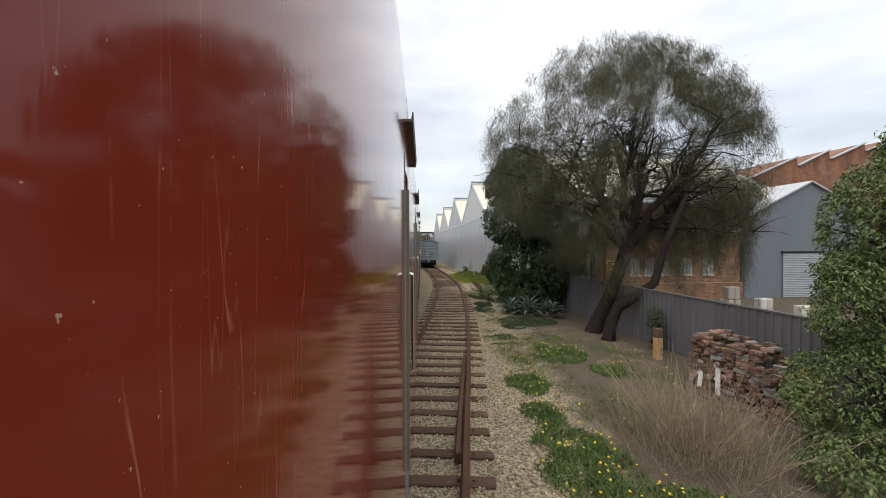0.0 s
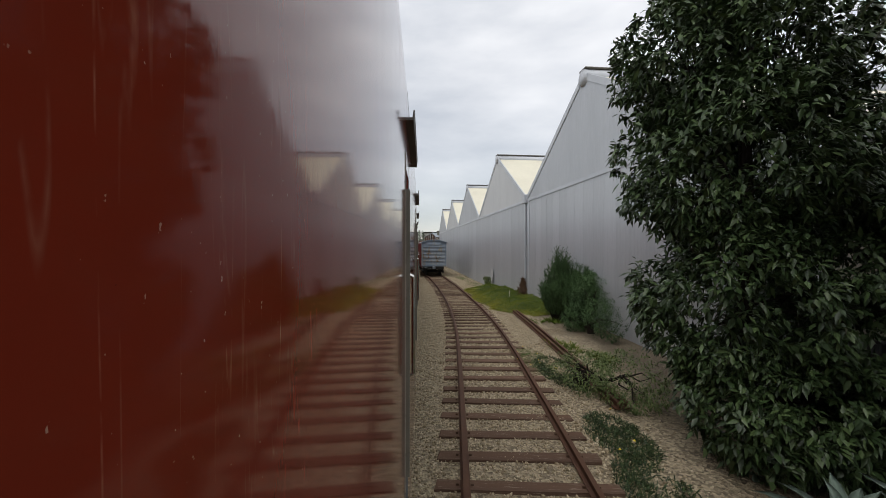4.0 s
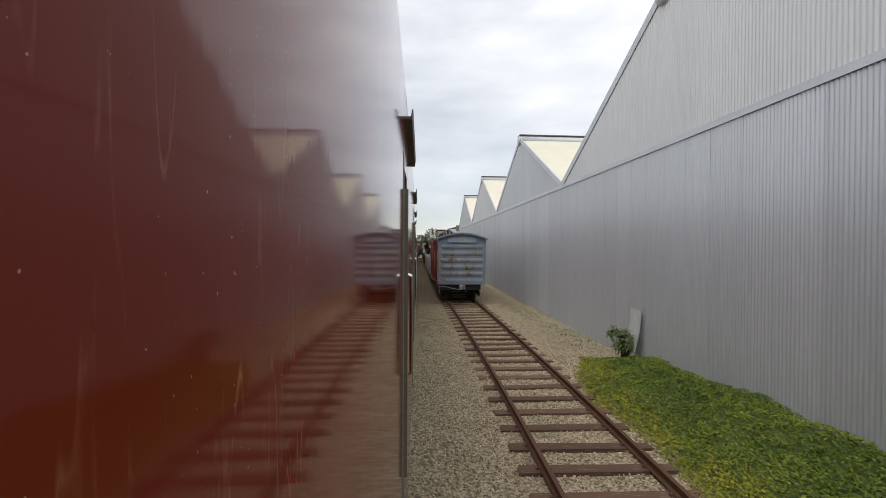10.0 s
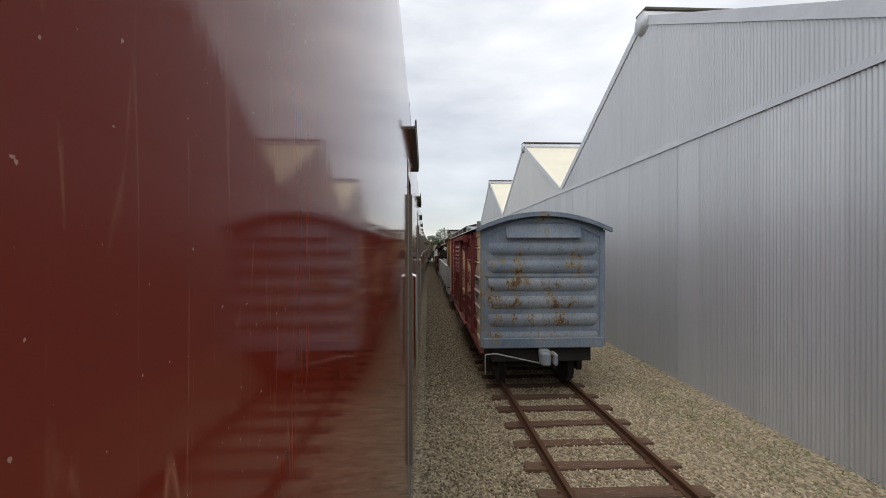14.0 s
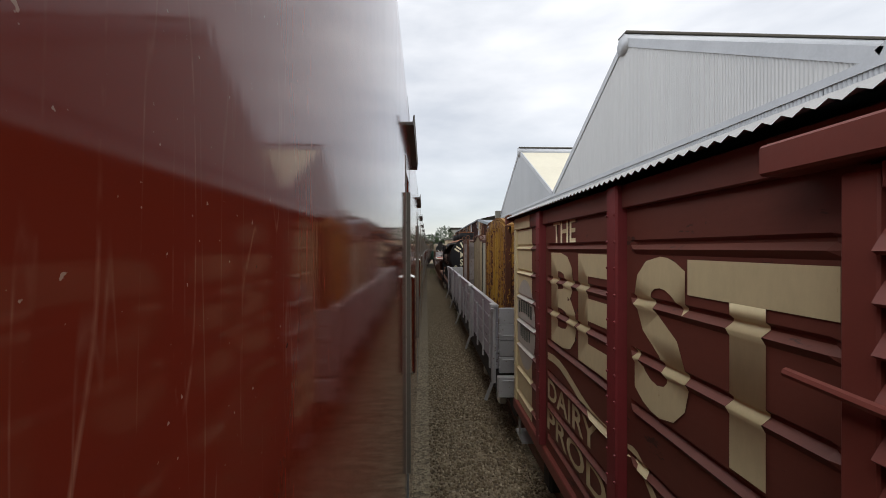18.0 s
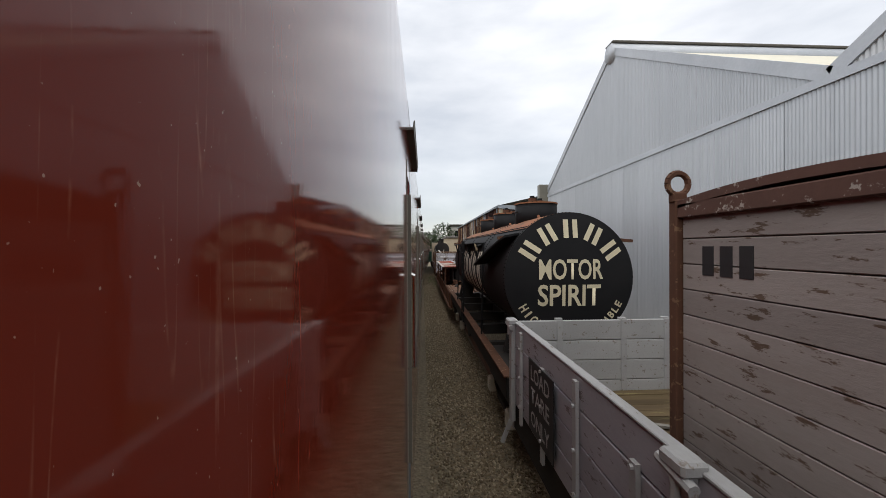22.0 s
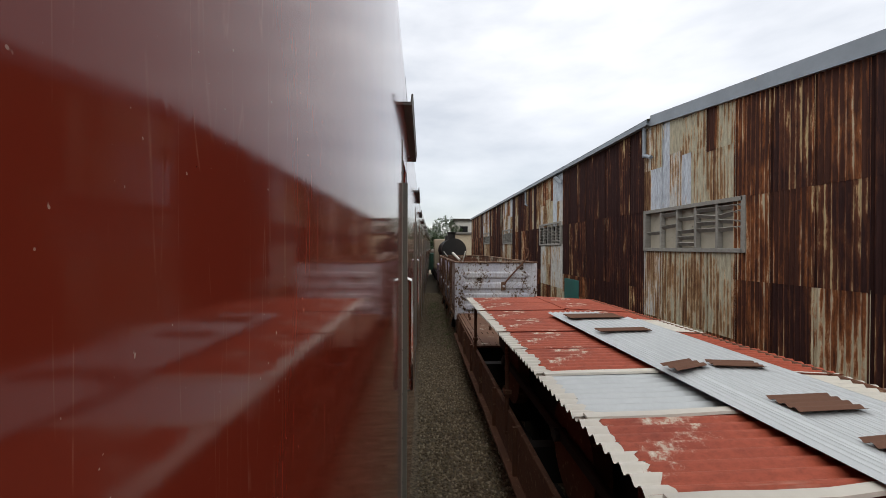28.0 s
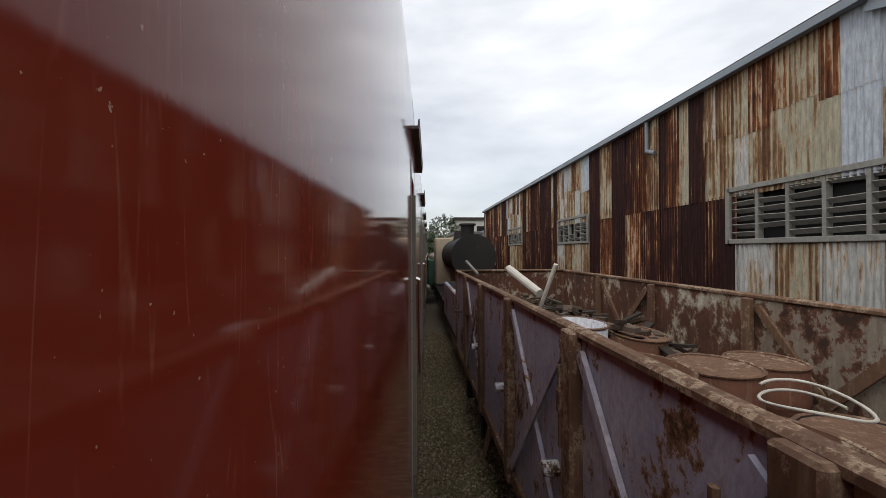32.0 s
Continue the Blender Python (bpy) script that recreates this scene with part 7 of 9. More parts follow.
for x, s in ((JX0, -1), (JX1, 1)):
    for a, c, tone in ((JY0, 112.72, M_SIDEWORN), (112.724, JY1, M_MAUVE)):
        part("side_plate", block(x - 0.015, x + 0.015, a, c, JZ0 + 0.05, JZ1, 0.003), tone if s < 0 else M_RUSTIN, scrap_wagon, "flaking painted steel side")
    inside = x - s * 0.022
    for a, c, tone in ((JY0 + 0.02, 115.6, M_INNERWORN if s > 0 else M_RUSTIN), (115.604, JY1 - 0.02, M_RUSTIN)):
        part("side_lining", block(inside - 0.004, inside + 0.004, a, c, JZ0 + 0.05, JZ1 - 0.02), tone, scrap_wagon)
    bm = sweep([(x, y, JZ1) for y in (JY0 - 0.03, (JY0 + JY1) / 2, JY1 + 0.03)], [(-0.045, -0.014), (0.045, -0.014), (0.045, 0.012), (0.025, 0.026), (-0.025, 0.026), (-0.045, 0.012)])
    part("top_rail", bm, M_RUSTRAIL, scrap_wagon, "rolled rusty top rail")
    part("bottom_rail", block(x - 0.05, x + 0.05, JY0, JY1, JZ0 - 0.05, JZ0 + 0.07, 0.01), M_RUSTRAIL, scrap_wagon)
    for k, y in enumerate((112.75, 114.1, 115.6, 117.2, 118.8)):
        part("side_post", block(min(x, x + s * 0.09), max(x, x + s * 0.09), y - 0.07, y + 0.07, JZ0 - 0.05, JZ1 + 0.01, 0.012), M_RUSTRAIL, scrap_wagon)
        if s > 0:
            part("inner_post", block(x - 0.10, x - 0.03, y - 0.05, y + 0.05, JZ0 + 0.1, JZ1 - 0.02, 0.008), M_RUSTRAIL, scrap_wagon)
    for a, c in ((112.85, 114.0), (114.2, 115.5), (117.3, 118.7)):
        off = s * 0.04 if s < 0 else -0.05
        part("brace", strut((x + off, a, JZ0 + 0.15), (x + off, c, JZ1 - 0.1), 0.07, 0.03, (1, 0, 0)), M_RUSTRAIL if s > 0 else M_MAUVE, scrap_wagon)
        part("brace", strut((x + off * 1.5, c, JZ0 + 0.15), (x + off * 1.5, a, JZ1 - 0.1), 0.09, 0.02, (1, 0, 0)), M_RUSTRAIL if s > 0 else M_MAUVE, scrap_wagon)
    if s < 0:
        for y in (113.2, 114.4, 115.9, 117.6):
            part("door_knob", bar((x - 0.02, y, 1.75), (x - 0.13, y, 1.75), 0.05, 12), M_WHITERUST, scrap_wagon)
            part("door_hinge", block(x - 0.10, x - 0.015, y - 0.25, y - 0.17, 2.2, 2.36, 0.015), M_RUSTRAIL, scrap_wagon)
            part("hinge_pin", bar((x - 0.08, y - 0.21, 2.0), (x - 0.08, y - 0.21, 2.5), 0.018, 6), M_RUSTRAIL, scrap_wagon)
        for y in (112.0, 113.5, 115.0, 116.6):
            part("latch_leg", strut((x - 0.05, y, JZ0), (x - 0.12, y + 0.05, 0.62), 0.05, 0.04, (0, 1, 0)), M_RUSTRAIL, scrap_wagon)
for ye, s in ((JY0, -1), (JY1, 1)):
    end = part("end_plate", block(JX0, JX1, ye - 0.015, ye + 0.015, JZ0, JZ1, 0.003), M_WHITERUST if s < 0 else M_RUSTIN, scrap_wagon, "flaking white steel end with ribs")
    part("end_lining", block(JX0 + 0.03, JX1 - 0.03, ye - s * 0.026 - 0.004, ye - s * 0.026 + 0.004, JZ0 + 0.05, JZ1 - 0.04), M_RUSTIN, scrap_wagon)
    bm = block(JX0 - 0.06, JX1 + 0.06, ye - 0.06, ye + 0.05, JZ1 - 0.008, JZ1 + 0.034, 0.012)
    part("end_rail", bm, M_RUSTRAIL, scrap_wagon)
    for x in (JX0, JX1):
        part("corner_post", block(x - 0.05, x + 0.05, ye - 0.05, ye + 0.05, JZ0 - 0.05, JZ1, 0.012), M_WHITERUST if s < 0 else M_RUSTRAIL, scrap_wagon)
    for k, z in enumerate((1.22, 1.55, 1.88, 2.22)):
        bm = bmesh.new()
        ring0 = [(JX0 + 0.16, z + 0.10), (JX0 + 0.28, z), (JX1 - 0.28, z), (JX1 - 0.16, z + 0.10), (JX1 - 0.26, z + 0.22), (JX0 + 0.26, z + 0.22)]
        lo = [bm.verts.new((x, ye + s * 0.016, zz)) for x, zz in ring0]
        hi = [bm.verts.new((x + (0.05 if x < 2.4 else -0.05), ye + s * 0.06, zz + (0.04 if zz < z + 0.05 else -0.04 if zz > z + 0.15 else 0))) for x, zz in ring0]
        bm.faces.new(hi)
        for i in range(6):
            bm.faces.new((lo[i], lo[(i + 1) % 6], hi[(i + 1) % 6], hi[i]))
        bmesh.ops.recalc_face_normals(bm, faces=bm.faces)
        bmesh.ops.bevel(bm, geom=list(bm.edges), offset=0.012, segments=2, affect="EDGES")
        part("pressed_rib", bm, M_WHITERUST if s < 0 else M_RUSTIN, end)
    for x in (JX0 + 0.5, JX1 - 0.5):
        part("end_knob", bar((x, ye, 1.98), (x, ye + s * 0.14, 1.98), 0.06, 12), M_WHITERUST, end)
    part("headstock", block(JX0 + 0.05, JX1 - 0.05, min(ye, ye + s * 0.1), max(ye, ye + s * 0.1), 0.68, 1.0, 0.012), M_RUSTRAIL, scrap_wagon)
    coupler(scrap_wagon, 2.45, ye, s)
bm = bmesh.new()
crook = [(2.62, 1.98), (2.72, 2.16), (2.95, 2.42), (3.22, 2.70), (3.38, 2.92), (3.42, 3.08), (3.38, 3.16), (3.26, 3.18)]
for (a, b), (c, d) in zip(crook, crook[1:]):
    rod(bm, (a, JY0 - 0.12, b), (c, JY0 - 0.12, d), 0.026, 8)
part("brake_crook", bm, M_STEEL_RUST, scrap_wagon, "bent rusty brake handle on the end")
part("brake_bracket", block(2.56, 2.70, JY0 - 0.10, JY0 - 0.06, 1.86, 2.12, 0.01), M_RUSTRAIL, scrap_wagon)
part("bracket_bolt", bar((2.63, JY0 - 0.16, 1.99), (2.63, JY0 - 0.015, 1.99), 0.035, 10), M_WHITERUST, scrap_wagon)
part("brake_rod", bar((1.62, JY0 - 0.09, 1.7), (1.66, JY0 - 0.09, 2.3), 0.014, 6), M_WHITERUST, scrap_wagon)
part("floor", block(JX0 + 0.03, JX1 - 0.03, JY0 + 0.03, JY1 - 0.03, 1.05, 1.12), M_RUSTIN, scrap_wagon)
for y in (JY0 + 1.7, JY1 - 1.7):
    bogie(scrap_wagon, 2.45, y)
part("underframe", block(JX0 + 0.3, JX1 - 0.3, JY0 + 0.1, JY1 - 0.1, 0.66, 1.02), M_BLACK, scrap_wagon)


def steel_drum(x, y, z, r, h, tint, lean=0.0):
    d = thing("steel_drum", "open rusty steel drum among scrap", "drum", (x, y, z), "drums in the wagon")
    bm = bmesh.new()
    prof = [(r, 0), (r, h * 0.3), (r + 0.012, h * 0.33), (r, h * 0.36), (r, h * 0.63), (r + 0.012, h * 0.66), (r, h * 0.69), (r, h), (r - 0.015, h), (r - 0.015, h * 0.55), (0.001, h * 0.55)]
    rings = [[bm.verts.new((p * math.cos(a), p * math.sin(a), q)) for a in [2 * math.pi * k / 20 for k in range(20)]] for p, q in prof]
    for a, c in zip(rings, rings[1:]):
        for k in range(20):
            bm.faces.new((a[k], a[(k + 1) % 20], c[(k + 1) % 20], c[k]))
    bmesh.ops.recalc_face_normals(bm, faces=bm.faces)
    part("shell", bm, tint, d, smooth=True)
    bm = bmesh.new()
    for k in range(20):
        a, c = 2 * math.pi * k / 20, 2 * math.pi * (k + 1) / 20
        rod(bm, (r * math.cos(a), r * math.sin(a), h), (r * math.cos(c), r * math.sin(c), h), 0.012, 5)
    part("rim", bm, M_RUSTRAIL, d)
    if h < 0.93:
        part("lid", bar((0, 0, h - 0.03), (0, 0, h - 0.005), r - 0.016, 20), M_RUSTRAIL, d, "pale flaking drum lid")
    d.rotation_euler = (lean, lean * 0.6, 0)
    return d


for x, y, z, r, h, tint, lean in ((1.75, 112.0, 1.42, 0.29, 0.95, M_RUSTIN, 0.1), (2.35, 112.05, 1.42, 0.30, 0.88, M_TANKBLACK, 0.0), (2.95, 111.9, 1.42, 0.29, 0.9, M_STEEL_RUST, -0.08), (1.75, 113.0, 1.42, 0.29, 0.98, M_STEEL_RUST, 0.06), (2.4, 113.1, 1.42, 0.3, 0.92, M_RUSTIN, 0.0), (1.8, 114.2, 1.42, 0.28, 1.05, M_WHITERUST, 0.05), (2.5, 114.4, 1.42, 0.29, 0.9, M_STEEL_RUST, 0.1), (3.1, 113.4, 1.42, 0.28, 0.85, M_RUSTIN, 0.0)):
    steel_drum(x, y + 1.5, z, r, h, tint, lean)
pallet = thing("load_board", "timber board that carries the drums in the wagon", "board")
part("board", block(JX0 + 0.15, JX1 - 0.15, 112.9, 116.3, 1.12, 1.42, 0.02), M_TIMBER_GREY, pallet)
heap = bmesh.new()
rng = random.Random(9)
for k in range(520):
    y = rng.uniform(115.6, 120.2)
    x = rng.uniform(JX0 + 0.2, JX1 - 0.2)
    z = 1.8 + rng.uniform(0, 0.85) * (1 - abs(x - 2.3) / 1.6) * (0.8 if y < 119 else 0.5)
    a, b = rng.uniform(0, 6.28), rng.uniform(-0.5, 0.5)
    l = rng.uniform(0.08, 0.42)
    d = Vector((math.cos(a) * math.cos(b), math.sin(a) * math.cos(b), math.sin(b))) * l
    beam(heap, (x, y, z), Vector((x, y, z)) + d, rng.uniform(0.03, 0.12), rng.uniform(0.01, 0.05))
slab(heap, JX0 + 0.1, JX1 - 0.1, 116.35, 120.4, 1.12, 1.85, 0.05)
tagged(part("scrap_heap", heap, by_island("dark_scrap", (0.02, 0.018, 0.016), (0.07, 0.045, 0.03), 0.8, (0.17, 0.13, 0.10))), "heap of dark scrap iron in the wagon", "scrap heap", kind="stuff")
for a, c, r, mt, lab in (((1.6, 117.6, 2.92), (1.85, 116.9, 2.62), 0.06, M_TIN_WHITE, "white plastic pipe lying on the scrap"), ((2.0, 117.4, 2.3), (2.15, 117.1, 3.0), 0.03, M_TIN_WHITE, "pale upright length of pipe in the scrap"), ((1.9, 116.6, 2.1), (2.3, 115.4, 2.2), 0.025, M_TIMBER_GREY, "long grey bar lying on the scrap"), ((1.5, 119.8, 2.7), (1.35, 120.5, 2.95), 0.03, M_TIMBER_GREY, "stick poking out of the wagon")):
    tagged(part("pipe", bar(a, c, r, 10), mt), lab, "pipe")

# ---- vehicles farther along the siding ----
M_GREENPAINT = paint("faded_green_paint", (0.05, 0.15, 0.10), (0.04, 0.11, 0.08), (0.16, 0.09, 0.05), 0.6, 0, 0.66)
M_TAN = paint("tan_paint", (0.45, 0.38, 0.27), (0.36, 0.3, 0.22), (0.2, 0.12, 0.07), 0.7)
loco = thing("steam_locomotive", "black tank engine boiler without its fittings", "locomotive")
part("boiler", bar((2.5, 127.0, 2.95), (2.5, 134.5, 2.95), 0.86, 32), M_TANKBLACK, loco, smooth=False)
part("smokebox_ring", bar((2.5, 126.9, 2.95), (2.5, 127.3, 2.95), 0.9, 32), M_BLACK, loco)
ch = part("chimney", bar((2.4, 128.0, 3.6), (2.4, 128.0, 4.25), 0.24, 16, 0.3), M_BLACK, loco)
part("chimney_cap", bar((2.4, 128.0, 4.25), (2.4, 128.0, 4.33), 0.36, 16), M_BLACK, ch)
part("steam_dome", bar((2.4, 130.5, 3.6), (2.4, 130.5, 4.15), 0.38, 16, 0.3), M_BLACK, loco)
part("frame", block(1.25, 3.75, 126.0, 135.0, 0.9, 1.3, 0.02), M_BLACK, loco)
part("saddle", block(1.9, 3.1, 127.0, 128.6, 1.3, 2.3, 0.05), M_BLACK, loco)
part("cab", block(1.3, 3.7, 133.0, 135.0, 1.3, 3.9, 0.05), M_TAN, loco)
for y in (128.0, 130.2, 132.4):
    wheelset(loco, 2.5, y, 0.6)
tender = thing("low_wagon", "low grey steel wagon in the siding", "wagon")
part("body", block(1.2, 3.8, 121.4, 125.4, 1.0, 2.1, 0.03), M_MAUVE, tender)
# The body is solid: this black plate paints its shaded hollow.
part("inside", block(1.3, 3.7, 121.5, 125.3, 2.06, 2.11), M_VOID, tender)
for y in (122.3, 124.5):
    wheelset(tender, 2.5, y)
part("frame", block(1.3, 3.7, 121.3, 125.5, 0.72, 1.0), M_BLACK, tender)
green = thing("green_wagon", "faded green steel wagon in the siding", "wagon")
part("body", block(1.0, 3.7, 136.2, 141.0, 1.0, 2.6, 0.04), M_GREENPAINT, green)
for y in (136.6, 137.8, 139.0, 140.2):
    part("side_post", block(0.93, 1.0, y - 0.05, y + 0.05, 1.0, 2.6), M_GREENPAINT, green)
part("load", block(1.2, 3.4, 136.6, 140.4, 2.55, 3.0, 0.15), M_TIN_WHITE, green)
for y in (137.2, 140.0):
    wheelset(green, 2.45, y)
part("frame", block(1.2, 3.6, 136.0, 141.2, 0.72, 1.0), M_BLACK, green)
tan = thing("tan_wagon", "faded tan open wagon in the siding", "wagon")
part("body", block(1.0, 3.6, 142.2, 149.0, 1.0, 2.5, 0.04), M_TAN, tan)
part("load", block(1.3, 3.3, 142.8, 148.0, 2.45, 2.9, 0.2), M_DIRT, tan)
for y in (143.4, 147.8):
    wheelset(tan, 2.35, y)
part("frame", block(1.2, 3.5, 142.0, 149.2, 0.72, 1.0), M_BLACK, tan)
hall = thing("white_building", "distant white flat-roofed building with a low grey eave", "building")
part("wall", block(8.3, 26, 190, 205, -1, 9.4, 0.05), M_TIN_WHITE, hall)
part("roof", block(8.0, 26.4, 189.6, 205.4, 9.4, 10.0, 0.05), M_CONCRETE, hall)
for k in range(4):
    part("window", block(9.6 + 3.2 * k, 11.4 + 3.2 * k, 189.96, 190.02, 6.4, 8.2), M_VOID, hall)
box = thing("shipping_container", "distant blue ribbed shipping container", "container")
M_BOXBLUE = paint("container_blue", (0.10, 0.19, 0.33), (0.08, 0.15, 0.27), None, 0.55)
part("body", block(11.8, 16.5, 175, 187, -0.3, 6.6, 0.05), M_BOXBLUE, box)
for k in range(14):
    part("rib", block(11.95 + 0.33 * k, 12.1 + 0.33 * k, 174.94, 175.0, -0.2, 6.5), M_BOXBLUE, box)
depot = thing("depot_shed", "distant tan brick depot with a dark roof", "shed")
part("wall", block(5.2, 8.6, 160, 172, -0.5, 5.2, 0.05), M_TAN, depot)
part("roof", block(5.0, 8.8, 159.7, 172.3, 5.2, 5.6, 0.08), M_DARKCAP, depot)

# ---- plants: helpers ----
def leaf_green(name, a, b_, extra, rough=0.5, patch=None):
    return by_island(name, a, b_, rough, extra, patch)


M_CASU = leaf_green("casuarina_needles", (0.06, 0.064, 0.038), (0.112, 0.112, 0.068), (0.088, 0.074, 0.046), 0.85)
M_BROAD = leaf_green("dark_broad_leaves", (0.016, 0.03, 0.010), (0.040, 0.07, 0.022), (0.11, 0.16, 0.06), 0.42)
M_SHRUB = leaf_green("shrub_leaves", (0.06, 0.094, 0.028), (0.125, 0.17, 0.056), (0.22, 0.24, 0.105), 0.5)
M_PINE = leaf_green("pine_needles", (0.032, 0.068, 0.026), (0.068, 0.125, 0.042), (0.11, 0.175, 0.06), 0.6, (0.02, 0.042, 0.018))
M_COVER = leaf_green("ground_cover_leaves", (0.072, 0.115, 0.013), (0.15, 0.195, 0.02), (0.28, 0.27, 0.04), 0.55, (0.04, 0.088, 0.010))
M_COVER_RIM = leaf_green("yellowing_cover_leaves", (0.15, 0.165, 0.015), (0.27, 0.26, 0.025), (0.40, 0.35, 0.05), 0.55, (0.09, 0.13, 0.012))
M_WEED = leaf_green("weed_leaves", (0.065, 0.11, 0.03), (0.12, 0.18, 0.05), (0.17, 0.20, 0.075), 0.6)
M_DRY = leaf_green("dry_stalks", (0.24, 0.19, 0.12), (0.38, 0.31, 0.21), (0.13, 0.10, 0.065), 0.85)
M_BARK = paint("tree_bark", (0.028, 0.021, 0.017), (0.012, 0.0095, 0.008), None, 0.95, 0, 0.6, 24.0, (1, 1, 0.2), 2.0, 0.9)
M_AGAVE = paint("agave_leaf", (0.15, 0.20, 0.16), (0.085, 0.13, 0.095), None, 0.5, 0, 0.6, 14.0, (1, 1, 1), 3.0, 0.1, 0.15)
M_PETAL = paint("yellow_petal", (0.75, 0.55, 0.03), (0.62, 0.42, 0.02), None, 0.6)
M_REDPETAL = paint("red_petal", (0.6, 0.02, 0.02), (0.45, 0.01, 0.01), None, 0.6)
M_BRICKRED = paint("loose_brick", (0.225, 0.13, 0.092), (0.15, 0.092, 0.07), (0.42, 0.37, 0.30), 0.9, 0, 0.58, 30.0, (1, 1, 1), 4.0, 0.3, 0.3)
M_FENCE = paint("fence_steel", (0.165, 0.16, 0.168), (0.125, 0.12, 0.128), None, 0.55, 0.15, 0.6, 12.0, (1, 1, 0.15), 0.8, 0.1, 0.14)
M_WHITEWOOD = paint("flaking_white_paint", (0.62, 0.60, 0.55), (0.42, 0.39, 0.34), (0.24, 0.19, 0.14), 0.8, 0, 0.6, 26.0, (1, 1, 0.3), 3.0, 0.3)
M_YELLOWWOOD = paint("old_yellow_paint", (0.62, 0.42, 0.06), (0.45, 0.27, 0.05), (0.25, 0.12, 0.06), 0.7, 0, 0.6, 22.0, (1, 1, 1), 3.0, 0.3)
M_SLATE = paint("grey_blue_cladding", (0.155, 0.175, 0.20), (0.135, 0.152, 0.175), None, 0.6, 0, 0.6, 5.0, (1, 1, 0.1), 0.6, 0.05)
M_WALLBRICK = brickwork("town_brick", (0.29, 0.125, 0.072), (0.20, 0.085, 0.052), (0.25, 0.19, 0.14))
M_TANBRICK = brickwork("old_tan_brick", (0.31, 0.175, 0.095), (0.22, 0.11, 0.06), (0.30, 0.25, 0.19))
M_CREAMWALL = paint("cream_render", (0.52, 0.48, 0.40), (0.42, 0.39, 0.32), None, 0.85, 0, 0.6, 6.0, (1, 1, 0.3), 0.5, 0.1)


def quads(name, v, f, material, parent=None, label="", kind=""):
    """A mesh from arrays: v (n, 3) and f (m, 4)."""
    v, f = np.asarray(v, dtype=np.float32), np.asarray(f, dtype=np.int32)
    me = bpy.data.meshes.new(name)
    me.vertices.add(len(v))
    me.vertices.foreach_set("co", v.ravel())
    k = f.shape[1]
    me.loops.add(f.size)
    me.loops.foreach_set("vertex_index", f.ravel())
    me.polygons.add(len(f))
    me.polygons.foreach_set("loop_start", np.arange(0, f.size, k, dtype=np.int32))
    me.update(calc_edges=True)
    me.materials.append(material)
    ob = new(name, me)
    if parent is not None:
        ob.parent = parent
    return tagged(ob, label, kind=kind)


def unit(a):
    return a / np.maximum(np.linalg.norm(a, axis=1, keepdims=True), 1e-9)


def leaves(at, way, length, width, rs, curl=0.25):
    """Folded leaves, each two quads on a midrib: at (n, 3) stalk ends, way (n, 3) directions."""
    n = len(at)
    way = unit(way)
    side = unit(np.cross(way, np.tile((0.0, 0.0, 1.0), (n, 1))) + rs.normal(0, 0.35, (n, 3)))
    up = np.cross(side, way)
    L = (length * rs.uniform(0.65, 1.25, n))[:, None]
    W = (width * rs.uniform(0.7, 1.2, n))[:, None]
    tip = at + way * L - np.array((0, 0, 1.0)) * L * curl
    mid = at + way * L * 0.5 + up * W * 0.12
    a, b = mid + side * W / 2 - up * W * 0.2, mid - side * W / 2 - up * W * 0.2
    v = np.stack((at, a, tip, b, mid), 1).reshape(-1, 3)
    o = np.arange(n)[:, None] * 5
    f = np.concatenate((o + np.array((0, 1, 2, 4)), o + np.array((0, 4, 2, 3))), 0)
    return v, f


def ribbons(start, way, length, width, rs, droop=0.0, steps=3):
    """Thin blades or strands that bend down as they go."""
    n = len(start)
    way = unit(way)
    side = unit(np.cross(way, rs.normal(0, 1, (n, 3))))
    L, rows = length[:, None], []
    for s in range(steps + 1):
        u = s / steps
        c = start + way * L * u - np.array((0, 0, 1.0)) * L * droop * u * u
        w = side * (width * (1 - 0.8 * u * u) / 2)
        rows += [c - w, c + w]
    k = 2 * (steps + 1)
    v = np.stack(rows, 1).reshape(-1, 3)
    o = np.arange(n)[:, None] * k
    f = np.concatenate([o + np.array((2 * s, 2 * s + 1, 2 * s + 3, 2 * s + 2)) for s in range(steps)], 0)
    return v, f


def limb(bm, pts, radii, n=8):
    """A round tapering limb through the points."""
    rings = []
    for i, p in enumerate(pts):
        p = Vector(p)
        d = (Vector(pts[min(i + 1, len(pts) - 1)]) - Vector(pts[max(i - 1, 0)])).normalized()
        s = d.cross(Vector((0.31, 0.17, 0.93))).normalized()
        t = d.cross(s)
        rings.append([bm.verts.new(p + (s * math.cos(2 * math.pi * k / n) + t * math.sin(2 * math.pi * k / n)) * radii[i] * (1 + 0.12 * math.sin(3 * k + i))) for k in range(n)])
    for r, q in zip(rings, rings[1:]):
        for k in range(n):
            bm.faces.new((r[k], r[(k + 1) % n], q[(k + 1) % n], q[k]))
    bm.faces.new(rings[-1])


def wander(a, c, steps, jitter, rn):
    a, c = Vector(a), Vector(c)
    out = [a]
    for i in range(1, steps + 1):
        p = a.lerp(c, i / steps)
        if i < steps:
            p += Vector((rn.uniform(-1, 1), rn.uniform(-1, 1), rn.uniform(-0.6, 1))) * jitter
        out.append(p)
    return out


def join(parts):
    vs, fs, o = [], [], 0
    for v, f in parts:
        vs.append(v)
        fs.append(f + o)
        o += len(v)
    return np.concatenate(vs), np.concatenate(fs)


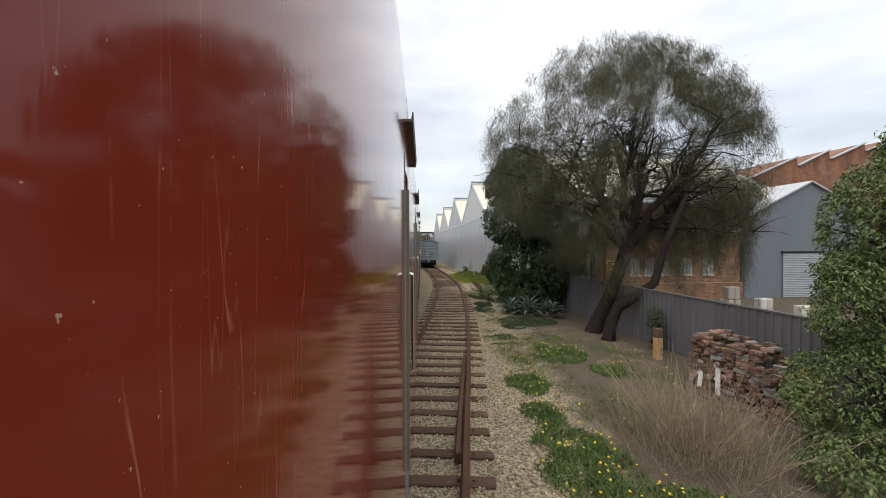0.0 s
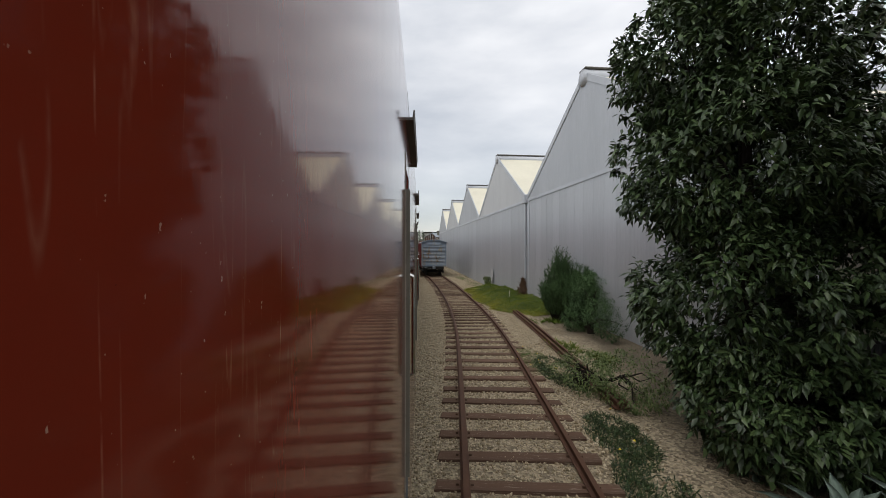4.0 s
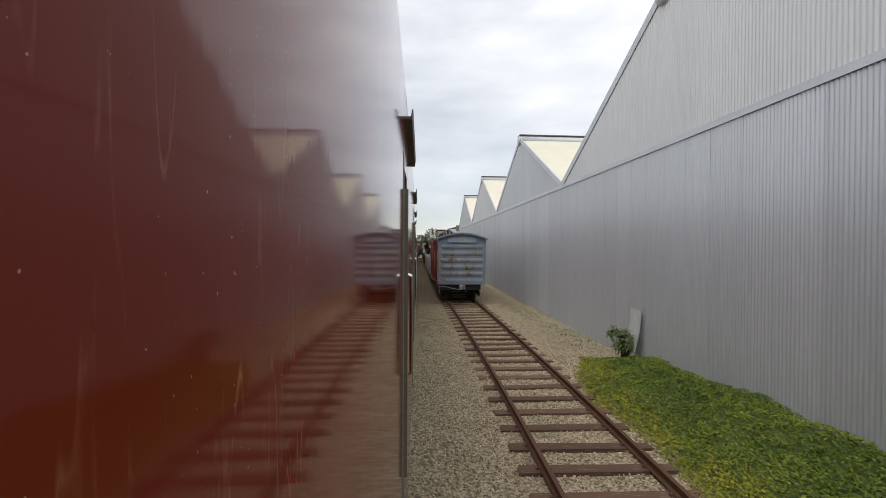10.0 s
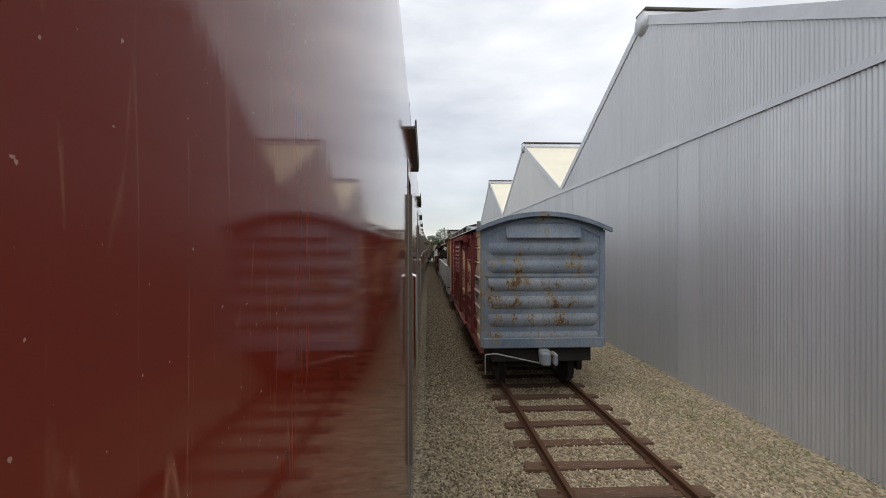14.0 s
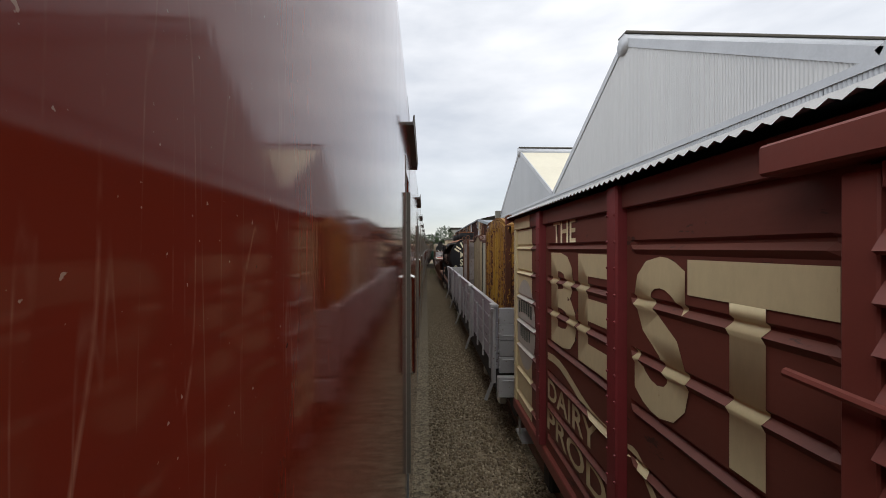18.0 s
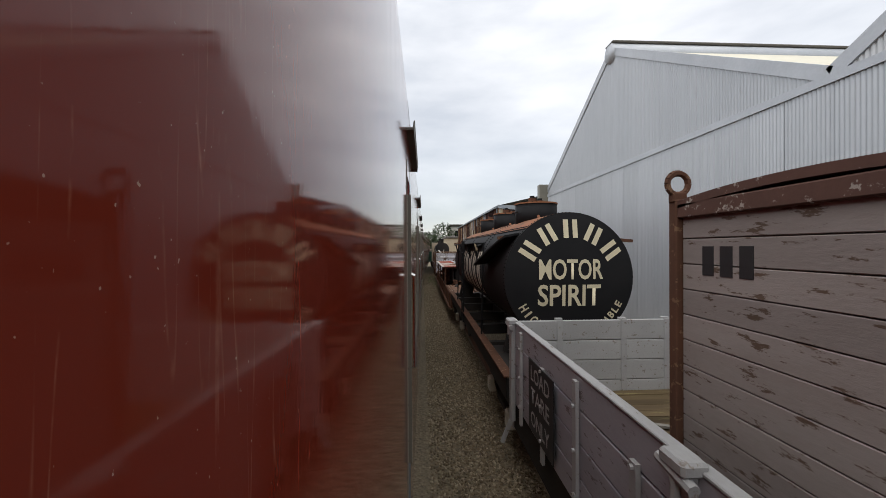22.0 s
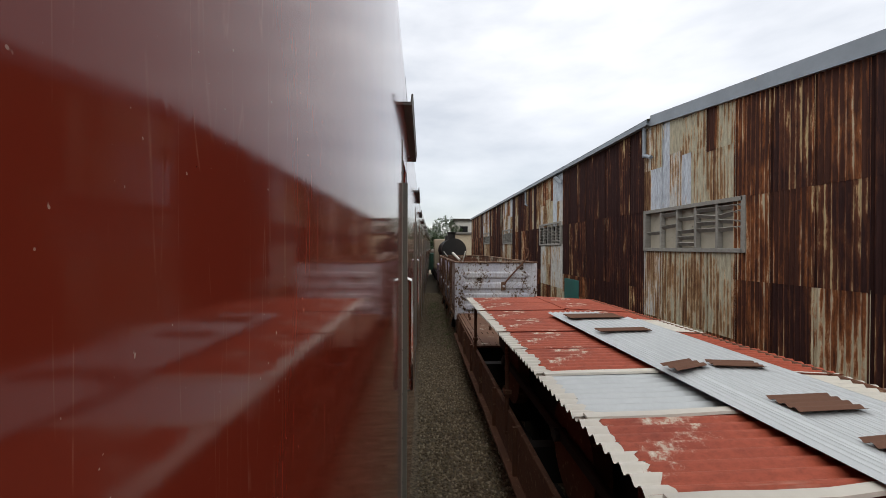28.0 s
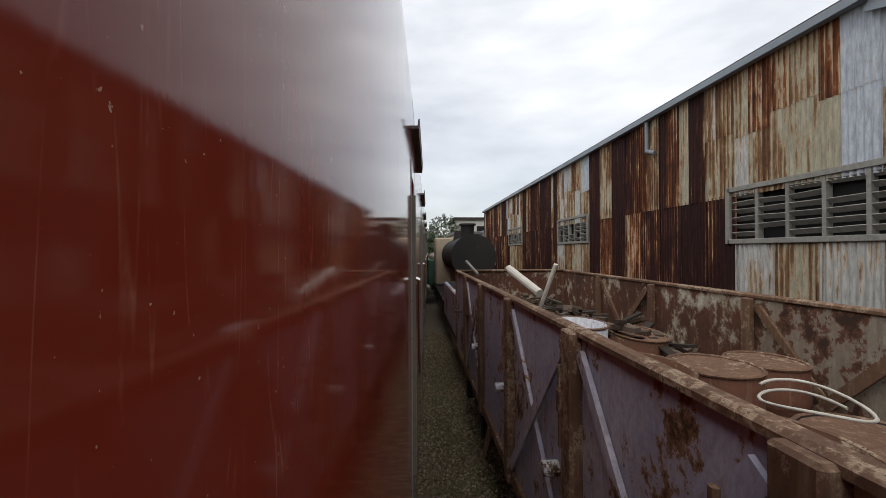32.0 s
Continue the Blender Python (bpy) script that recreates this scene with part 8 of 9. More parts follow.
# ---- weeping casuarina ----
def build_casuarina():
    rn, rs = random.Random(11), np.random.RandomState(11)
    tree = thing("casuarina_tree", "weeping casuarina with grey-green needles and a dark leaning trunk", "tree", (6.0, 13.9, 0))
    at = Vector((6.0, 13.9, 0))
    bm = bmesh.new()
    fork = Vector((7.35, 14.0, 3.1))
    limb(bm, [Vector(p) - at for p in ((5.85, 13.8, -0.25), (6.15, 13.9, 0.35), (6.6, 13.95, 1.2), (7.05, 14.0, 2.2), fork)], [0.32, 0.26, 0.22, 0.21, 0.24], 12)
    part("trunk", bm, M_BARK, tree, smooth=True)
    bm = bmesh.new()
    limb(bm, [Vector(p) - at for p in ((5.75, 12.55, -0.2), (5.9, 12.6, 0.4), (6.2, 12.7, 1.0), (7.0, 12.7, 1.45), (7.6, 12.7, 1.85), (8.0, 12.7, 3.2), (8.6, 12.4, 5.0))], [0.26, 0.2, 0.18, 0.17, 0.15, 0.12, 0.06], 9)
    part("stem", bm, M_BARK, tree, smooth=True)
    ends = [(6.2, 14.2, 5.4), (7.7, 13.8, 5.7), (9.3, 13.9, 4.6), (6.9, 15.4, 6.0), (8.6, 12.7, 5.6), (4.9, 14.0, 5.4), (7.3, 14.4, 6.6)]
    tips = []
    for e in ends:
        bm = bmesh.new()
        p = wander(fork, e, 4, 0.16, rn)
        limb(bm, [q - at for q in p], [0.24, 0.19, 0.155, 0.13, 0.10], 8)
        part("limb", bm, M_BARK, tree, smooth=True)
        e = Vector(e)
        bm = bmesh.new()
        for j in range(9):
            out = (e - fork).normalized() * 1.6 + Vector((rn.uniform(-1.7, 1.7), rn.uniform(-1.4, 1.4), rn.uniform(-0.2, 1.6)))
            w = wander(p[3] if j % 2 else e, e + out * rn.uniform(0.45, 0.9), 4, 0.2, rn)
            limb(bm, [q - at for q in w], [0.075, 0.055, 0.04, 0.028, 0.012], 5)
            tips += w[1:]
            for _ in range(9):
                s = rn.choice(w[1:])
                c = s + Vector((rn.uniform(-1.8, 1.8), rn.uniform(-1.4, 1.4), rn.uniform(-0.8, 1.1)))
                x = wander(s, c, 3, 0.12, rn)
                limb(bm, [q - at for q in x], [0.021, 0.015, 0.010, 0.004], 4)
                tips += x[1:]
        part("branch", bm, M_BARK, tree, kind="stuff")
    # long low side boughs
    bm = bmesh.new()
    for c in ((12.4, 13.6, 3.7), (10.8, 14.6, 3.4), (3.4, 14.6, 5.2), (2.4, 15.2, 6.2), (11.2, 14.6, 6.2), (4.4, 12.8, 4.6), (10.4, 12.3, 5.2)):
        w = wander(fork + Vector((0, 0, rn.uniform(0.2, 2.2))), c, 6, 0.22, rn)
        limb(bm, [q - at for q in w], [0.10, 0.08, 0.065, 0.05, 0.035, 0.025, 0.012], 6)
        for q in w[2:]:
            tips.append(q)
            for _ in range(5):
                x = wander(q, q + Vector((rn.uniform(-1.2, 1.2), rn.uniform(-1, 1), rn.uniform(-0.7, 0.7))), 3, 0.1, rn)
                limb(bm, [y - at for y in x], [0.02, 0.014, 0.01, 0.004], 4)
                tips += x[1:]
    part("branch", bm, M_BARK, tree, kind="stuff")
    # tufts over the dome of the crown, gathered in lumps with gaps between them
    extra = []
    while len(extra) < 3750:
        q = unit(rs.normal(0, 1, (1, 3)))[0] * rs.uniform(0.5, 1.0) ** 0.6
        c = Vector((8.1 + q[0] * 6.2, 15.0 + q[1] * 3.0, 6.6 + q[2] * 5.2))
        low = 2.9 + 0.8 * math.sin(c.x * 1.9) + 0.9 * max(0, 1 - abs(c.x - 7.6) / 1.4)
        front = c.y < 14.3 and c.z < 7.4 and 6.7 < c.x < 11.2
        dense = -0.3 if c.y > 15.0 else -0.2 if c.z > 7.6 else -0.1 if c.x < 6.2 else 0.08
        if c.z > low and not front and noise.noise(c * 0.62) + 0.5 * noise.noise(c * 1.5) > dense:
            # the near western lobe is thin and lets the sky through
            if 0.9 * (c.y - 10.7) - 0.8 < c.x < 1.45 * (c.y - 10.7) - 0.8 and c.z > 3.2 and rn.random() < 0.82:
                continue
            if 6.6 < c.x < 11.2 and 4.4 < c.z < 7.9 and rn.random() < 0.35:
                continue
            extra.append(c)
    tips = [q for q in tips if rn.random() < (0.15 if q.x < 7.2 else 0.13) and (q.z > 4.4 or abs(q.x - 7.4) > 1.8)]
    # curtains that hang from the outer boughs
    for x0, x1, yc, top, low, n in ((9.2, 10.8, 14.4, 4.8, 1.5, 20), (11.4, 13.6, 14.4, 5.4, 1.9, 24), (2.2, 4.4, 14.2, 5.4, 3.4, 10), (5.2, 6.6, 13.6, 4.2, 2.4, 7), (6.4, 6.9, 13.3, 2.8, 1.0, 6), (7.6, 14.0, 16.4, 6.8, 2.9, 38)):
        for _ in range(n):
            x, y, z = rn.uniform(x0, x1), rn.gauss(yc, 0.4), top + rn.uniform(-0.8, 0.5)
            end = z - (top - low) * rn.uniform(0.35, 1.0)
            while z > end:
                tips.append(Vector((x + rn.gauss(0, 0.08), y + rn.gauss(0, 0.08), z)))
                z -= 0.2
    pts = np.array([tuple(q) for q in tips + extra]) - np.array(at)
    per = 44
    n = len(pts) * per
    base = np.repeat(pts, per, 0)
    way = rs.normal(0, 0.6, (n, 3)) - np.array((0, 0, 0.6))
    start = base + rs.normal(0, 0.13, (n, 3))
    v, f = ribbons(start, way, rs.uniform(0.10, 0.36, n), 0.0078, rs, 0.4, 2)
    quads("foliage", v, f, M_CASU, tree, "hanging grey-green needles", "stuff")


build_casuarina()


# ---- dense broadleaf tree ----
def crown_points(rs, n, lumps):
    """Places near the surface of a set of ellipsoid lumps (centre, radii), none deep inside another lump."""
    c = np.array([l[0] for l in lumps], dtype=float)
    r = np.array([l[1] for l in lumps], dtype=float)
    pick = rs.choice(len(lumps), n, p=(r[:, 0] * r[:, 2]) / np.sum(r[:, 0] * r[:, 2]))
    d = unit(rs.normal(0, 1, (n, 3)))
    p = c[pick] + d * r[pick] * (1 - np.abs(rs.normal(0, 0.13, n)))[:, None]
    keep = np.ones(n, bool)
    for k in range(len(lumps)):
        keep &= (np.sum(((p - c[k]) / r[k]) ** 2, 1) > 0.5) | (pick == k)
    return p[keep], d[keep]


def leafy(name, label, base, lumps, clusters, per, length, width, material, seed, droop=0.6, stems=6):
    rn, rs = random.Random(seed), np.random.RandomState(seed)
    at = Vector(base)
    ob = thing(name, label, "tree" if "tree" in name else "shrub", base)
    bm = bmesh.new()
    top = max(l[0][2] for l in lumps)
    limb(bm, [q - at for q in wander(at - Vector((0, 0, 0.15)), (base[0], base[1], top), 6, 0.12, rn)], [0.16, 0.13, 0.11, 0.09, 0.07, 0.05, 0.02], 8)
    part("trunk", bm, M_BARK, ob, smooth=True)
    for l in lumps[:stems]:
        bm = bmesh.new()
        c = Vector(l[0])
        s = Vector((base[0], base[1], base[2] + (c.z - base[2]) * 0.45))
        w = wander(s, c, 4, 0.15, rn)
        limb(bm, [q - at for q in w], [0.07, 0.055, 0.045, 0.03, 0.015], 6)
        for _ in range(8):
            d = Vector((rn.uniform(-1, 1) * l[1][0], rn.uniform(-1, 1) * l[1][1], rn.uniform(-1, 1) * l[1][2])) * 0.75
            limb(bm, [q - at for q in wander(w[3], c + d, 3, 0.1, rn)], [0.025, 0.02, 0.012, 0.005], 5)
        part("limb", bm, M_BARK, ob)
    p, d = crown_points(rs, clusters, lumps)
    gap = np.array([noise.noise(Vector(q) * 1.15) + 0.6 * noise.noise(Vector(q) * 2.7) for q in p]) > -0.04
    inner, di = crown_points(rs, clusters // 4, [(l[0], tuple(0.72 * r for r in l[1])) for l in lumps])
    p, d = np.concatenate((p[gap], inner)) - np.array(base), np.concatenate((d[gap], di))
    n = len(p) * per
    a = np.repeat(p, per, 0) + rs.normal(0, 0.035, (n, 3))
    w = np.repeat(d, per, 0) * 0.5 + rs.normal(0, 0.75, (n, 3)) - np.array((0, 0, droop))
    v, f = leaves(a, w, length, width, rs)
    quads("foliage", v, f, material, ob, "", "stuff")
    return ob


leafy("broadleaf_tree", "dense dark evergreen tree with drooping glossy leaves", (5.3, 20.3, -0.1), [
    ((5.3, 20.4, 6.4), (1.65, 1.7, 1.9)), ((4.65, 20.0, 4.6), (1.75, 1.6, 1.5)), ((6.5, 20.2, 4.8), (1.8, 1.6, 1.7)), ((4.8, 19.8, 2.4), (1.7, 1.6, 1.6)),
    ((6.4, 19.6, 2.2), (2.0, 1.6, 2.1)), ((4.4, 20.6, 6.5), (1.25, 1.3, 1.3)), ((7.4, 20.6, 3.0), (1.1, 1.2, 1.5)), ((5.1, 20.4, 7.7), (1.2, 1.1, 1.1)), ((5.3, 19.2, 1.0), (1.9, 1.2, 1.2))],
    17000, 7, 0.15, 0.075, M_BROAD, 21, 0.45, 9)
leafy("broadleaf_shrub", "large green leafy shrub beside the brick heap", (6.1, 5.0, -0.1), [
    ((6.3, 5.0, 3.5), (1.25, 0.8, 1.1)), ((5.85, 4.9, 2.2), (1.25, 0.8, 1.0)), ((5.6, 4.8, 1.0), (1.35, 0.9, 1.0)), ((6.9, 5.1, 2.6), (1.4, 0.9, 1.6)), ((6.75, 4.9, 4.7), (0.8, 0.6, 0.75)), ((5.2, 4.4, 0.3), (1.3, 0.8, 0.55)), ((6.5, 4.9, 5.3), (0.35, 0.35, 0.5)), ((5.1, 4.9, 2.7), (0.4, 0.4, 0.4))],
    17000, 6, 0.07, 0.034, M_SHRUB, 22, 0.3, 5)
leafy("leafy_shrub", "small green leafy shrub against the fence", (6.7, 11.3, -0.1), [((6.7, 11.3, 0.8), (0.3, 0.35, 0.5)), ((6.65, 11.1, 0.4), (0.3, 0.35, 0.4))], 260, 6, 0.09, 0.035, M_BROAD, 23, 0.2, 2)
leafy("low_shrub", "low dark green bush at the tree's foot", (3.4, 22.6, -0.1), [((3.4, 22.6, 0.35), (0.7, 0.9, 0.5)), ((4.0, 21.6, 0.45), (0.7, 0.9, 0.6))], 1100, 6, 0.075, 0.03, M_SHRUB, 24, 0.1, 2)
leafy("green_bush", "rounded green bush beside the pine shrub", (6.3, 27.6, -0.1), [((6.3, 27.7, 1.1), (0.7, 0.9, 1.2)), ((6.0, 28.3, 0.5), (0.6, 0.7, 0.6)), ((6.2, 26.6, 0.7), (0.7, 0.8, 0.8))], 3000, 6, 0.07, 0.024, M_PINE, 25, 0.0, 3)


# ---- upright pine-like shrub: stems set with short needles ----
def pine_shrub(base, spread, height, stems, seed):
    rn, rs = random.Random(seed), np.random.RandomState(seed)
    ob = thing("pine_shrub", "upright pine-like shrub with soft green needles", "shrub", base, "pine shrubs by the wall")
    bm = bmesh.new()
    starts, ways = [], []
    for i in range(stems):
        a, r = rn.uniform(0, 6.28), math.sqrt(rn.random())
        h = height * (0.45 + 0.55 * (1 - r * r)) * rn.uniform(0.75, 1.05)
        foot = Vector((math.cos(a) * r * spread * 0.35, math.sin(a) * r * spread * 0.35, 0))
        tip = Vector((math.cos(a) * r * spread, math.sin(a) * r * spread, h))
        w = wander(foot, tip, 5, 0.05, rn)
        limb(bm, w, [0.02, 0.016, 0.013, 0.01, 0.007, 0.003], 4)
        for k in range(1, 5):
            for t in range(7):
                q = w[k].lerp(w[k + 1], t / 7)
                if q.z < 0.12 * height:
                    continue
                sub = Vector((rn.uniform(-1, 1), rn.uniform(-1, 1), rn.uniform(0.5, 1.8))).normalized() * rn.uniform(0.08, 0.32)
                for s in range(5):
                    starts += [q + sub * s / 4] * 6
                    ways += [sub.normalized()] * 6
    part("stem", bm, M_BARK, ob, kind="stuff")
    st, wy = np.array([tuple(s) for s in starts]), np.array([tuple(s) for s in ways])
    v, f = ribbons(st, wy * 0.9 + rs.normal(0, 0.55, st.shape), rs.uniform(0.07, 0.15, len(st)), 0.008, rs, 0.0, 1)
    quads("foliage", v, f, M_PINE, ob, "", "stuff")


pine_shrub((6.2, 30.2, -0.1), 0.95, 3.25, 150, 31)
pine_shrub((6.6, 31.4, -0.1), 0.6, 2.2, 60, 32)
pine_shrub((6.5, 28.9, -0.1), 0.75, 2.5, 80, 33)


# ---- agaves ----
def agave(base, size, seed):
    rn = random.Random(seed)
    ob = thing("agave", "grey-green agave rosette with broad pointed leaves", "agave", base, "agaves below the tree")
    bm = bmesh.new()
    n = 7
    rows = []
    for i in range(n + 1):
        u = i / n
        w = 0.085 * (0.75 + 1.1 * u - 0.2 * u * u) * (1 - u ** 3.0) * 1.1 + 0.001
        y, z = 0.95 * u, 0.24 * u - 0.42 * u * u * u
        t = 0.035 * (1 - u) + 0.004
        rows.append([bm.verts.new(q) for q in ((-w, y, z + w * 0.45), (0, y, z), (w, y, z + w * 0.45), (0, y, z - t))])
    for r, q in zip(rows, rows[1:]):
        for k in range(4):
            bm.faces.new((r[k], r[(k + 1) % 4], q[(k + 1) % 4], q[k]))
    me = mesh_of("leaf", bm, M_AGAVE, True)
    for i in range(30):
        tilt = radians(78 - 74 * (i / 30) ** 0.8 + rn.uniform(-6, 6))
        m = Matrix.Translation((0, 0, 0.12)) @ Matrix.Rotation(i * 2.39996 + rn.uniform(-0.15, 0.15), 4, "Z") @ Matrix.Rotation(tilt, 4, "X") @ Matrix.Scale(size * rn.uniform(0.8, 1.1), 4)
        piece("leaf", me, ob, m)
    rs = np.random.RandomState(seed)
    a = rs.normal(0, 0.10, (120, 3)) * (1, 1, 0.3) + (0, 0, 0.12)
    v, f = ribbons(a, np.stack((rs.normal(0, 1, 120), rs.normal(0, 1, 120), rs.uniform(-0.6, 0.2, 120)), 1), rs.uniform(0.2, 0.45, 120), 0.03, rs, 0.3)
    quads("dead_leaf", v, f, M_DRY, ob, "withered straw-coloured lower leaves", "stuff")


agave((4.45, 17.1, -0.08), 1.05, 41)
agave((3.75, 17.5, -0.06), 0.9, 42)
agave((5.35, 16.8, -0.1), 0.85, 43)


# ---- trees far down the line ----
for k, (x, y, w, h) in enumerate(((1.5, 186.0, 3.6, 7.5), (6.0, 190.0, 4.4, 10.5), (11.5, 194.0, 4.5, 9.0), (-6.0, 196.0, 5.0, 9.0))):
    leafy("gum_tree", "dark green tree at the end of the yard", (x, y, -0.3), [((x, y, h * 0.72), (w * 0.7, 2.5, h * 0.3)), ((x - w * 0.5, y, h * 0.5), (w * 0.55, 2.2, h * 0.26)), ((x + w * 0.5, y, h * 0.55), (w * 0.55, 2.2, h * 0.28)), ((x, y - 1, h * 0.35), (w * 0.7, 2.4, h * 0.25))], 1500, 6, 0.42, 0.24, M_BROAD, 90 + k, 0.2, 3)

# ---- weeds, flowers and dry stalks ----
def weed_patch(name, label, spots, per, blade, width, material, seed, flowers=0, upright=0.9, petal=None):
    """One loose patch of low plants; spots: (x, y, rx, ry)."""
    rs = np.random.RandomState(seed)
    parts_, heads = [], []
    for x, y, rx, ry in spots:
        n = int(per * rx * ry * 3.1)
        r, a = np.sqrt(rs.uniform(0, 1, n)), rs.uniform(0, 6.283, n)
        px, py = x + r * rx * np.cos(a), y + r * ry * np.sin(a)
        lump = np.array([noise.noise((u * 1.9, w * 1.9, seed)) for u, w in zip(px, py)])
        k = (lump + rs.normal(0, 0.22, n) > -0.2) & (r + 0.55 * lump + rs.normal(0, 0.08, n) < 1.02)
        px, py, lump = px[k], py[k], lump[k]
        pz = np.array([ground_z(u, w) for u, w in zip(px, py)]) + np.maximum(lump, 0) * blade * 1.2
        st = np.stack((px, py, pz), 1)
        way = np.concatenate((rs.normal(0, 0.6, (len(st), 2)), np.full((len(st), 1), upright)), 1)
        parts_.append(ribbons(st, way, blade * rs.uniform(0.5, 1.3, len(st)), width, rs, 0.35, 2))
        for i in rs.choice(len(st), min(int(flowers * rx * ry * 3.1), len(st)), replace=False):
            heads.append(st[i] + (0, 0, blade * rs.uniform(0.7, 1.5)))
    ob = thing(name, label, "weeds", kind="stuff")
    v, f = join(parts_)
    quads("blade", v, f, material, ob, "", "stuff")
    if heads:
        bm = bmesh.new()
        for h in heads:
            tilt = Matrix.Rotation(rs.uniform(-0.6, 0.6), 4, "X") @ Matrix.Rotation(rs.uniform(-0.6, 0.6), 4, "Y")
            bmesh.ops.create_cone(bm, cap_ends=True, segments=7, radius1=0.022, radius2=0.012, depth=0.012, matrix=Matrix.Translation(Vector(h)) @ tilt)
        part("flower", bm, petal or M_PETAL, ob, "small yellow daisy heads", kind="stuff")


weed_patch("flowering_weeds", "low green weeds with yellow flowers on gravel", [(1.3, 5.3, 0.75, 1.15), (1.5, 8.5, 0.5, 0.7), (1.25, 6.9, 0.4, 0.6), (3.2, 10.8, 0.85, 0.95), (3.9, 9.2, 0.45, 0.55), (2.0, 3.9, 0.9, 0.8)], 2600, 0.15, 0.016, M_WEED, 51, 13)
weed_patch("flowering_weeds", "flat dark green weed mat before the agaves", [(3.9, 15.6, 1.25, 1.1), (3.0, 14.6, 0.5, 0.5), (2.2, 13.0, 0.35, 0.5), (2.7, 18.6, 0.5, 1.1), (3.0, 20.3, 0.5, 0.9), (3.4, 23.6, 0.6, 1.4)], 2300, 0.11, 0.015, M_BROAD, 52, 2)
weed_patch("sparse_weeds", "sparse dry grass and small weeds on earth", [(2.4, 11.5, 0.9, 1.8), (2.1, 9.5, 0.8, 1.2), (4.6, 8.8, 0.8, 1.0), (2.6, 7.2, 0.9, 1.2), (2.4, 16.5, 0.5, 1.6), (3.0, 24.6, 0.5, 1.6), (1.9, 12.0, 0.6, 2.5), (3.6, 12.4, 1.0, 1.2), (5.0, 10.8, 0.8, 1.0)], 620, 0.11, 0.010, M_WEED, 53, 3)
weed_patch("dry_grass", "straw-coloured dry grass among the weeds", [(2.6, 12.0, 1.0, 1.6), (4.8, 9.6, 0.9, 0.9), (3.8, 7.4, 0.9, 1.2), (5.6, 11.4, 0.6, 0.8), (4.9, 28.2, 0.5, 0.6), (4.2, 26.2, 0.4, 0.9), (2.2, 10.2, 0.8, 1.6), (4.6, 13.2, 1.0, 1.0), (5.2, 6.4, 0.9, 0.9)], 620, 0.16, 0.006, M_DRY, 54)
weed_patch("wall_weeds", "thin grass along the foot of the wall", [(6.8, 49.0, 0.2, 2.6), (6.8, 54.5, 0.2, 2.0), (6.8, 61.0, 0.2, 3.0), (6.9, 47.0, 0.25, 0.5), (6.0, 50.0, 0.9, 3.0), (5.8, 56.0, 0.8, 3.0), (0.9, 118.0, 0.5, 6.0)], 150, 0.16, 0.008, M_WEED, 55)
weed_patch("leafy_weeds", "broad-leaved yellow-green weeds among rubble", [(5.6, 29.9, 0.45, 0.4), (4.8, 30.0, 0.3, 0.3), (4.4, 25.8, 0.4, 1.0), (4.9, 24.4, 0.4, 0.7)], 300, 0.30, 0.028, M_COVER, 56)

rs_d = np.random.RandomState(61)
dry = thing("dry_bush", "tall tangle of bare dry grass stalks", "bush", (3.2, 5.5, 0), "", "stuff")
n = 1000
foot = np.stack((rs_d.normal(0, 0.42, n), rs_d.normal(0, 0.55, n), np.full(n, -0.1)), 1)
v, f = ribbons(foot, np.concatenate((foot[:, :2] * 0.22 + rs_d.normal(0, 0.33, (n, 2)), np.ones((n, 1))), 1), rs_d.uniform(0.4, 2.0, n), 0.008, rs_d, 0.22, 4)
v2, f2 = ribbons(foot[:500] * 1.2 + rs_d.normal(0, 0.2, (500, 3)) + (0, 0, 0.5), rs_d.normal(0, 1, (500, 3)), rs_d.uniform(0.15, 0.45, 500), 0.005, rs_d, 0.1, 2)
vv, ff = join([(v, f), (v2, f2)])
quads("stalk", vv, ff, M_DRY, dry, "", "stuff")

flower = thing("red_flower", "single red flower low in the green shrub", "flower", (4.55, 3.55, 0.42))
bm = bmesh.new()
bmesh.ops.create_icosphere(bm, subdivisions=1, radius=0.045)
for v in bm.verts:
    v.co.z *= 0.6 + 0.4 * math.sin(5 * math.atan2(v.co.y, v.co.x))
part("petal", bm, M_REDPETAL, flower)
part("stalk", bar((0, 0, -0.5), (0, 0, 0), 0.006, 5), M_SHRUB, flower)

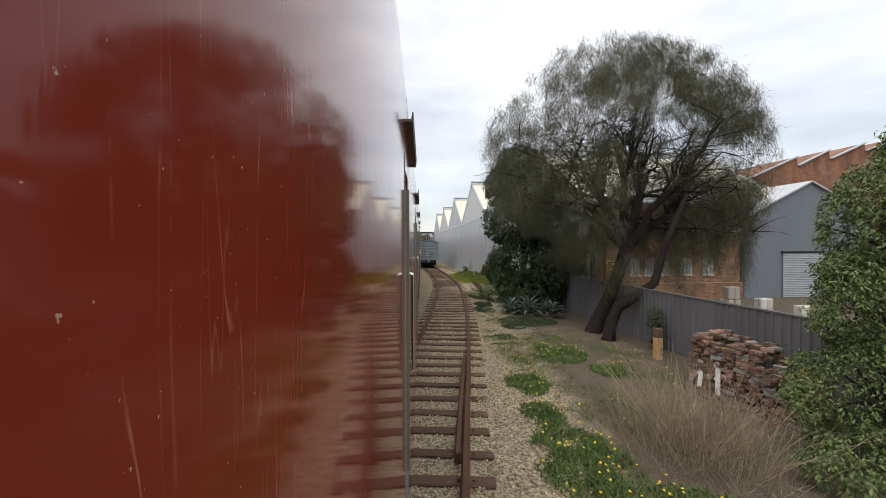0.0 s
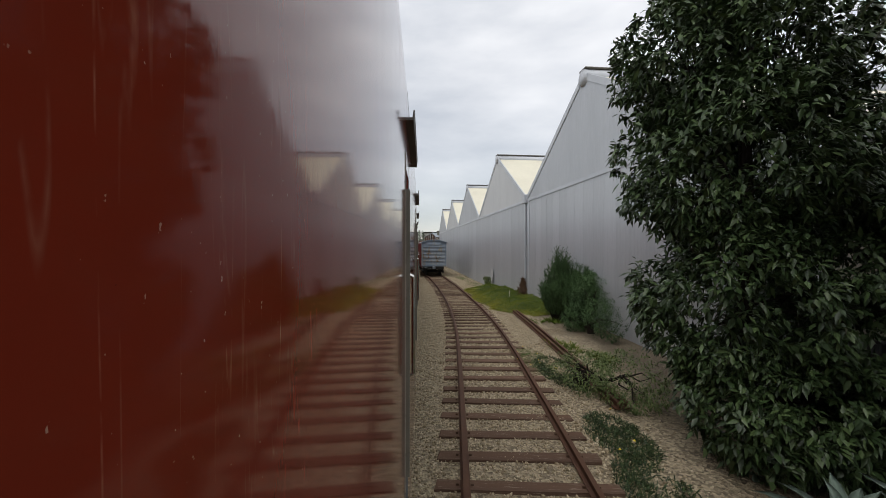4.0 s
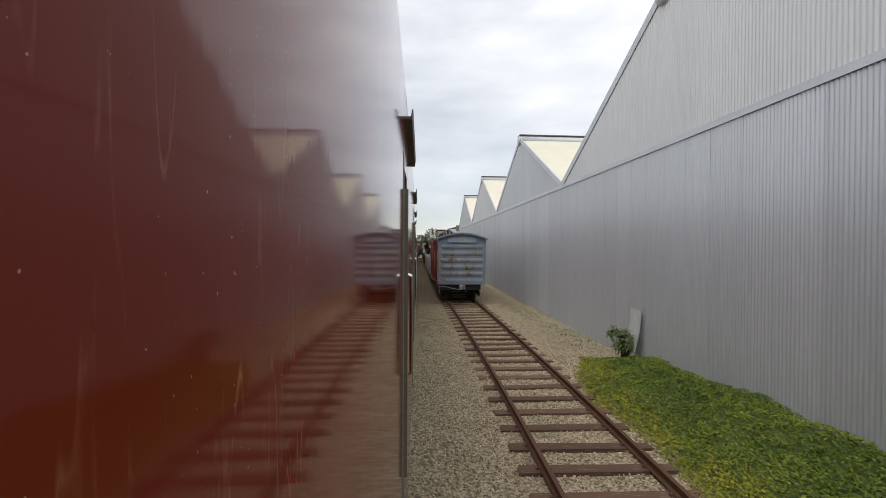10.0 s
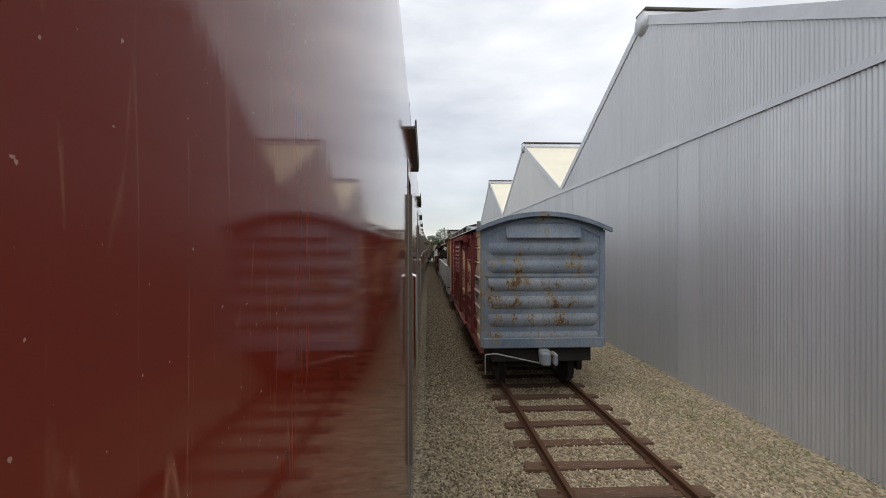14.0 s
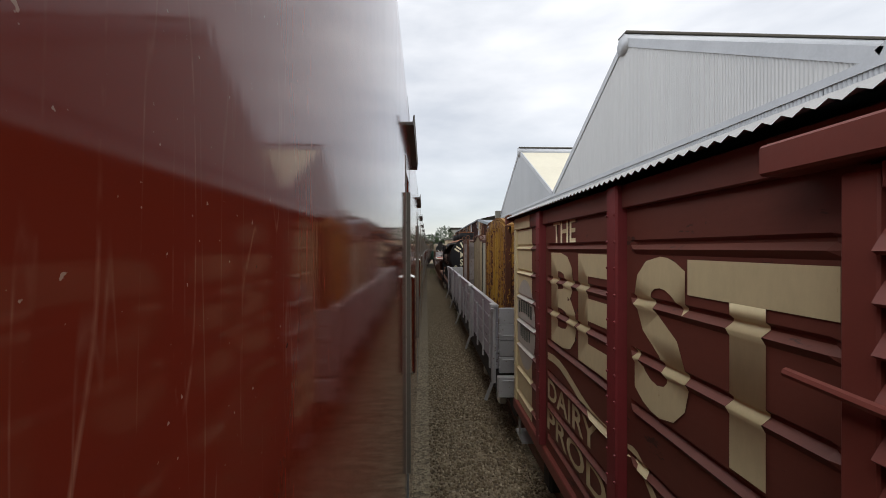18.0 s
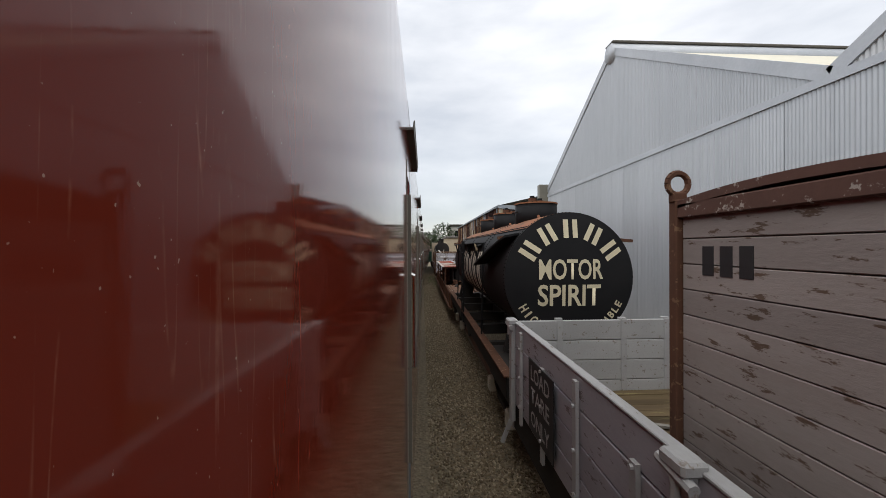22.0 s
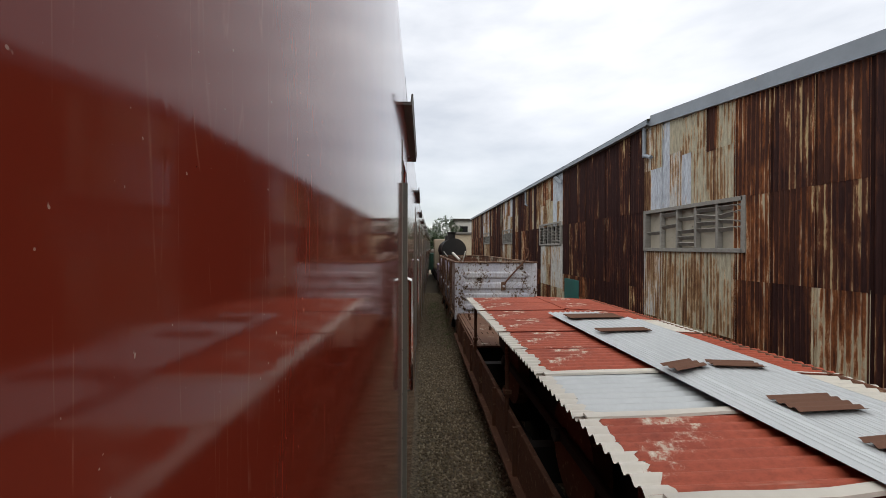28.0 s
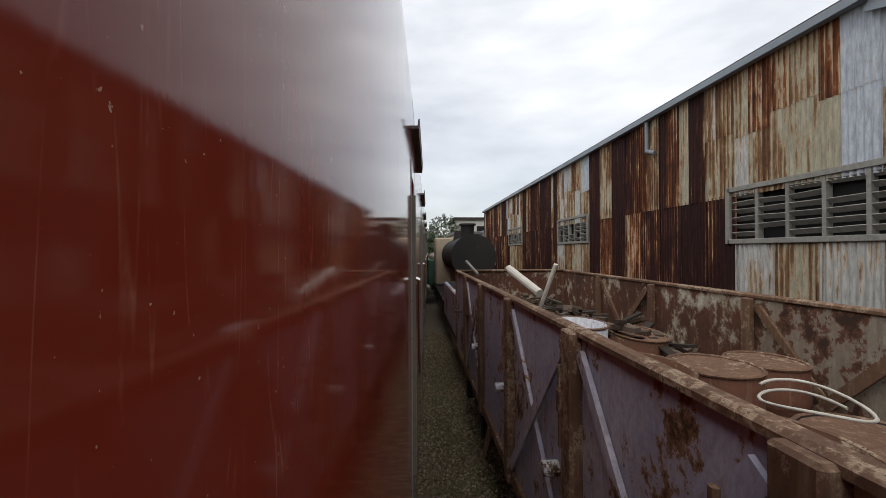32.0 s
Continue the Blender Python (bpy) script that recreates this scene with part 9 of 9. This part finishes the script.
# ---- bright ground cover beside the siding ----
def build_cover():
    rs = np.random.RandomState(71)
    n = 70000
    y = rs.uniform(31.6, 46.8, n)
    x = rs.uniform(3.75, 7.0, n)
    edge = 4.0 + 0.2 * np.sin(y * 1.1) + 1.0 * np.clip((y - 43.0) / 3.5, 0, 1) + 1.5 * np.clip((34.2 - y) / 2.2, 0, 1)
    k = x + rs.normal(0, 0.06, n) > edge
    x, y, edge = x[k], y[k], edge[k]
    depth = np.clip((x - edge) / 1.6, 0, 1) * np.clip((y - 31.4) / 1.3, 0, 1) * np.clip((47.0 - y) / 1.5, 0, 1)
    z = np.array([ground_z(a, b_) + h * (0.38 + 0.26 * noise.noise((a * 0.9, b_ * 0.9, 2)) + 0.07 * noise.noise((a * 4, b_ * 4, 5))) for a, b_, h in zip(x, y, depth)])
    at = np.stack((x, y, z + 0.02), 1)
    way = np.stack((rs.normal(0, 1, len(at)) - 0.25, rs.normal(0, 1, len(at)) - 0.2, rs.uniform(-0.1, 0.7, len(at))), 1)
    ob = thing("ground_cover", "bright yellow-green creeping plants mounded by the track", "ground cover", kind="stuff")
    rim = np.clip((x - edge) / 1.5, 0, 1) + rs.normal(0, 0.22, len(x)) < 0.5
    for name, some, tint in (("foliage", ~rim, M_COVER), ("rim_foliage", rim, M_COVER_RIM)):
        v, f = leaves(at[some], way[some], 0.055, 0.045, rs, 0.1)
        quads(name, v, f, tint, ob, "yellow-green leaves along the track" if tint is M_COVER_RIM else "", "stuff")
    # the mound of earth below them
    gx, gy = np.linspace(3.8, 7.0, 28), np.linspace(31.4, 47.0, 90)
    vs, fs = [], []
    for b_ in gy:
        e = 4.0 + 0.2 * math.sin(b_ * 1.1) + 1.0 * min(max((b_ - 43.0) / 3.5, 0), 1) + 1.5 * min(max((34.2 - b_) / 2.2, 0), 1)
        for a in gx:
            h = min(max((a - e) / 1.6, 0), 1) * min(max((b_ - 31.4) / 1.3, 0), 1) * min(max((47.0 - b_) / 1.5, 0), 1)
            vs.append((a, b_, ground_z(a, b_) - 0.06 + h * (0.39 + 0.26 * noise.noise((a * 0.9, b_ * 0.9, 2)))))
    m = len(gx)
    fs = [(j * m + i, j * m + i + 1, (j + 1) * m + i + 1, (j + 1) * m + i) for j in range(len(gy) - 1) for i in range(m - 1)]
    raw("mound", vs, fs, M_SHRUB, ob, "", True)


build_cover()
brown = thing("dead_plant", "brown withered plant at the downpipe's foot", "plant", (6.85, 37.7, -0.05))
rs_d = np.random.RandomState(81)
a = np.stack((rs_d.normal(0, 0.17, 1600), rs_d.normal(0, 0.24, 1600), rs_d.uniform(0.0, 1.2, 1600)), 1)
a[:, :2] *= (1.35 - a[:, 2:3])
v, f = ribbons(a, np.concatenate((rs_d.normal(0, 0.4, (1600, 2)), np.ones((1600, 1))), 1), rs_d.uniform(0.12, 0.32, 1600), 0.02, rs_d, 0.3, 2)
quads("frond", v, f, paint("dead_fronds", (0.14, 0.085, 0.05), (0.08, 0.05, 0.03), None, 0.9), brown, "", "stuff")
stake = thing("stake", "thin pale stake in the ground cover", "stake", (5.75, 36.9, -0.1))
part("stake", block(-0.02, 0.02, -0.02, 0.02, -0.1, 0.62, 0.004), M_WHITEWOOD, stake)
flap = thing("bent_sheet", "loose bent zinc sheet leaning on the wall", "metal sheet", (6.9, 46.2, -0.5))
bm = bmesh.new()
rows = [[bm.verts.new((0.02 - 0.34 * (u / 6) ** 2 - 0.012 * math.cos(w * 1.6), w * 0.05, 1.75 - u * 0.28)) for w in range(13)] for u in range(7)]
for r, q in zip(rows, rows[1:]):
    for k in range(12):
        bm.faces.new((r[k], r[k + 1], q[k + 1], q[k]))
part("sheet", bm, M_ZINC2, flap, smooth=True)
leafy("wall_shrub", "small green plant sprouting at the wall", (6.55, 46.6, -0.45), [((6.55, 46.6, 0.25), (0.3, 0.3, 0.35)), ((6.4, 46.8, 0.5), (0.25, 0.25, 0.2))], 160, 6, 0.12, 0.045, M_SHRUB, 26, 0.0, 2)

hose_coil = thing("hose", "pale looped hose lying on the drums", "hose")
bm = bmesh.new()
limb(bm, [(2.3 + 0.2 * math.cos(a), 113.8 + 0.24 * math.sin(a), 2.345 + 0.018 * math.sin(2 * a) + 0.0015 * k) for k, a in enumerate([2 * math.pi * i / 40 for i in range(54)])], [0.009] * 54, 6)
part("coil", bm, M_TIN_WHITE, hose_coil, smooth=True)

# ---- loose rails by the siding ----
loose = thing("loose_rails", "pair of loose rusty rails lying on gravel", "rail")
for o in (0.0, 0.17):
    part("rail", sweep([(x + o, y, ground_z(x, y) + 0.05) for x, y in ((3.54, 21.2), (3.94, 24.8), (4.43, 29.0), (4.82, 32.87))], RAIL_PROFILE), M_RAIL, loose)

# ---- fence ----
FENCE_X, FENCE_TOP = 7.0, 1.68
fence = thing("fence", "grey ribbed steel sheet fence", "fence", (FENCE_X, 0, 0), kind="structure")
ribs = []
for k in range(4):
    for u, x in ((0.0, 0.0), (0.135, 0.0), (0.15, -0.035), (0.185, -0.035), (0.20, 0.0)):
        ribs.append((k * 0.2 + u, x))
bm = bmesh.new()
lo = [bm.verts.new((x, y, -0.35)) for y, x in ribs]
hi = [bm.verts.new((x, y, FENCE_TOP)) for y, x in ribs]
for i in range(len(ribs) - 1):
    bm.faces.new((lo[i], hi[i], hi[i + 1], lo[i + 1]))
me = mesh_of("fence_sheet", bm, M_FENCE)
rn = random.Random(5)
for i in range(32):
    piece("fence_sheet", me, fence, Matrix.Translation((rn.uniform(-0.004, 0.004), -3.4 + i * 0.8, rn.uniform(-0.012, 0.012))))
part("capping", block(-0.04, 0.03, -3.4, 22.2, FENCE_TOP - 0.03, FENCE_TOP + 0.02, 0.006), M_FENCE, fence)

# ---- post, brick heap, trestles ----
post = thing("short_post", "short timber post, white paint worn to orange", "post", (6.05, 10.35, -0.15))
part("shaft", block(-0.105, 0.105, -0.105, 0.105, -0.1, 0.66, 0.03), paint("flaking_orange_paint", (0.46, 0.24, 0.09), (0.58, 0.50, 0.40), (0.22, 0.11, 0.055), 0.85, 0, 0.56, 40.0, (1, 1, 0.25), 6.0, 0.4), post)
part("stub", block(-0.09, 0.10, -0.09, 0.09, 0.62, 0.92, 0.015), M_TIE, post, "dark weathered timber top")
heap = thing("brick_heap", "untidy heap of old red and grey bricks", "bricks", (6.45, 7.6, -0.1))
heap.rotation_euler = (0, 0, -1.25)
bricks = []
for k in range(6):
    bm = block(-0.115, 0.115, -0.055, 0.055, -0.038, 0.038, 0.006)
    for v in bm.verts:
        v.co += Vector((rn.uniform(-1, 1), rn.uniform(-1, 1), rn.uniform(-1, 1))) * 0.004
    bricks.append(mesh_of("brick", bm, M_BRICKRED if k < 3 else (paint("grey_block", (0.30, 0.28, 0.26), (0.20, 0.185, 0.17), None, 0.9, 0, 0.6, 30.0, (1, 1, 1), 4.0, 0.3, 0.3), paint("pink_brick", (0.36, 0.22, 0.17), (0.27, 0.165, 0.13), (0.45, 0.42, 0.38), 0.9, 0, 0.6, 30.0, (1, 1, 1), 4.0, 0.3, 0.3), M_DIRT)[k - 3]))
count = 0
for layer in range(19):
    z = 0.04 + layer * 0.078
    for ix in range(-4, 6):
        for iy in range(-3, 4):
            x, y = ix * 0.245, iy * 0.20
            top = 1.6 - 0.75 * max(x + 0.45, 0) - 0.5 * max(-x - 0.75, 0) - 0.5 * abs(y) + 0.5 * noise.noise((x * 2.3, y * 2.3, 3))
            shell = z > top - 0.22 or iy == -3 or ix == -4 or abs(y) > 0.9 * (1.62 - z)
            if z < top and shell and count < 296:
                piece("brick", rn.choice(bricks), heap, Matrix.Translation((x + rn.uniform(-0.05, 0.05), y + rn.uniform(-0.04, 0.04), z)) @ Matrix.Rotation(rn.uniform(-0.6, 0.6) + (1.57 if rn.random() < 0.2 else 0), 4, "Z") @ Matrix.Rotation(rn.uniform(-0.22, 0.22), 4, "X"))
                count += 1
part("core", block(-0.85, 1.1, -0.45, 0.45, -0.1, 0.45, 0.15), M_DIRT, heap)
scatter = thing("scattered_bricks", "broken bricks scattered on the earth", "bricks", kind="stuff")
bm = bmesh.new()
for _ in range(60):
    m = Matrix.Translation((rn.uniform(5.0, 6.8), rn.uniform(5.8, 8.2), -0.1 + rn.uniform(0, 0.05))) @ Matrix.Rotation(rn.uniform(0, 3), 4, "Z") @ Matrix.Rotation(rn.uniform(-0.4, 0.4), 4, "X")
    vs = slab(bm, -0.1 * rn.uniform(0.5, 1.2), 0.1, -0.055, 0.055, -0.03, 0.04)
    bmesh.ops.transform(bm, matrix=m, verts=vs)
part("brick", bm, M_BRICKRED, scatter, kind="stuff")
for (x, y, tip) in ((5.6, 8.15, (0.24, 0.16)), (5.72, 7.75, (0.12, 0.16))):
    leg = thing("trestle", "old white trestle legs with yellow top", "trestle", (x, y, -0.15), "painted trestles")
    for o in (-0.12, 0.12):
        part("leg", strut((o * 1.6, -0.1, 0), (tip[0] + o * 0.6, tip[1], 0.9), 0.09, 0.04), M_WHITEWOOD, leg)
    part("head", strut((tip[0] - 0.11, tip[1], 0.93), (tip[0] + 0.11, tip[1], 0.93), 0.06, 0.15), M_YELLOWWOOD, leg, "worn yellow painted head")
    for z in (0.35, 0.62):
        part("rung", strut((-0.18 + tip[0] * z, tip[1] * z, z), (0.18 + tip[0] * z, tip[1] * z, z), 0.03, 0.06), M_WHITEWOOD, leg)
rail_post = thing("marker_post", "leaning yellow and grey marker post", "post", (6.2, 6.4, -0.15))
part("post", strut((0, 0, 0), (0.06, 0.05, 1.0), 0.07, 0.07), M_YELLOWWOOD, rail_post)

# ---- neighbours behind the fence ----
def brick_building():
    ob = thing("brick_building", "old red-brick building with tan render band and barred windows", "building", (10.4, 21.5, -0.4))
    part("wall", block(0, 9.1, 0, 0.4, 0, 6.2, 0.02), M_TANBRICK, ob)
    part("string_course", block(0, 9.1, -0.04, 0.0, 4.4, 4.9, 0.01), M_CREAMWALL, ob, "tan render band")
    part("gutter", block(-0.1, 9.2, -0.14, 0.0, 6.12, 6.24, 0.02), M_ZINC2, ob)
    part("roof", strut((-0.1, 1.2, 6.45), (9.2, 1.2, 6.45), 2.4, 0.08, (0, -0.2, 1)), M_ZINC2, ob, "low pale zinc roof")
    part("downpipe", bar((0.2, -0.08, 0.0), (0.2, -0.08, 6.1), 0.06, 10), M_RAIL, ob)
    for x in (1.85, 2.75, 3.7, 5.2, 6.6):
        win = part("window", block(x, x + 0.62, -0.02, 0.02, 1.8, 2.78), M_TIMBER_GREY, ob)
        for k in range(7):
            part("bar", block(x + 0.02 + k * 0.095, x + 0.036 + k * 0.095, -0.05, -0.03, 1.8, 2.78), M_FLASH, win)
        part("sill", block(x - 0.06, x + 0.68, -0.08, 0.0, 1.7, 1.8, 0.01), M_CREAMWALL, win)
    part("ledge", block(1.2, 9.0, -0.35, -0.001, 0, 1.3, 0.02), M_TANBRICK, ob, "low brick ledge")


brick_building()
hoarding = thing("hoarding", "cream sheet panel fixed to a brown steel post", "panel", (9.1, 20.0, -0.3))
part("post", block(-0.1, 0.1, -0.1, 0.1, 0, 4.6, 0.012), M_RAIL, hoarding, "brown steel post")
part("panel", block(-0.02, 0.04, 0.1, 1.9, 0.2, 4.6, 0.01), M_CREAMWALL, hoarding)
part("far_post", block(-0.06, 0.06, 1.9, 2.02, 0, 4.6, 0.01), M_RAIL, hoarding)
board = thing("warning_sign", "yellow sign with dark lines of lettering", "sign", (10.95, 21.44, 2.0))
part("panel", block(-0.26, 0.26, -0.01, 0.01, -0.28, 0.28, 0.004), M_YELLOWWOOD, board)
for z, w in ((0.2, 0.28), (0.08, 0.16), (-0.04, 0.28), (-0.17, 0.25)):
    part("lettering", block(-0.75 * w, 0.75 * w, -0.015, -0.011, z * 0.85 - 0.03, z * 0.85 + 0.03), M_BLACK, board)
slate = thing("slate_shed", "grey-blue clad gabled shed with roller door", "shed", (19.6, 21.3, -0.4))
slate.scale = (1.02, 1.37, 1.09)
bm = bmesh.new()
prof = [(0, 0), (8.8, 0), (8.8, 4.85), (4.4, 6.85), (0, 4.85)]
a = [bm.verts.new((x, 0, z)) for x, z in prof]
b2 = [bm.verts.new((x, 3.6, z)) for x, z in prof]
bm.faces.new(a)
bm.faces.new(list(reversed(b2)))
for k in range(5):
    bm.faces.new((a[k], b2[k], b2[(k + 1) % 5], a[(k + 1) % 5]))
bmesh.ops.recalc_face_normals(bm, faces=bm.faces)
part("wall", bm, M_SLATE, slate)
for k in range(2):
    e, t = ((-0.15, 4.82), (4.4, 6.92)) if k == 0 else ((8.95, 4.82), (4.4, 6.92))
    part("roof", strut(((e[0] + t[0]) / 2, -0.12, (e[1] + t[1]) / 2), ((e[0] + t[0]) / 2, 3.7, (e[1] + t[1]) / 2), math.hypot(t[0] - e[0], t[1] - e[1]), 0.08, (-(t[1] - e[1]) * (1 if k == 0 else -1), 0, abs(t[0] - e[0]))), M_ZINC2, slate)
shut = part("roller_door", block(2.5, 5.4, -0.05, 0.01, 0, 2.8), M_SLATE, slate, "ribbed grey roller door")
for k in range(28):
    part("slat", block(2.5, 5.4, -0.075, -0.05, k * 0.1, k * 0.1 + 0.075, 0.012), M_FLASH, shut)
part("frame", block(2.42, 5.48, -0.09, 0.0, 2.8, 2.92, 0.01), M_BLACK, slate)
factory = thing("brick_factory", "red-brick factory with a sawtooth parapet", "building", (31.0, 30.0, -0.4))
bm = bmesh.new()
prof = [(-9, 0), (30, 0), (30, 14.4), (21, 14.6), (21, 13.9), (16.9, 13.1), (16.8, 13.9), (12.8, 12.5), (12.7, 13.3), (9.05, 11.95), (8.95, 12.66), (5.45, 11.17), (5.35, 11.96), (2.25, 10.5), (2.16, 11.29), (-3.4, 8.9), (-3.5, 9.7), (-9, 7.6)]
a = [bm.verts.new((x, 0, z)) for x, z in prof]
b2 = [bm.verts.new((x, 20, z)) for x, z in prof]
bm.faces.new(a)
bm.faces.new(list(reversed(b2)))
for k in range(len(prof)):
    bm.faces.new((a[k], b2[k], b2[(k + 1) % len(prof)], a[(k + 1) % len(prof)]))
bmesh.ops.recalc_face_normals(bm, faces=bm.faces)
bmesh.ops.triangulate(bm, faces=bm.faces)
part("wall", bm, M_WALLBRICK, factory)
for (xa, za), (xb, zb) in (((-3.4, 8.9), (2.16, 11.29)), ((2.25, 10.5), (5.35, 11.96)), ((5.45, 11.17), (8.95, 12.66)), ((9.05, 11.95), (12.7, 13.3))):
    part("coping", strut((xa, -0.06, za + 0.04), (xb, -0.06, zb + 0.04), 0.3, 0.1), M_FLASH, factory)
for (x, y, z, name, label, mat) in ((13.0, 15.3, 1.0, "wrapped_pallet", "pallet of wrapped pale goods", M_CREAMWALL), (13.2, 14.0, 0.8, "wrapped_pallet", "pallet of wrapped pale goods", M_WHITEWOOD), (13.4, 12.6, 0.75, "box", "white cardboard box on a stack", M_WHITEWOOD)):
    ob = thing(name, label, "pallet" if "pallet" in name else "box", (x, y, -0.4))
    for k in range(3):
        part("base_board", block(-0.55, 0.55, -0.5 + k * 0.42, -0.34 + k * 0.42, 0, 0.12, 0.01), M_TIE, ob)
    for k in range(3):
        for o in (-0.15, 0.15):
            j = 0.04 * math.sin(7 * k + 9 * o + x)
            part("load", block(o - 0.14 + j, o + 0.14 + j, -0.24, 0.22 - 0.1 * (k == 2), 0.12 + k * z * 0.55, 0.12 + (k + 1) * z * 0.55 - 0.015, 0.035), mat if (k + (o > 0)) % 3 else M_CREAMWALL, ob)


# ---- ballast stones ----
def stones(name, label, n, x0, x1, y0, y1, size, material, seed, keep):
    rs = np.random.RandomState(seed)
    x, y = rs.uniform(x0, x1, n), rs.uniform(y0, y1, n)
    k = keep(x, y, rs)
    x, y = x[k], y[k]
    z = np.array([ground_z(a, b_) + 0.018 * noise.noise((a * 1.7, b_ * 1.7, 0)) + 0.03 * noise.noise((a * 0.5, b_ * 0.5, 4)) for a, b_ in zip(x, y)])
    c = np.stack((x, y, z + size * 0.25), 1)
    m = len(c)
    q = rs.normal(0, 1, (m, 3, 3))
    e1 = unit(q[:, 0])
    e2 = unit(np.cross(e1, q[:, 1]))
    e3 = np.cross(e1, e2)
    s = size * rs.uniform(0.55, 1.25, (m, 3, 1))
    a, b_, d = e1 * s[:, 0] * 1.2, e2 * s[:, 1], e3 * s[:, 2] * 0.8
    v = np.stack((c + a, c + b_, c - a, c - b_, c + d, c - d), 1).reshape(-1, 3)
    o = np.arange(m)[:, None] * 6
    f = np.concatenate([o + np.array(t) for t in ((0, 1, 4), (1, 2, 4), (2, 3, 4), (3, 0, 4), (1, 0, 5), (2, 1, 5), (3, 2, 5), (0, 3, 5))], 0)
    ob = quads(name, v, f, material, None, label, "stuff")
    tagged(ob, label, "gravel", "", "stuff")


def pale_area(x, y, rs):
    side = np.interp(y, (0, 6, 14, 22, 30, 60), (0.9, 1.3, 2.3, 3.4, 4.6, 6.6))
    fade = np.clip((y - 60) / 25.0, 0, 1)
    return (x < side + rs.normal(0, 0.35, len(x))) & (rs.uniform(0, 1, len(x)) > fade) & (x > np.interp(y, (-3, 8, 25, 50, 90), (-1.6, -1.7, -1.2, 0.2, 0.0)))


stones("ballast", "loose pale crushed-stone ballast of the siding", 150000, -2.0, 6.8, 0.5, 80, 0.026, M_STONES, 91, pale_area)
stones("dark_ballast", "oily dark crushed stone beside the siding", 64000, 0.0, 1.6, 50, 128, 0.027, M_STONES_DARK, 92, lambda x, y, rs: rs.uniform(0, 1, len(x)) < np.clip((y - 45) / 25.0, 0.1, 1))
